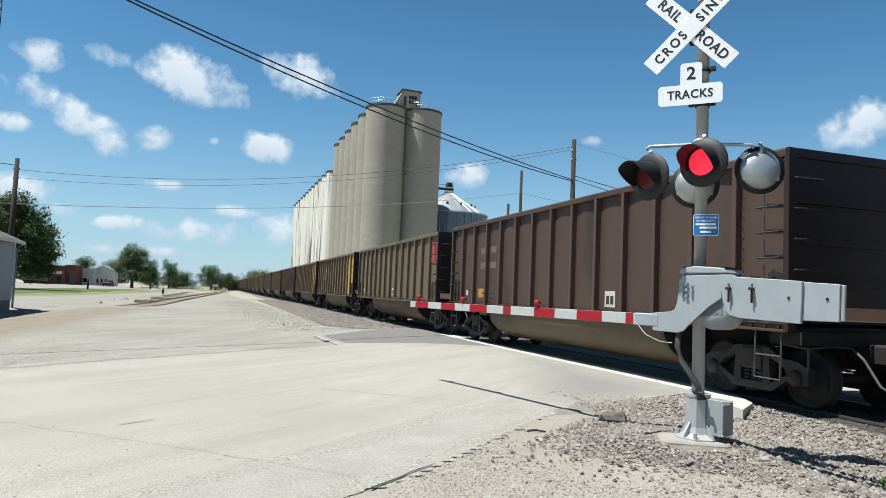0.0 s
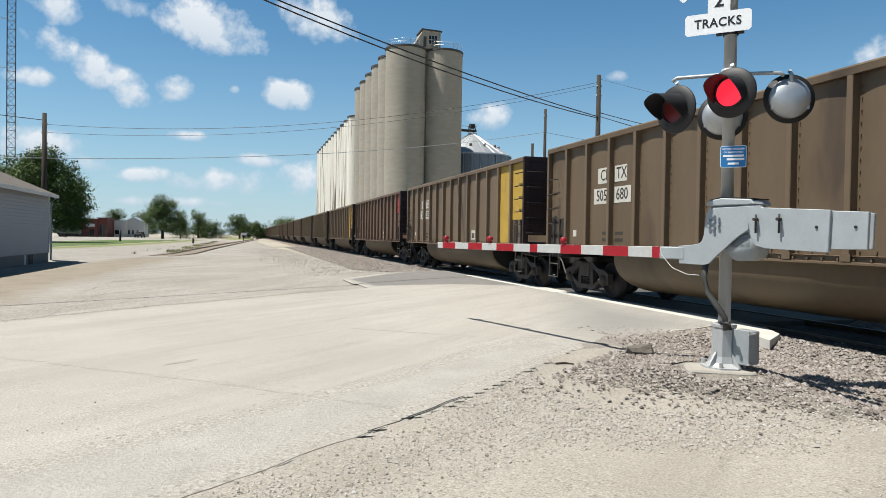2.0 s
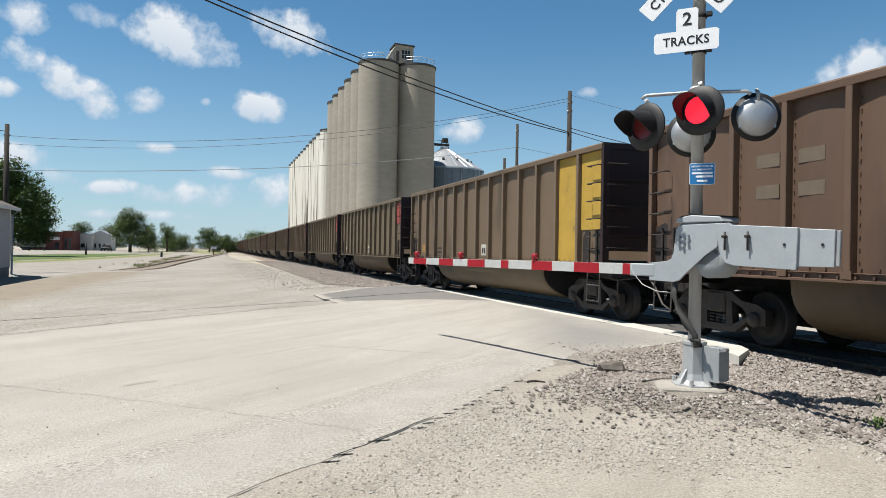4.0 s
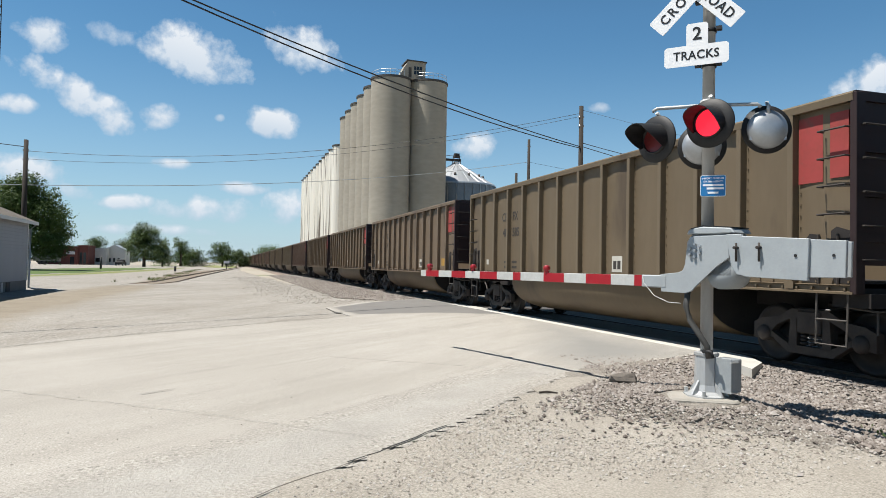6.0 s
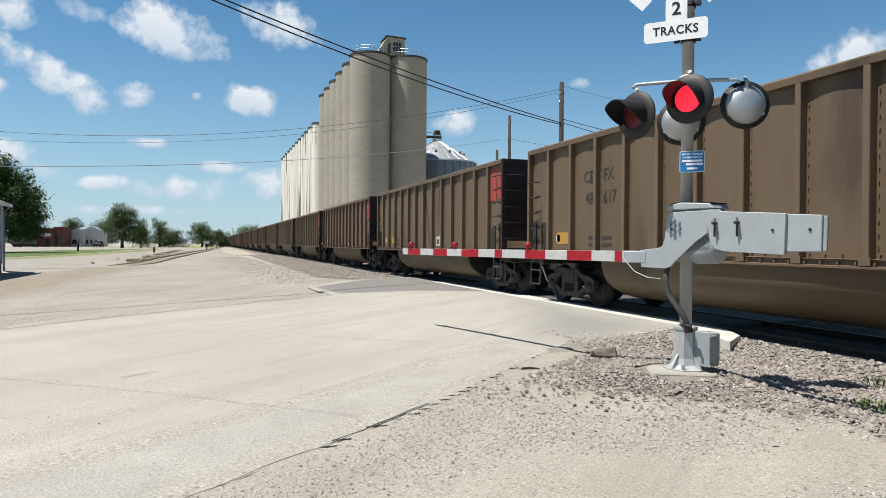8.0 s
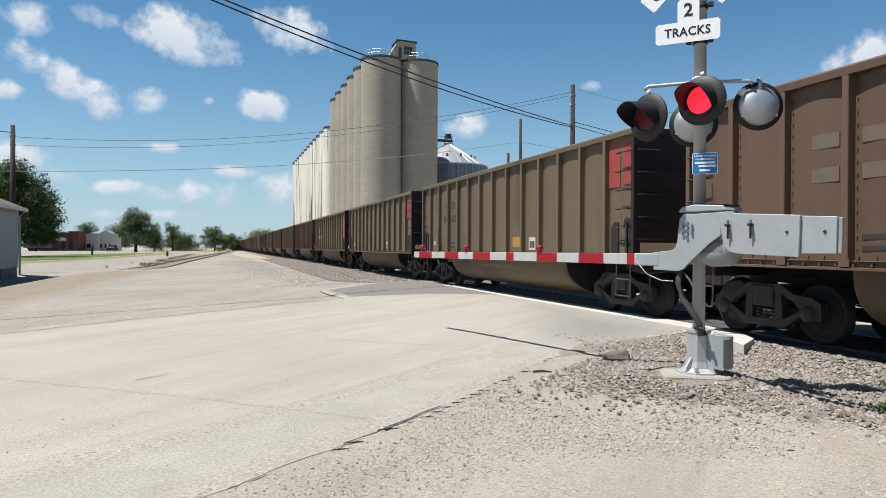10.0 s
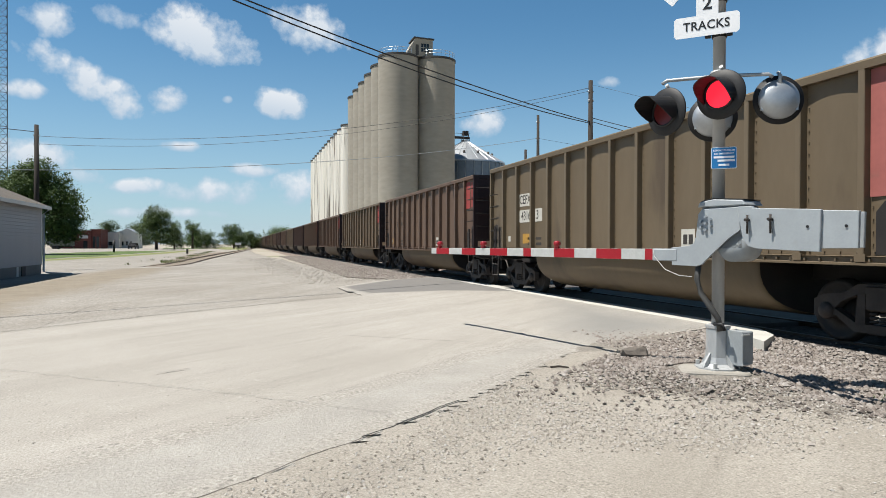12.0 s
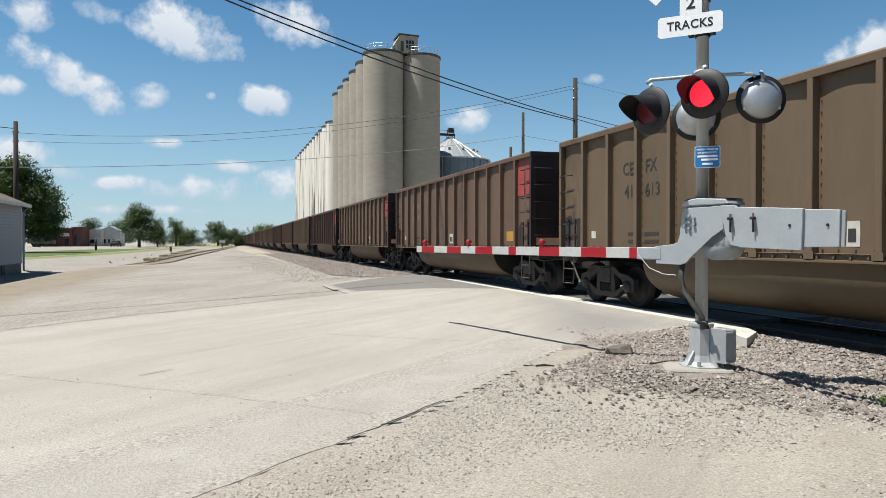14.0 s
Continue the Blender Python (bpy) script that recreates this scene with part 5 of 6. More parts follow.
# ---- town and trees beyond the lot ----
def leaves(name, lobes, n, size, mat, parent, seed):
    """A crown of leaf sprays: small bent leaves gathered in clumps inside overlapping lobes, thin at the rim."""
    r = np.random.RandomState(seed)
    lob = np.array(lobes, float)                  # x, y, z, rx, ry, rz
    weight = lob[:, 3] * lob[:, 4] * lob[:, 5]
    nc = max(30, n // 26)
    pick = r.choice(len(lob), nc, p=weight / weight.sum())
    d = r.normal(size=(nc, 3))
    d /= np.linalg.norm(d, axis=1)[:, None]
    centre = lob[pick, :3] + d * lob[pick, 3:] * (0.45 + 0.58 * r.rand(nc, 1) ** 0.6)
    k = r.randint(0, nc, n)
    pos = centre[k] + r.normal(size=(n, 3)) * np.array([1, 1, 0.7]) * size * 1.7
    a, t = r.rand(n) * 2 * np.pi, (r.rand(n) - 0.35) * 1.7
    u = np.stack([np.cos(a) * np.cos(t), np.sin(a) * np.cos(t), -np.sin(t)], -1)
    v = np.stack([-np.sin(a), np.cos(a), (r.rand(n) - 0.5) * 0.8], -1)
    s = size * (0.6 + 0.8 * r.rand(n, 1))
    q = np.stack([pos - u * s * 0.6, pos + v * s * 0.36 + u * s * 0.05, pos + u * s * 0.6 - [0, 0, 1] * s * 0.15, pos - v * s * 0.36], 1)
    me = bpy.data.meshes.new(name)
    me.from_pydata(q.reshape(-1, 3).tolist(), [], np.arange(4 * n).reshape(-1, 4).tolist())
    me.materials.append(mat)
    ob = new(name, me)
    ob.parent = parent
    return ob


def tree(at, height, width, label, seed, n=3500, leaf=0.32, mat=1, low=0.22, thin=False):
    r = random.Random(seed)
    th = thing("tree", label, "tree", pose(*at), "trees beyond the lot")
    bm = bmesh.new()
    tr = 0.035 * height
    tube(bm, [(0, 0, -0.3), (0.05 * tr, 0, 0.15 * height), (0.1, 0.05, 0.4 * height), (0.0, 0.1, 0.75 * height)], [tr * 1.25, tr, tr * 0.75, tr * 0.2], 10)
    lobes = []
    count = 5 if thin else 11
    for k in range(count):
        a = 2.4 * k + r.uniform(-0.3, 0.3)
        f = (k + 0.5) / count
        z = height * (low + 0.1 + (0.82 - low) * f)
        spread = width / 2 * (0.95 - 0.65 * abs(f - 0.35) ** 1.3 * 1.6) * r.uniform(0.55, 0.85)
        x, y = spread * math.cos(a), spread * math.sin(a)
        rr = width * r.uniform(0.14, 0.23)
        lobes.append((x, y, z, rr * 1.15, rr * 1.15, rr * 0.85))
        tube(bm, [(0, 0, height * (0.18 + 0.4 * f)), (x * 0.5, y * 0.5, z * 0.82), (x * 0.95, y * 0.95, z)], [tr * 0.55, tr * 0.3, tr * 0.08], 6)
    lobes.append((0, 0, height * 0.62, width * 0.2, width * 0.2, height * 0.2))
    part("trunk", bm, M["bark"], th)
    tagged(leaves("crown", lobes, n, leaf, LEAF[mat], th, seed), kind="stuff")
    return th


tree((-25.5, 102.3, 0), 12.6, 10.2, "large spreading green shade tree beside the shed", 1, 30000, 0.27, 0, 0.12)
tree((-31.5, 106.5, 0), 11.2, 9.6, "green shade tree behind the shed", 2, 14000, 0.28, 0, 0.12)
tree((-52.7, 238.0, 0), 14.1, 9.5, "smaller green tree beside the brick store", 3, 5500, 0.3, 1, 0.3)
tree((-20.1, 186.8, 0), 10.2, 9.6, "rounded green tree on the lawn", 4, 13000, 0.32, 0, 0.08)
tree((-34.4, 272.1, 0), 9.2, 7.0, "green tree beside the white house", 5, 4500, 0.32, 1, 0.1)
tree((-16.5, 195.0, 0), 5.2, 4.5, "low green tree on the lawn", 6, 3500, 0.3, 0, 0.1)
tree((-13.8, 224.4, 0), 8.9, 6.0, "slim open tree with a bare trunk", 7, 2000, 0.34, 0, 0.45, True)
tree((-42.2, 253.9, 0), 9.2, 8.0, "green tree behind the low buildings", 8, 5000, 0.3, 0, 0.2)
tree((-34.9, 263.4, 0), 8.7, 11.0, "green tree behind the low buildings", 9, 5000, 0.3, 2, 0.15)
tree((-51.0, 225.0, 0), 11.2, 10.5, "green tree behind the low buildings", 10, 6000, 0.36, 0, 0.15)
tree((-1.6, 232.0, 0), 7.6, 8.0, "green tree by the far end of the siding", 11, 8000, 0.32, 0, 0.06)
tree((4.0, 236.0, 0), 5.4, 6.0, "green tree by the far end of the siding", 12, 5000, 0.32, 0, 0.06)
tree((-10.5, 233.0, 0), 5.0, 9.5, "low rounded green trees in the distance", 13, 6000, 0.32, 0, 0.04)
tree((-15.5, 250.0, 0), 5.5, 6.0, "low rounded green trees in the distance", 14, 4000, 0.32, 0, 0.04)
for k in range(5):
    tree((15.0 + 3.5 * k, 300 + 18 * k, 0), 8.5 + 0.6 * (k % 3), 9.5, "far green tree beyond the track", 30 + k, 3200, 0.42, 0, 0.05)
# far woods on the horizon
r_ = random.Random(5)
bush = []
for k in range(46):
    x = -420 + 18 * k + r_.uniform(-6, 6)
    if -40 < x < 25 and k % 2:
        continue
    bush.append((x, 620 + r_.uniform(-60, 90), r_.uniform(2.0, 4.5), r_.uniform(9, 16), 8, r_.uniform(3.5, 6.5)))
tagged(leaves("far_woods", bush, 9000, 1.7, LEAF[2], None, 77), "dark green line of far trees on the plain", "woods", kind="stuff")

# tall grass tufts along the verge
gr = np.random.RandomState(9)
n = 16000
gx, gy = gr.uniform(-9, -2.5, n), 52 + 90 * gr.rand(n) ** 1.5
keep = (np.abs(gx + 6.0 - 0.012 * (gy - 60)) < 1.9 * gr.rand(n) ** 1.5 + 0.1) & (np.sin(gx * 2.1) + np.sin(gy * 0.43 + gx) > 0.25)
gx, gy = gx[keep], gy[keep]
n = len(gx)
ga, gh = gr.rand(n) * 6.28, 0.03 + 0.20 * gr.rand(n) ** 2
bl = np.stack([np.stack([gx - 0.022 * np.cos(ga), gy - 0.022 * np.sin(ga), 0 * gx], -1), np.stack([gx + 0.022 * np.cos(ga), gy + 0.022 * np.sin(ga), 0 * gx], -1), np.stack([gx + 0.12 * np.sin(ga), gy + 0.12 * np.cos(ga), gh], -1)], 1)
me = bpy.data.meshes.new("verge_grass")
me.from_pydata(bl.reshape(-1, 3).tolist(), [], np.arange(3 * n).reshape(-1, 3).tolist())
me.materials.append(M["weedy"])
tagged(new("verge_grass", me), "tufts of dry weedy grass along the siding", "grass", kind="stuff")

# shed with lap siding
shed = thing("shed", "low shed with pale grey lap siding and a brown shingle roof", "shed")
WX, Y0, Y1, ZE = -9.25, 14.0, 37.5, 3.32
bm = bmesh.new()
box(bm, WX - 8.4, WX, Y0, Y1, -0.3, 0.50)
part("foundation", bm, M["asphalt"], shed, "dark grey block foundation")
bm = bmesh.new()
prism(bm, [(WX - 8.4, 0.5), (WX - 0.03, 0.5), (WX - 0.03, ZE), (WX - 4.2, ZE + 1.75), (WX - 8.4, ZE)], Y0 + 0.03, Y1 - 0.03)
part("wall", bm, M["siding"], shed)
bm = bmesh.new()
prism(bm, [(WX - 0.03, 0.0), (WX + 0.022, 0.0), (WX - 0.012, 0.148), (WX - 0.03, 0.148)], Y0, Y1)
first_board = part("siding_board", bm, M["siding"], shed, "", pose(0, 0, 0.46))
for k in range(1, 19):
    again(first_board, pose(0, 0, 0.46 + 0.15 * k))
bm = bmesh.new()
prism(bm, [(WX + 0.36, ZE - 0.12), (WX + 0.36, ZE - 0.04), (WX - 4.2, ZE + 1.90), (WX - 8.8, ZE - 0.04), (WX - 8.8, ZE - 0.12), (WX - 4.2, ZE + 1.80)], Y0 - 0.3, Y1 + 0.3)
part("roof", bm, M["roof"], shed)
bm = bmesh.new()
box(bm, WX + 0.345, WX + 0.385, Y0 - 0.3, Y1 + 0.32, ZE - 0.19, ZE - 0.03)
part("fascia", bm, M["white"], shed, "white fascia board")
bm = bmesh.new()
box(bm, WX - 0.04, WX + 0.035, Y1 - 0.10, Y1 + 0.035, 0.45, ZE - 0.1)
part("corner_trim", bm, M["white"], shed)
bm = bmesh.new()
tube(bm, [(WX + 0.3, Y1 + 0.1, ZE - 0.2), (WX + 0.08, Y1 + 0.1, ZE - 0.4), (WX + 0.08, Y1 + 0.1, 0.1), (WX + 0.5, Y1 - 0.2, 0.03), (WX + 1.5, Y1 - 0.9, 0.02)], 0.05, 8)
part("downspout", bm, M["white"], shed, "white downspout")
for y, mat in ((33.6, M["white"]), (34.3, M["black"])):
    bm = bmesh.new()
    box(bm, WX - 0.02, WX + 0.03, y, y + (0.22 if mat == M["white"] else 0.55), 0.02, 0.44)
    part("vent", bm, mat, shed)

# lattice radio tower
tw = thing("radio_tower", "tall slim steel lattice radio tower", "tower", pose(-35.0, 120.0, 0))
legs = [(0.75 * math.cos(a), 0.75 * math.sin(a)) for a in (0.3, 0.3 + 2.094, 0.3 + 4.189)]
for lx, ly in legs:
    bm = bmesh.new()
    tube(bm, [(lx, ly, 0), (lx, ly, 52)], 0.07, 5)
    part("leg", bm, M["truck_steel"], tw)
bm = bmesh.new()
for k in range(40):
    z = 1.3 * k
    for i in range(3):
        a, b = legs[i], legs[(i + 1) % 3]
        if k % 2:
            a, b = b, a
        tube(bm, [(*a, z), (*b, z + 1.3)], 0.035, 4, False)
        tube(bm, [(*a, z), (*b, z)], 0.03, 4, False)
tagged(part("lattice", bm, M["truck_steel"], tw), kind="stuff")
for z, l in ((26.5, 5.0), (34.0, 6.0), (15.5, 1.2), (17.5, 1.2)):
    bm = bmesh.new()
    tube(bm, [(0, 0, z), (-l, -0.5, z + 0.25)] if l > 2 else [(0, 0, z), (l, -0.6, z), (l, -0.6, z + 0.9)], 0.07, 5)
    part("antenna", bm, M["galv"], tw)


# ---- poles and wires ----
def pole(at, h, label, arms=0, lean=(0, 0)):
    th = thing("utility_pole", label, "utility pole", pose(*at), "utility poles")
    bm = bmesh.new()
    tube(bm, [(0, 0, -0.3), (lean[0], lean[1], h)], [0.17, 0.115], 12)
    part("pole_shaft", bm, M["wood"], th)
    for k in range(arms):
        bm = bmesh.new()
        tube(bm, [(-0.15, 0, h - 0.6 - 0.5 * k), (0.15, 0, h - 0.6 - 0.5 * k)], 0.06, 8)
        part("insulator", bm, M["galv"], th)
    return th


PA, PB, PL = (18.27, 33.2), (24.9, 54.5), (-11.0, 43.65)
pole((*PA, 0), 10.4, "tall dark wooden utility pole beyond the train", 2)
pole((*PB, 0), 12.75, "slim dark wooden utility pole beyond the train", 1)
pole((PB[0] - 0.9, PB[1] + 0.6, 0), 9.8, "slim dark stub pole beside the utility pole")
pole((*PL, 0), 8.2, "dark wooden utility pole behind the shed", 2)


def wire(a, b, sag, r, name="overhead_wire", mat=None, label="thin black overhead wire"):
    a, b = Vector(a), Vector(b)
    bm = bmesh.new()
    tube(bm, [a.lerp(b, k / 24) - Vector((0, 0, 4 * sag * (k / 24) * (1 - k / 24))) for k in range(25)], r, 6)
    return lone(name, bm, mat or M["black"], label, "wire", group="overhead wires")


wire((PA[0], PA[1], 8.16), (-26.2, 5.2, 13.3), 1.32, 0.024, label="thick black overhead cable")
wire((PA[0], PA[1], 8.08), (-26.2, 5.2, 14.5), 1.95, 0.024, label="thick black overhead cable")
wire((PA[0], PA[1], 8.4), (27.0, 27.5, 5.8), 0.2, 0.02)
wire((PA[0], PA[1], 8.2), (27.0, 27.5, 5.3), 0.2, 0.02)
wire((PA[0], PA[1], 10.2), (26.0, 25.0, 6.5), 0.1, 0.008)
wire((PL[0], PL[1], 7.57), (PA[0], PA[1], 10.02), 1.1, 0.012)
wire((PL[0], PL[1], 7.12), (PA[0], PA[1], 9.85), 1.1, 0.010)
wire((PL[0], PL[1], 7.8), (-40.0, 38.0, 11.0), 0.5, 0.022)
wire((-40.0, 36.0, 5.71), (PB[0], PB[1], 10.75), 2.28, 0.020, mat=M["box_grey"], label="pale grey overhead service wire")
wire((PB[0], PB[1], 10.75), (40.0, 48.0, 8.5), 0.3, 0.012)


# ---- low buildings and vehicles by the street ----
def building(name, at, w, d, h, mat, label, roof_mat, gable=0.0, holes=()):
    th = thing(name, label, "building", pose(*at), "low buildings by the street")
    bm = bmesh.new()
    if gable:
        prism(bm, [(-w / 2, -0.2), (w / 2, -0.2), (w / 2, h), (0, h + gable), (-w / 2, h)], 0, d)
    else:
        box(bm, -w / 2, w / 2, 0, d, -0.2, h)
    part("wall", bm, mat, th)
    bm = bmesh.new()
    if gable:
        prism(bm, [(-w / 2 - 0.3, h - 0.1), (0, h + gable), (w / 2 + 0.3, h - 0.1), (w / 2 + 0.3, h + 0.08), (0, h + gable + 0.2), (-w / 2 - 0.3, h + 0.08)], -0.3, d + 0.3)
    else:
        box(bm, -w / 2 - 0.15, w / 2 + 0.15, -0.15, d + 0.15, h, h + 0.2)
    part("roof", bm, roof_mat, th)
    for kind, x, ww, z0, z1 in holes:
        bm = bmesh.new()
        box(bm, x - ww / 2, x + ww / 2, -0.05, 0.1, z0, z1)
        part(kind, bm, M["white"] if kind == "sign_board" else M["glass_dark"], th)
    return th


building("brick_store", (-46.0, 224.0, 0), 7.6, 12, 5.2, M["brick_red"], "low red brick store by the street", M["brick_red"], 0, (("window", -1.6, 2.0, 0.8, 2.6), ("sign_board", 1.9, 2.4, 3.0, 3.9), ("door", 2.4, 1.1, 0, 2.3)))
building("brick_store", (-40.9, 224.6, 0), 2.6, 12, 5.6, M["brick_red"], "taller red brick storefront by the street", M["brick_red"], 0, (("window", -0.5, 0.7, 0.3, 3.6), ("window", 0.5, 0.7, 0.3, 3.6)))
building("white_hall", (-39.6, 236.0, 0), 6.6, 12, 5.0, M["white"], "low white hall with a grey roof", M["galv"], 0, (("door", -1.2, 1.0, 0, 2.2), ("window", 0.8, 1.2, 0.9, 2.1)))
building("white_house", (-34.8, 241.0, 0), 6.6, 10, 4.6, M["white"], "pale clapboard house with a gabled roof", M["galv"], 1.7, (("window", -1.3, 0.6, 0.9, 2.2), ("window", 0.0, 0.6, 0.9, 2.2), ("window", 1.3, 0.6, 0.9, 2.2)))


def wheel(bm, x, y, z, r, w=0.26):
    lathe(bm, [(0, -w / 2), (r * 0.55, -w / 2), (r, -w / 2 + 0.02), (r, w / 2 - 0.02), (r * 0.55, w / 2), (0, w / 2)], 16, pose(x, y, z, 0, 90, 0))


pk = thing("pickup_truck", "dark pickup truck parked at the street", "pickup truck", pose(-28.6, 210.0, 0.004, 0, 0, 15))
bm = bmesh.new()
prism(bm, [(-2.6, 0.45), (2.6, 0.45), (2.6, 0.98), (1.35, 1.06), (0.75, 1.72), (-0.75, 1.76), (-0.95, 1.1), (-2.6, 1.08)], -0.95, 0.95, pose(0, 0, 0, 0, 0, 70))
body = part("body", bm, M["black"], pk, bevel=0.06)
for a in (-1.65, 1.7):
    for b in (-0.85, 0.85):
        bm = bmesh.new()
        lathe(bm, [(0, -0.12), (0.36, -0.12), (0.38, -0.1), (0.38, 0.1), (0.36, 0.12), (0, 0.12)], 16, pose(0, 0, 0, 0, 0, 70) @ pose(a, b, 0.38, 90))
        part("wheel", bm, M["rubber"], pk)
bm = bmesh.new()
box(bm, -0.68, 0.72, -0.965, 0.965, 1.15, 1.6, pose(0, 0, 0, 0, 0, 70))
part("window", bm, M["glass_dark"], pk)
tl = thing("trailer", "grey box trailer standing by the store", "trailer", pose(-47.0, 210.0, 0.004))
bm = bmesh.new()
box(bm, -3.2, 3.2, -1.2, 1.2, 0.9, 3.1)
part("box_body", bm, material("faded_green_grey", (0.15, 0.16, 0.13), (0.11, 0.12, 0.10), 0.7, scale=1), tl, bevel=0.04)
bm = bmesh.new()
box(bm, -2.5, 2.9, -0.5, 0.5, 0.6, 0.9)
part("chassis", bm, M["black"], tl)
for x in (-1.6, -0.6):
    for y in (-1.0, 1.0):
        bm = bmesh.new()
        lathe(bm, [(0, -0.13), (0.45, -0.13), (0.45, 0.13), (0, 0.13)], 16, pose(x, y, 0.45, 90))
        part("wheel", bm, M["rubber"], tl)
for x, y, h, label in ((-7.5, 110.1, 0.75, "short dark marker post beside the siding"), (-20.2, 126.0, 2.0, "dark post beside the street")):
    bm = bmesh.new()
    tube(bm, [(0, 0, -0.2), (0, 0, h)], 0.16, 8)
    lone("marker_post", bm, M["black"], label, "post", pose(x, y, 0))
sg = thing("track_marker", "small white marker board on a dark post", "sign", pose(-0.2, 150.0, 0))
bm = bmesh.new()
tube(bm, [(0, 0, -0.2), (0, 0, 1.6)], 0.09, 6)
part("post", bm, M["black"], sg)
bm = bmesh.new()
box(bm, -0.55, 0.55, -0.12, -0.08, 1.25, 1.75)
part("board", bm, M["white"], sg)
# dark cars parked far along the siding
for k in range(3):
    y = 300 + 17 * k
    th = thing("flat_car", "dark low flat car standing far along the siding", "railcar", pose(6.4 + 0.05 * (y - 300), y, 0.1), "cars on the siding")
    bm = bmesh.new()
    box(bm, -1.5, 1.5, -7.5, 7.5, 0.9, 1.5)
    box(bm, -1.3, 1.3, -5.5, -2.0, 1.5, 2.4)
    part("deck", bm, M["grime"], th)
    bm = bmesh.new()
    box(bm, -1.1, 1.1, -6.5, -4.5, 0.0, 0.9)
    box(bm, -1.1, 1.1, 4.5, 6.5, 0.0, 0.9)
    part("truck", bm, M["grime"], th)


# ---- coal train ----
PITCH, LEN, HW = 16.6, 14.9, 1.60
Z_SILL, Z_SIDE, Z_TOP = 1.16, 1.28, 3.87      # above the rail
NPAN = 14
BODY_M = BODY[0]
STEP = LEN / NPAN


# maroon with coal dust, painted darker still to deepen the shade on the ends
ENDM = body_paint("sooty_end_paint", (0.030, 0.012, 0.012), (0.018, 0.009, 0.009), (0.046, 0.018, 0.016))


def build_car():
    """One bathtub coal gondola; y = 0 at its middle, the end with the ladder and painted panel at -y."""
    car = thing("coal_gondola", "dusty tan coal gondola with ribbed sides on two trucks", "railcar", group="cars of the coal train")
    h = LEN / 2
    for sx in (-1, 1):
        bm = bmesh.new()
        # the sheet is dished between the ribs and bellies out under the chord
        rows = []
        for i in range(NPAN * 6 + 1):
            u = (i % 6) / 6
            y = min(h - 0.03, max(-h + 0.03, -h + STEP * i / 6))
            rows.append([])
            for k in range(11):
                z = Z_SIDE + (Z_TOP - 0.12 - Z_SIDE) * k / 10
                top = min(1.0, max(0.0, (z - 3.0) / 0.5))
                out = (0.020 + 0.018 * top) * math.sin(math.pi * u) - 0.012 - 0.008 * top
                rows[-1].append(bm.verts.new((sx * (HW - 0.10 + out), y, z)))
        for p, q in zip(rows, rows[1:]):
            for k in range(10):
                bm.faces.new((p[k], p[k + 1], q[k + 1], q[k])).smooth = True
        box(bm, sx * (HW - 0.15), sx * (HW - 0.135), -h + 0.03, h - 0.03, Z_SIDE, Z_TOP - 0.12)
        part("side_sheet", bm, BODY_M, car)
        bm = bmesh.new()
        prism(bm, [(sx * (HW - 0.16), Z_TOP - 0.13), (sx * (HW + 0.012), Z_TOP - 0.13), (sx * (HW + 0.02), Z_TOP - 0.03), (sx * (HW - 0.01), Z_TOP), (sx * (HW - 0.16), Z_TOP)], -h, h)
        part("top_chord", bm, BODY_M, car)
        bm = bmesh.new()
        prism(bm, [(sx * (HW - 0.14), Z_SILL), (sx * (HW + 0.012), Z_SILL), (sx * (HW + 0.012), Z_SILL + 0.03), (sx * (HW - 0.03), Z_SILL + 0.04), (sx * (HW - 0.03), Z_SIDE - 0.01), (sx * (HW + 0.006), Z_SIDE), (sx * (HW - 0.14), Z_SIDE + 0.01)], -h, h)
        part("side_sill", bm, BODY_M, car)
        for sy in (-1, 1):
            bm = bmesh.new()
            box(bm, sx * (HW - 0.16), sx * (HW + 0.005), sy * h - 0.05, sy * h + 0.05, Z_SILL, Z_TOP - 0.02)
            # near posts take the end colour with its painted shade, far posts the body's
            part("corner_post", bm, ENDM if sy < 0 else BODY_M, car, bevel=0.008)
    # ribs: flanged posts on the sheet
    bm = bmesh.new()
    prism(bm, [(-0.062, -0.03), (-0.052, 0.10), (-0.042, 0.11), (0.042, 0.11), (0.052, 0.10), (0.062, -0.03)], 0, 1, Matrix(((0, 0, -1, 0), (1, 0, 0, 0), (0, 1, 0, 0), (0, 0, 0, 1))))
    for v in bm.verts:
        v.co.z = Z_SIDE - 0.05 + v.co.z * (Z_TOP - 0.13 - Z_SIDE + 0.05)
    rib = part("rib", bm, RIBS[0], car, "", pose(-(HW - 0.10), -h + STEP, 0))
    for sx in (-1, 1):
        for k in range(1, NPAN):
            if (sx, k) != (-1, 1):
                again(rib, pose(sx * (HW - 0.10), -h + STEP * k, 0, 0, 0, 0 if sx < 0 else 180))
    # rib feet and rivets along the sill
    bm = bmesh.new()
    box(bm, -(HW + 0.018), -(HW - 0.02), -0.085, 0.085, Z_SIDE - 0.075, Z_SIDE + 0.03)
    foot = part("rib_foot", bm, BODY_M, car, "", pose(0, -h + STEP, 0))
    for k in range(2, NPAN):
        again(foot, pose(0, -h + STEP * k, 0))
    bm = bmesh.new()
    for k in range(NPAN * 4):
        y = -h + STEP * (k + 0.5) / 4
        box(bm, -(HW - 0.07), -(HW - 0.12), y - 0.014, y + 0.014, Z_SIDE + 0.03, Z_SIDE + 0.062)
        box(bm, -(HW + 0.006), -(HW - 0.04), y - 0.016, y + 0.016, Z_SILL + 0.05, Z_SILL + 0.085)
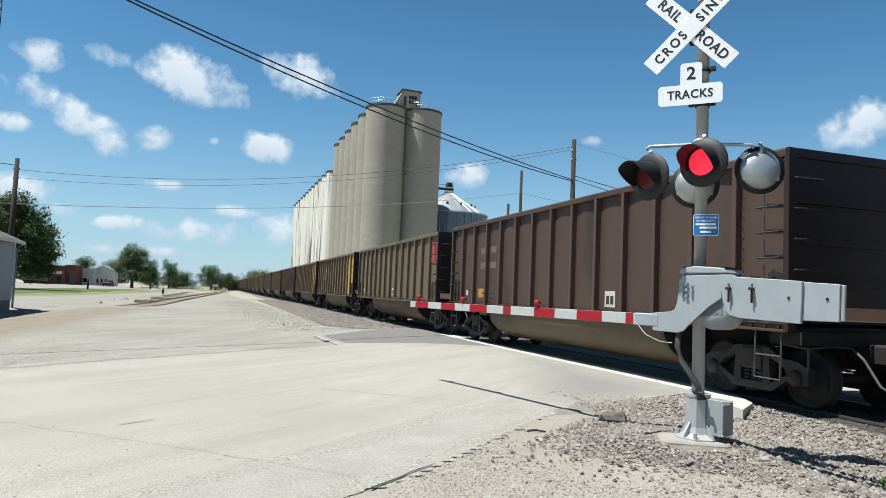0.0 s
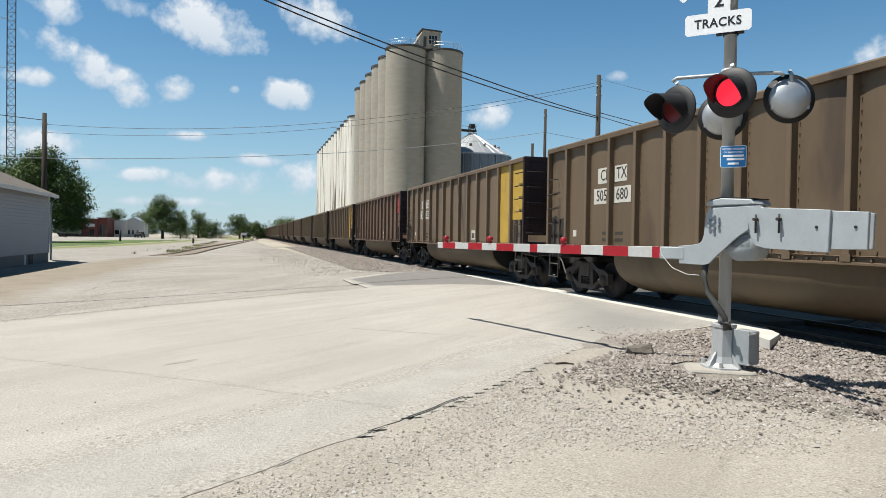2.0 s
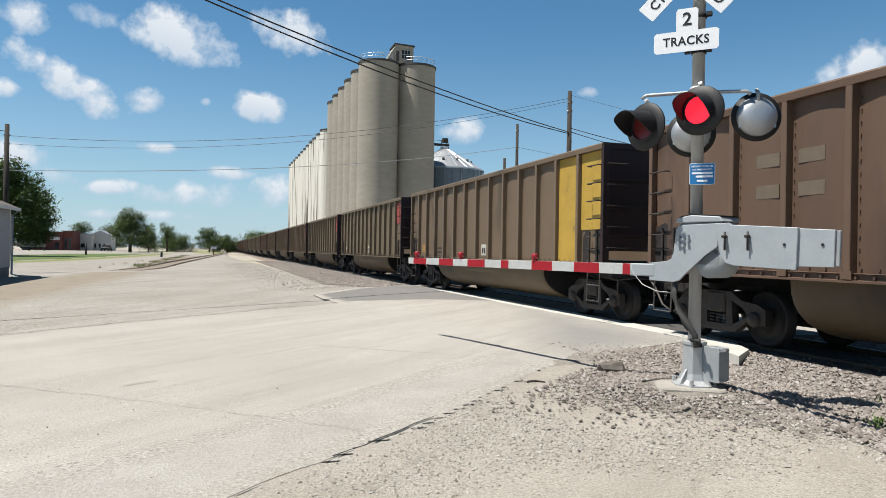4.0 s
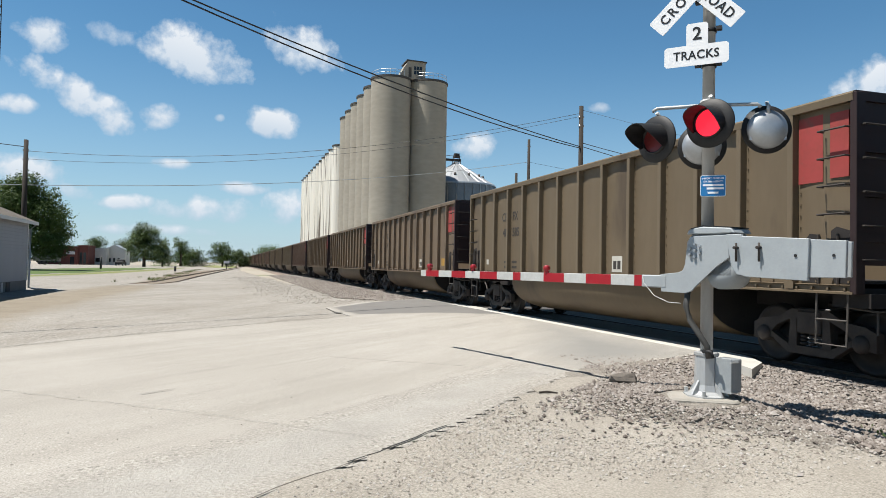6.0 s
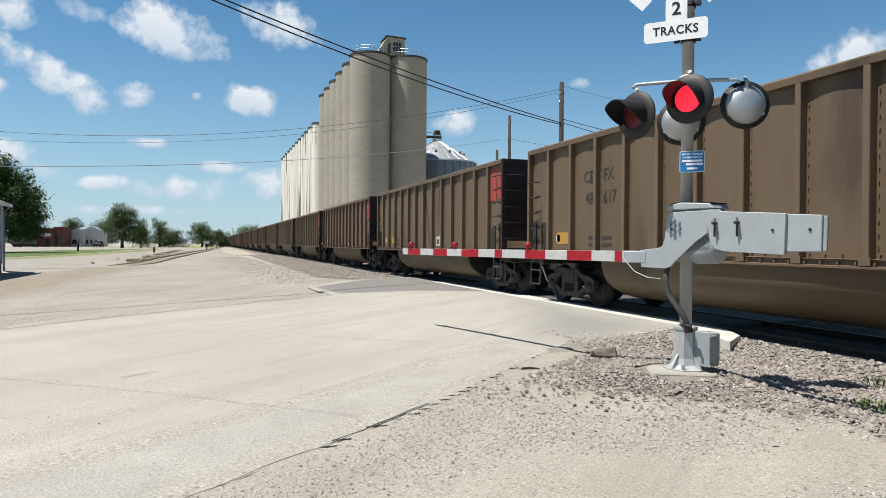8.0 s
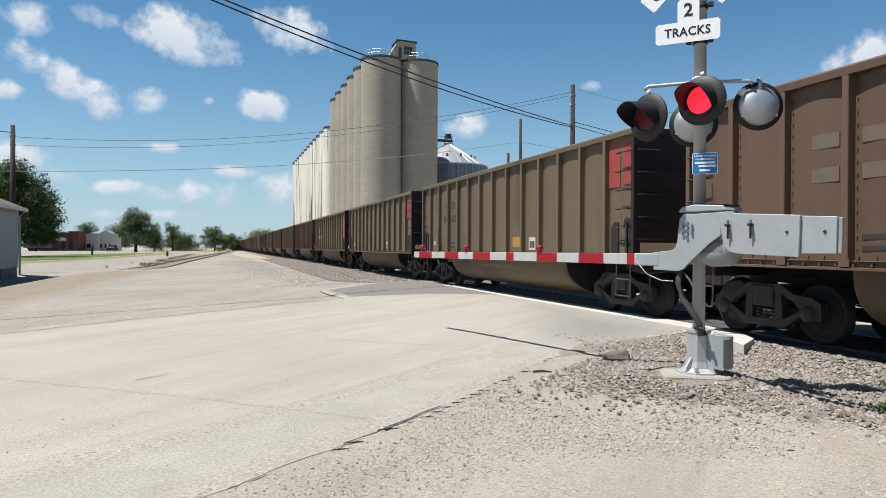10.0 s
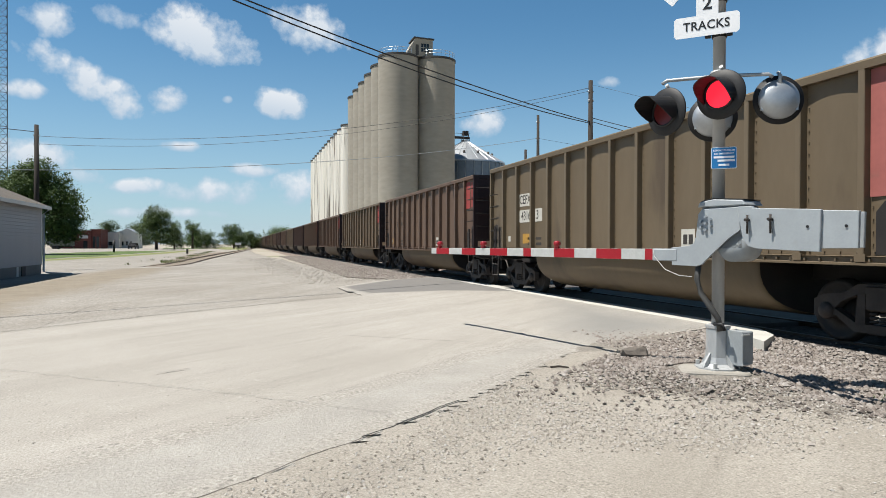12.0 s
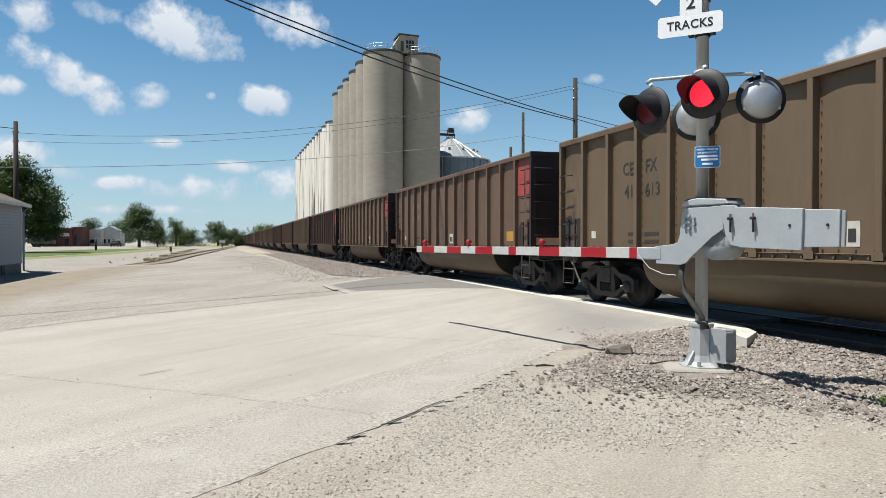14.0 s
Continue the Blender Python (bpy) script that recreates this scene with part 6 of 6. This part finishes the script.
    for k in range(1, NPAN):
        for s in (-0.1, 0.1):
            for j in range(14):
                z = Z_SIDE + 0.15 + j * 0.165
                y = -h + STEP * k + s
                box(bm, -(HW - 0.088), -(HW - 0.12), y - 0.010, y + 0.010, z - 0.013, z + 0.013)
    tagged(part("rivets", bm, BODY_M, car), kind="stuff")
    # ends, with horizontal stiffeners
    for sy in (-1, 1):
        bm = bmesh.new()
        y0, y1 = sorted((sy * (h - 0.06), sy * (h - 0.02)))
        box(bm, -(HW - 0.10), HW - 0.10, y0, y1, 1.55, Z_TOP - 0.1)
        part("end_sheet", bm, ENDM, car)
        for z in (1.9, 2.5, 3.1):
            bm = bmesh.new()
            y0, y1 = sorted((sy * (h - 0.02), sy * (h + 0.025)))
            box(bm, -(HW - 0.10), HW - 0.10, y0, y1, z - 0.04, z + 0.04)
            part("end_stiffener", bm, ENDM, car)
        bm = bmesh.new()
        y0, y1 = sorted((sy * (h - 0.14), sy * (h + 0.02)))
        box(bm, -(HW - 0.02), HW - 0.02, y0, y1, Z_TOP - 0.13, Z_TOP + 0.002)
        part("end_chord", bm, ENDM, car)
        bm = bmesh.new()
        y0, y1 = sorted((sy * (h - 0.5), sy * (h + 0.10)))
        box(bm, -(HW - 0.2), HW - 0.2, y0, y1, 0.98, 1.17)
        part("end_platform", bm, M["grime"], car, "grimy end platform")
        bm = bmesh.new()      # slanting floor plate over the truck
        prism(bm, [(-1.4, 1.17), (1.4, 1.17), (1.4, 1.24), (-1.4, 1.24)], *sorted((sy * (h - 2.5), sy * (h - 0.05))))
        part("floor_plate", bm, M["grime"], car)
        bm = bmesh.new()      # coupler and draft gear
        y0, y1 = sorted((sy * (h - 0.3), sy * (h + 0.55)))
        box(bm, -0.16, 0.16, y0, y1, 0.72, 1.02)
        y0, y1 = sorted((sy * (h + 0.5), sy * (h + 0.84)))
        box(bm, -0.14, 0.15, y0, y1, 0.70, 1.0)
        part("coupler", bm, M["grime"], car, "heavy knuckle coupler", bevel=0.03)
        bm = bmesh.new()
        tube(bm, [(-0.45, sy * (h + 0.1), 0.95), (-0.45, sy * (h + 0.3), 0.8), (-0.44, sy * (h + 0.55), 0.45), (-0.42, sy * (h + 0.8), 0.33)], 0.022, 8)
        part("brake_hose", bm, M["step_steel"], car, "grey air brake hose")
        bm = bmesh.new()
        tube(bm, [(-1.35, sy * (h - 0.35), 0.98), (-1.2, sy * (h + 0.03), 0.93), (-0.8, sy * (h + 0.07), 0.97), (-0.45, sy * (h + 0.1), 0.95)], 0.018, 6)
        tube(bm, [(-1.2, sy * (h + 0.03), 0.95), (-1.2, sy * (h + 0.03), 0.62)], 0.016, 6)
        part("air_pipe", bm, M["step_steel"], car, "bent grey air pipe across the end")
        # stirrup step below the corner
        bm = bmesh.new()
        ye = sy * (h - 0.12)
        yi = sy * (h - 0.62)
        tube(bm, [(-HW + 0.05, ye, 1.16), (-HW + 0.03, ye, 0.46), (-HW + 0.03, yi, 0.46), (-HW + 0.05, yi, 1.16)], 0.017, 6)
        tube(bm, [(-HW + 0.04, ye, 0.80), (-HW + 0.04, yi, 0.80)], 0.015, 6)
        part("stirrup", bm, M["step_steel"], car, "bent steel step below the corner")
        # grab irons up the side at the corner
        for k in range(5 if sy < 0 else 4):
            z = 1.86 + 0.385 * k
            bm = bmesh.new()
            ya, yb = sy * (h - 0.07), sy * (h - 0.52)
            tube(bm, [(-HW + 0.05, ya, z), (-HW - 0.06, ya, z), (-HW - 0.06, yb, z), (-HW + 0.05, yb, z)], 0.014, 6)
            part("grab_iron", bm, M["truck_steel"], car, "dark steel grab iron")
        for k in range(5):
            z = 1.62 + 0.45 * k
            bm = bmesh.new()
            tube(bm, [(-HW + 0.1, sy * (h - 0.02), z), (-HW + 0.1, sy * (h + 0.09), z), (-HW + 0.6, sy * (h + 0.09), z), (-HW + 0.6, sy * (h - 0.02), z)], 0.014, 6)
            part("grab_iron", bm, M["truck_steel"], car, "dark steel grab iron")
        bm = bmesh.new()      # ragged coal-dust gap in the lower corner of the side
        y0, y1 = sorted((sy * (h - 0.04), sy * (h - 0.92)))
        box(bm, -(HW - 0.094), -(HW - 0.102), y0, y1, 1.30, 1.86)
        prism(bm, [(0, 1.86), (0.88, 1.86), (0.75, 2.0), (0.5, 1.96), (0.3, 2.08), (0.1, 2.02)], -0.004, 0.003, Matrix(((0, 1, 0, -(HW - 0.0975)), (-sy, 0, 0, sy * (h - 0.04)), (0, 0, 1, 0), (0, 0, 0, 1))))
        op = part("dark_opening", bm, M["grime"], car, "black opening at the foot of the end")
        for a, b in ((0.30, 0.30), (0.62, 0.62)):
            bm = bmesh.new()
            tube(bm, [(-HW + 0.07, sy * (h - a), 1.28), (-HW + 0.07, sy * (h - b), 1.98)], 0.02, 6)
            part("post", bm, M["truck_steel"], op)
        bm = bmesh.new()
        tube(bm, [(-HW + 0.065, sy * (h - 0.05), 1.60), (-HW + 0.065, sy * (h - 0.72), 1.60)], 0.014, 6)
        part("bar", bm, M["truck_steel"], op)
    # the tub between the trucks: a rounded trough
    bm = bmesh.new()
    def trough(y, w, zb):
        return [bm.verts.new((w * math.cos(a), y, Z_SILL + 0.02 - (Z_SILL + 0.02 - zb) * math.sin(a) ** 0.75)) for a in [math.pi * k / 18 for k in range(19)]]
    stations = [(-4.32, 1.38, 0.28), (-4.28, 1.41, 0.25), (-4.2, 1.42, 0.24), (4.2, 1.42, 0.24), (4.28, 1.41, 0.25), (4.32, 1.38, 0.28)]
    rings = [trough(*s) for s in stations]
    for p, q in zip(rings, rings[1:]):
        for k in range(18):
            bm.faces.new((p[k], p[k + 1], q[k + 1], q[k])).smooth = True
    for ring in (rings[0], rings[-1]):
        bm.faces.new(ring).material_index = 1
    part("tub", bm, [M["tub"], M["grime"]], car, "rounded tub between the trucks")
    bm = bmesh.new()
    box(bm, -0.3, 0.3, -h + 0.3, h - 0.3, 0.86, 1.16)
    part("centre_sill", bm, M["grime"], car)
    bm = bmesh.new()      # coal heaped below the rim
    box(bm, -(HW - 0.12), HW - 0.12, -h + 0.1, h - 0.1, Z_SIDE + 0.02, Z_SIDE + 0.06)
    part("floor", bm, M["grime"], car)
    for sy in (-1, 1):
        truck(car, sy * (h - 1.22))
    return car


WHEEL_R, WB = 0.457, 1.78
WHEELS = []


def truck(car, y):
    bm = bmesh.new()
    box(bm, -1.1, 1.1, -0.22, 0.22, 0.52, 0.86)
    box(bm, -0.35, 0.35, -0.35, 0.35, 0.86, 0.98)
    t = part("truck", bm, M["truck_steel"], car, "four-wheel cast steel truck", pose(0, y, 0), 0.02)
    for sx in (-1, 1):
        bm = bmesh.new()
        m = Matrix(((0, 1, 0, sx * 1.0), (1, 0, 0, 0), (0, 0, 1, 0), (0, 0, 0, 1)))
        # upper and lower members with windows between
        for poly in ([(-1.12, 0.36), (-1.12, 0.62), (-0.95, 0.70), (-0.6, 0.74), (-0.62, 0.62), (-0.75, 0.50), (-0.72, 0.40)],
                     [(1.12, 0.36), (1.12, 0.62), (0.95, 0.70), (0.6, 0.74), (0.62, 0.62), (0.75, 0.50), (0.72, 0.40)],
                     [(-0.6, 0.74), (-0.35, 0.88), (0.35, 0.88), (0.6, 0.74), (0.62, 0.62), (0.34, 0.74), (-0.34, 0.74), (-0.62, 0.62)],
                     [(-0.75, 0.50), (-0.72, 0.40), (-0.42, 0.20), (0.42, 0.20), (0.72, 0.40), (0.75, 0.50), (0.38, 0.32), (-0.38, 0.32)],
                     [(-0.36, 0.76), (-0.24, 0.76), (-0.24, 0.30), (-0.40, 0.30)], [(0.36, 0.76), (0.24, 0.76), (0.24, 0.30), (0.40, 0.30)]):
            prism(bm, poly, -0.07, 0.07, m)
        fr = part("side_frame", bm, M["truck_steel"], t, "cast truck side frame")
        bm = bmesh.new()
        for yy_ in (-0.15, 0.0, 0.15):
            for k in range(6):
                z = 0.34 + k * 0.055
                lathe(bm, [(0.045, 0), (0.06, 0.012), (0.06, 0.03), (0.045, 0.042)], 8, pose(sx * 1.0, yy_, z))
        tagged(part("spring_nest", bm, M["truck_steel"], t), kind="stuff")
        for yy_ in (-WB / 2, WB / 2):
            bm = bmesh.new()
            lathe(bm, [(0.12, -0.09), (0.13, 0.06), (0.10, 0.10), (0.0, 0.115)], 16, pose(sx * 1.03, yy_, WHEEL_R, 0, 90 * sx, 0))
            part("bearing_cap", bm, M["truck_steel"], t)
    for i, yy_ in enumerate((-WB / 2, WB / 2)):
        bm = bmesh.new()
        for sx in (-1, 1):
            lathe(bm, [(0.0, 0.085), (0.16, 0.085), (0.17, 0.05), (0.36, 0.03), (0.39, 0.07), (WHEEL_R - 0.005, 0.07), (WHEEL_R, -0.03), (WHEEL_R + 0.028, -0.045), (WHEEL_R + 0.028, -0.07), (0.39, -0.07), (0.36, -0.04), (0.16, -0.06), (0, -0.06)], 32, pose(sx * 0.755, 0, 0, 0, 90 * sx, 0))
            for k in range(3):     # bolts near the hub
                a = 2 * math.pi * k / 3
                tube(bm, [(sx * 0.83, 0.09 * math.cos(a), 0.09 * math.sin(a)), (sx * 0.85, 0.09 * math.cos(a), 0.09 * math.sin(a))], 0.018, 6)
        tube(bm, [(-1.05, 0, 0), (1.05, 0, 0)], 0.085, 12)
        w = part("wheelset", bm, M["wheel_steel"], t, "pair of steel wheels on an axle", pose(0, yy_, WHEEL_R))
        WHEELS.append((w, i))



def side_plate(name, car, y0, y1, z0, z1, mat, label="", proud=0.004):
    """A painted field or a stencil on the side sheet."""
    bm = bmesh.new()
    box(bm, -(HW - 0.093) - proud, -(HW - 0.115), y0, y1, z0, z1)
    return part(name, bm, mat, car, label)


def side_words(text, size, mat, car, y, z, name="reporting_mark", align="CENTER"):
    # reads from the far end towards the near end: +y is left for who stands beside the track
    return words(text, size, mat, car, Matrix(((0, 0, -1, -(HW - 0.093) - 0.006), (-1, 0, 0, y), (0, 1, 0, z), (0, 0, 0, 1))), name, align, depth=0.001, stretch=0.92, bold=0.010)


# far-end mark (two halves either side of a rib), paint of the near end panels, plated marks, body
CARS = {-2: ("", "", "red", 0, 2), -1: ("", "", "red", 0, 2), 0: ("bars", "", "", 0, 2), 1: ("CI TX", "500 551", "red", 0, 1), 2: ("CI TX", "505 680", "yellow", 1, 0), 3: ("CI TX", "505 383", "yellow", 1, 3),
        4: ("CI TX", "", "red", 0, 4), 5: ("CI TX", "", "yellow", 0, 3), 6: ("CE FX", "48 558", "red", 0, 1), 7: ("CE FX", "48 585", "red", 0, 1), 8: ("CE FX", "4 342", "red", 0, 3), 9: ("CE FX", "48 617", "red", 0, 0),
        10: ("CE FX", "", "red", 0, 0), 11: ("CI TX", "", "red", 0, 4), 12: ("CI TX", "500 612", "red", 0, 1), 13: ("CI TX", "500 274", "red", 0, 1), 14: ("CE FX", "4316 3", "pink", 2, 1), 15: ("CI TX", "500 404", "red", 0, 4),
        16: ("CE FX", "41 613", "red", 0, 0), 17: ("CI TX", "", "red", 0, 4)}


def dress(car, n):
    top, low, paint, plated, body = CARS.get(n, ("bars", "", "red", 0, (4, 2, 4, 0, 4, 2, 3)[n % 7]))
    h = LEN / 2
    for o in car.children:
        if o.material_slots and o.material_slots[0].material == BODY_M and body:
            o.material_slots[0].link, o.material_slots[0].material = "OBJECT", BODY[body]
        elif o.material_slots and o.material_slots[0].material == RIBS[0] and body:
            o.material_slots[0].link, o.material_slots[0].material = "OBJECT", RIBS[body]
    # painted near-end panels
    if paint == "yellow":
        for k in (0, 1):
            side_plate("painted_panel", car, -h + STEP * k + 0.07, -h + STEP * (k + 1) - 0.07, Z_SIDE + 0.02 if k else 2.02, Z_TOP - 0.14, PAINT["yellow"], "dirty yellow end panel", 0.013)
    elif paint == "pink":
        side_plate("painted_panel", car, -h + 0.06, -h + STEP - 0.07, 2.06, Z_TOP - 0.14, PAINT["pink"], "faded pink painted panel", 0.013)
    elif paint:
        side_plate("painted_panel", car, -h + 0.14, -h + 0.44, 2.75, Z_TOP - 0.22, PAINT["red"], "faded red painted panel", 0.013)
        side_plate("painted_panel", car, -h + 0.56, -h + STEP - 0.08, 2.72, Z_TOP - 0.2, PAINT["red"], "faded red painted panel", 0.013)
    y1, y2 = h - 2.845 * STEP, h - 3.17 * STEP
    if top == "bars" or not low:
        for ya, yb in ((y1, y1 + 0.45), (y2 - 0.45, y2)):
            for z in (2.93, 2.46):
                side_plate("worn_mark", car, ya, yb, z - 0.1, z + 0.1, PAINT["pale"], "worn unreadable marking")
    else:
        drop = 0.21 if plated == 2 else 0.0
        for line, z in ((top, 2.93 - drop), (low, 2.46 - drop)):
            for y, half, side in zip((y1, y2), line.split(), (1, -1)):
                if plated == 2 and half in ("CE", "FX"):
                    if half == "CE":
                        half = "CEFX"
                    else:
                        continue
                w = max(0.30, 0.178 * len(half)) + 0.10
                if plated:
                    side_plate("mark_plate", car, *sorted((y - 0.05 * side, y + side * w)), z - 0.18, z + 0.18, PAINT["white"], "off-white patch behind the marking")
                side_words(half, 0.36, PAINT["mark"], car, y + 0.02 * side, z, align="RIGHT" if side > 0 else "LEFT")
    rnd = random.Random(100 + n)
    if n == 1:
        for text, num, z in (("LMT", "244600", 1.60), ("WT", "41400", 1.45)):
            side_words(text, 0.13, PAINT["mark"], car, y1 + 0.02, z, "weight_data", "RIGHT")
            side_words(num, 0.13, PAINT["mark"], car, y2 - 0.02, z, "weight_data", "LEFT")
    else:
        for ya, yb in ((y1, y1 + 0.22), (y2 - rnd.uniform(0.3, 0.5), y2)):
            for z in (1.60, 1.45):
                side_plate("line_of_print", car, ya, yb, z - 0.035, z + 0.035, PAINT["mark"], "unreadable weight data")
    if rnd.random() < 0.85 and n not in (1, 2, 3):
        k = rnd.choice((2, 3, 9, 13))
        side_plate("stencil_patch", car, h - STEP * k + 0.22, h - STEP * k + 0.74, 1.46, 1.74, PAINT["orange"], "faded orange patch")
    y = h - STEP * rnd.choice((8, 9, 10)) + STEP * 0.5
    pl = side_plate("data_plate", car, y - 0.2, y + 0.2, 1.38, 1.72, PAINT["white"], "small white data plate")
    for a in (-0.08, 0.08):
        side_plate("line_of_print", car, y + a - 0.06, y + a + 0.06, 1.44, 1.62, PAINT["mark"], "", 0.007)
    y = h - STEP * 1.35
    side_plate("inspection_label", car, y - 0.09, y + 0.09, 1.52, 1.68, PAINT["white"], "small white label")


SPEED, Y_END = 19.53, 7.918          # near end of car 0 at the start
proto = build_car()
TRAIN = {}
for n in range(-2, 42):
    car = proto if n == -2 else copy_thing(proto, Matrix())
    TRAIN[n] = car
for n, car in TRAIN.items():
    dress(car, n)


# ---- what moves ----
def motions():
    times = [0.0, 0.5, 1.0, 2.0, 4.0, 6.0, 8.0, 10.0, 10.5, 11.0, 11.5, 12.0, 13.0, 14.0]
    for n, car in TRAIN.items():
        rows = []
        for t in times:
            late = 1.75 if t == 11.0 else 0.0
            rows.append((t, pose(TRACK_X, Y_END + PITCH * n + LEN / 2 - SPEED * t + late, RAIL_Z)))
        walk(car, rows)
    # wheels roll with the train; all the wheelsets in one place of a truck turn alike
    turn_rate = math.degrees(SPEED / WHEEL_R)
    for place in (0, 1):
        y = (-WB / 2, WB / 2)[place]
        alike = [o for car in TRAIN.values() for o in car.children_recursive if o.name.startswith("wheelset") and (o.matrix_basis.translation.y > 0) == (place == 1)]
        walk(alike[0], [(k / FPS, pose(0, y, WHEEL_R, turn_rate * k / FPS)) for k in range(14 * FPS + 1)])
        keys = alike[0].animation_data
        for o in alike[1:]:
            o.rotation_mode = "QUATERNION"
            o.animation_data_create()
            o.animation_data.action = keys.action
            o.animation_data.action_slot = keys.action_slot
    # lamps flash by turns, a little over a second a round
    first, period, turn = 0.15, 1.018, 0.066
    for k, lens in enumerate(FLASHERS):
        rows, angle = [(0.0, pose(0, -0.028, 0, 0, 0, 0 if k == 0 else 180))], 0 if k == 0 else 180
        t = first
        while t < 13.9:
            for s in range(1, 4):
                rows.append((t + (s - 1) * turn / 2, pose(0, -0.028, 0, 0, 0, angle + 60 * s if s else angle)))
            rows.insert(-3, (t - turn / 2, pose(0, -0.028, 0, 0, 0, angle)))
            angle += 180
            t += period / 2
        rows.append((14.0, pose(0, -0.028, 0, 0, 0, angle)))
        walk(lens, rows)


motions()
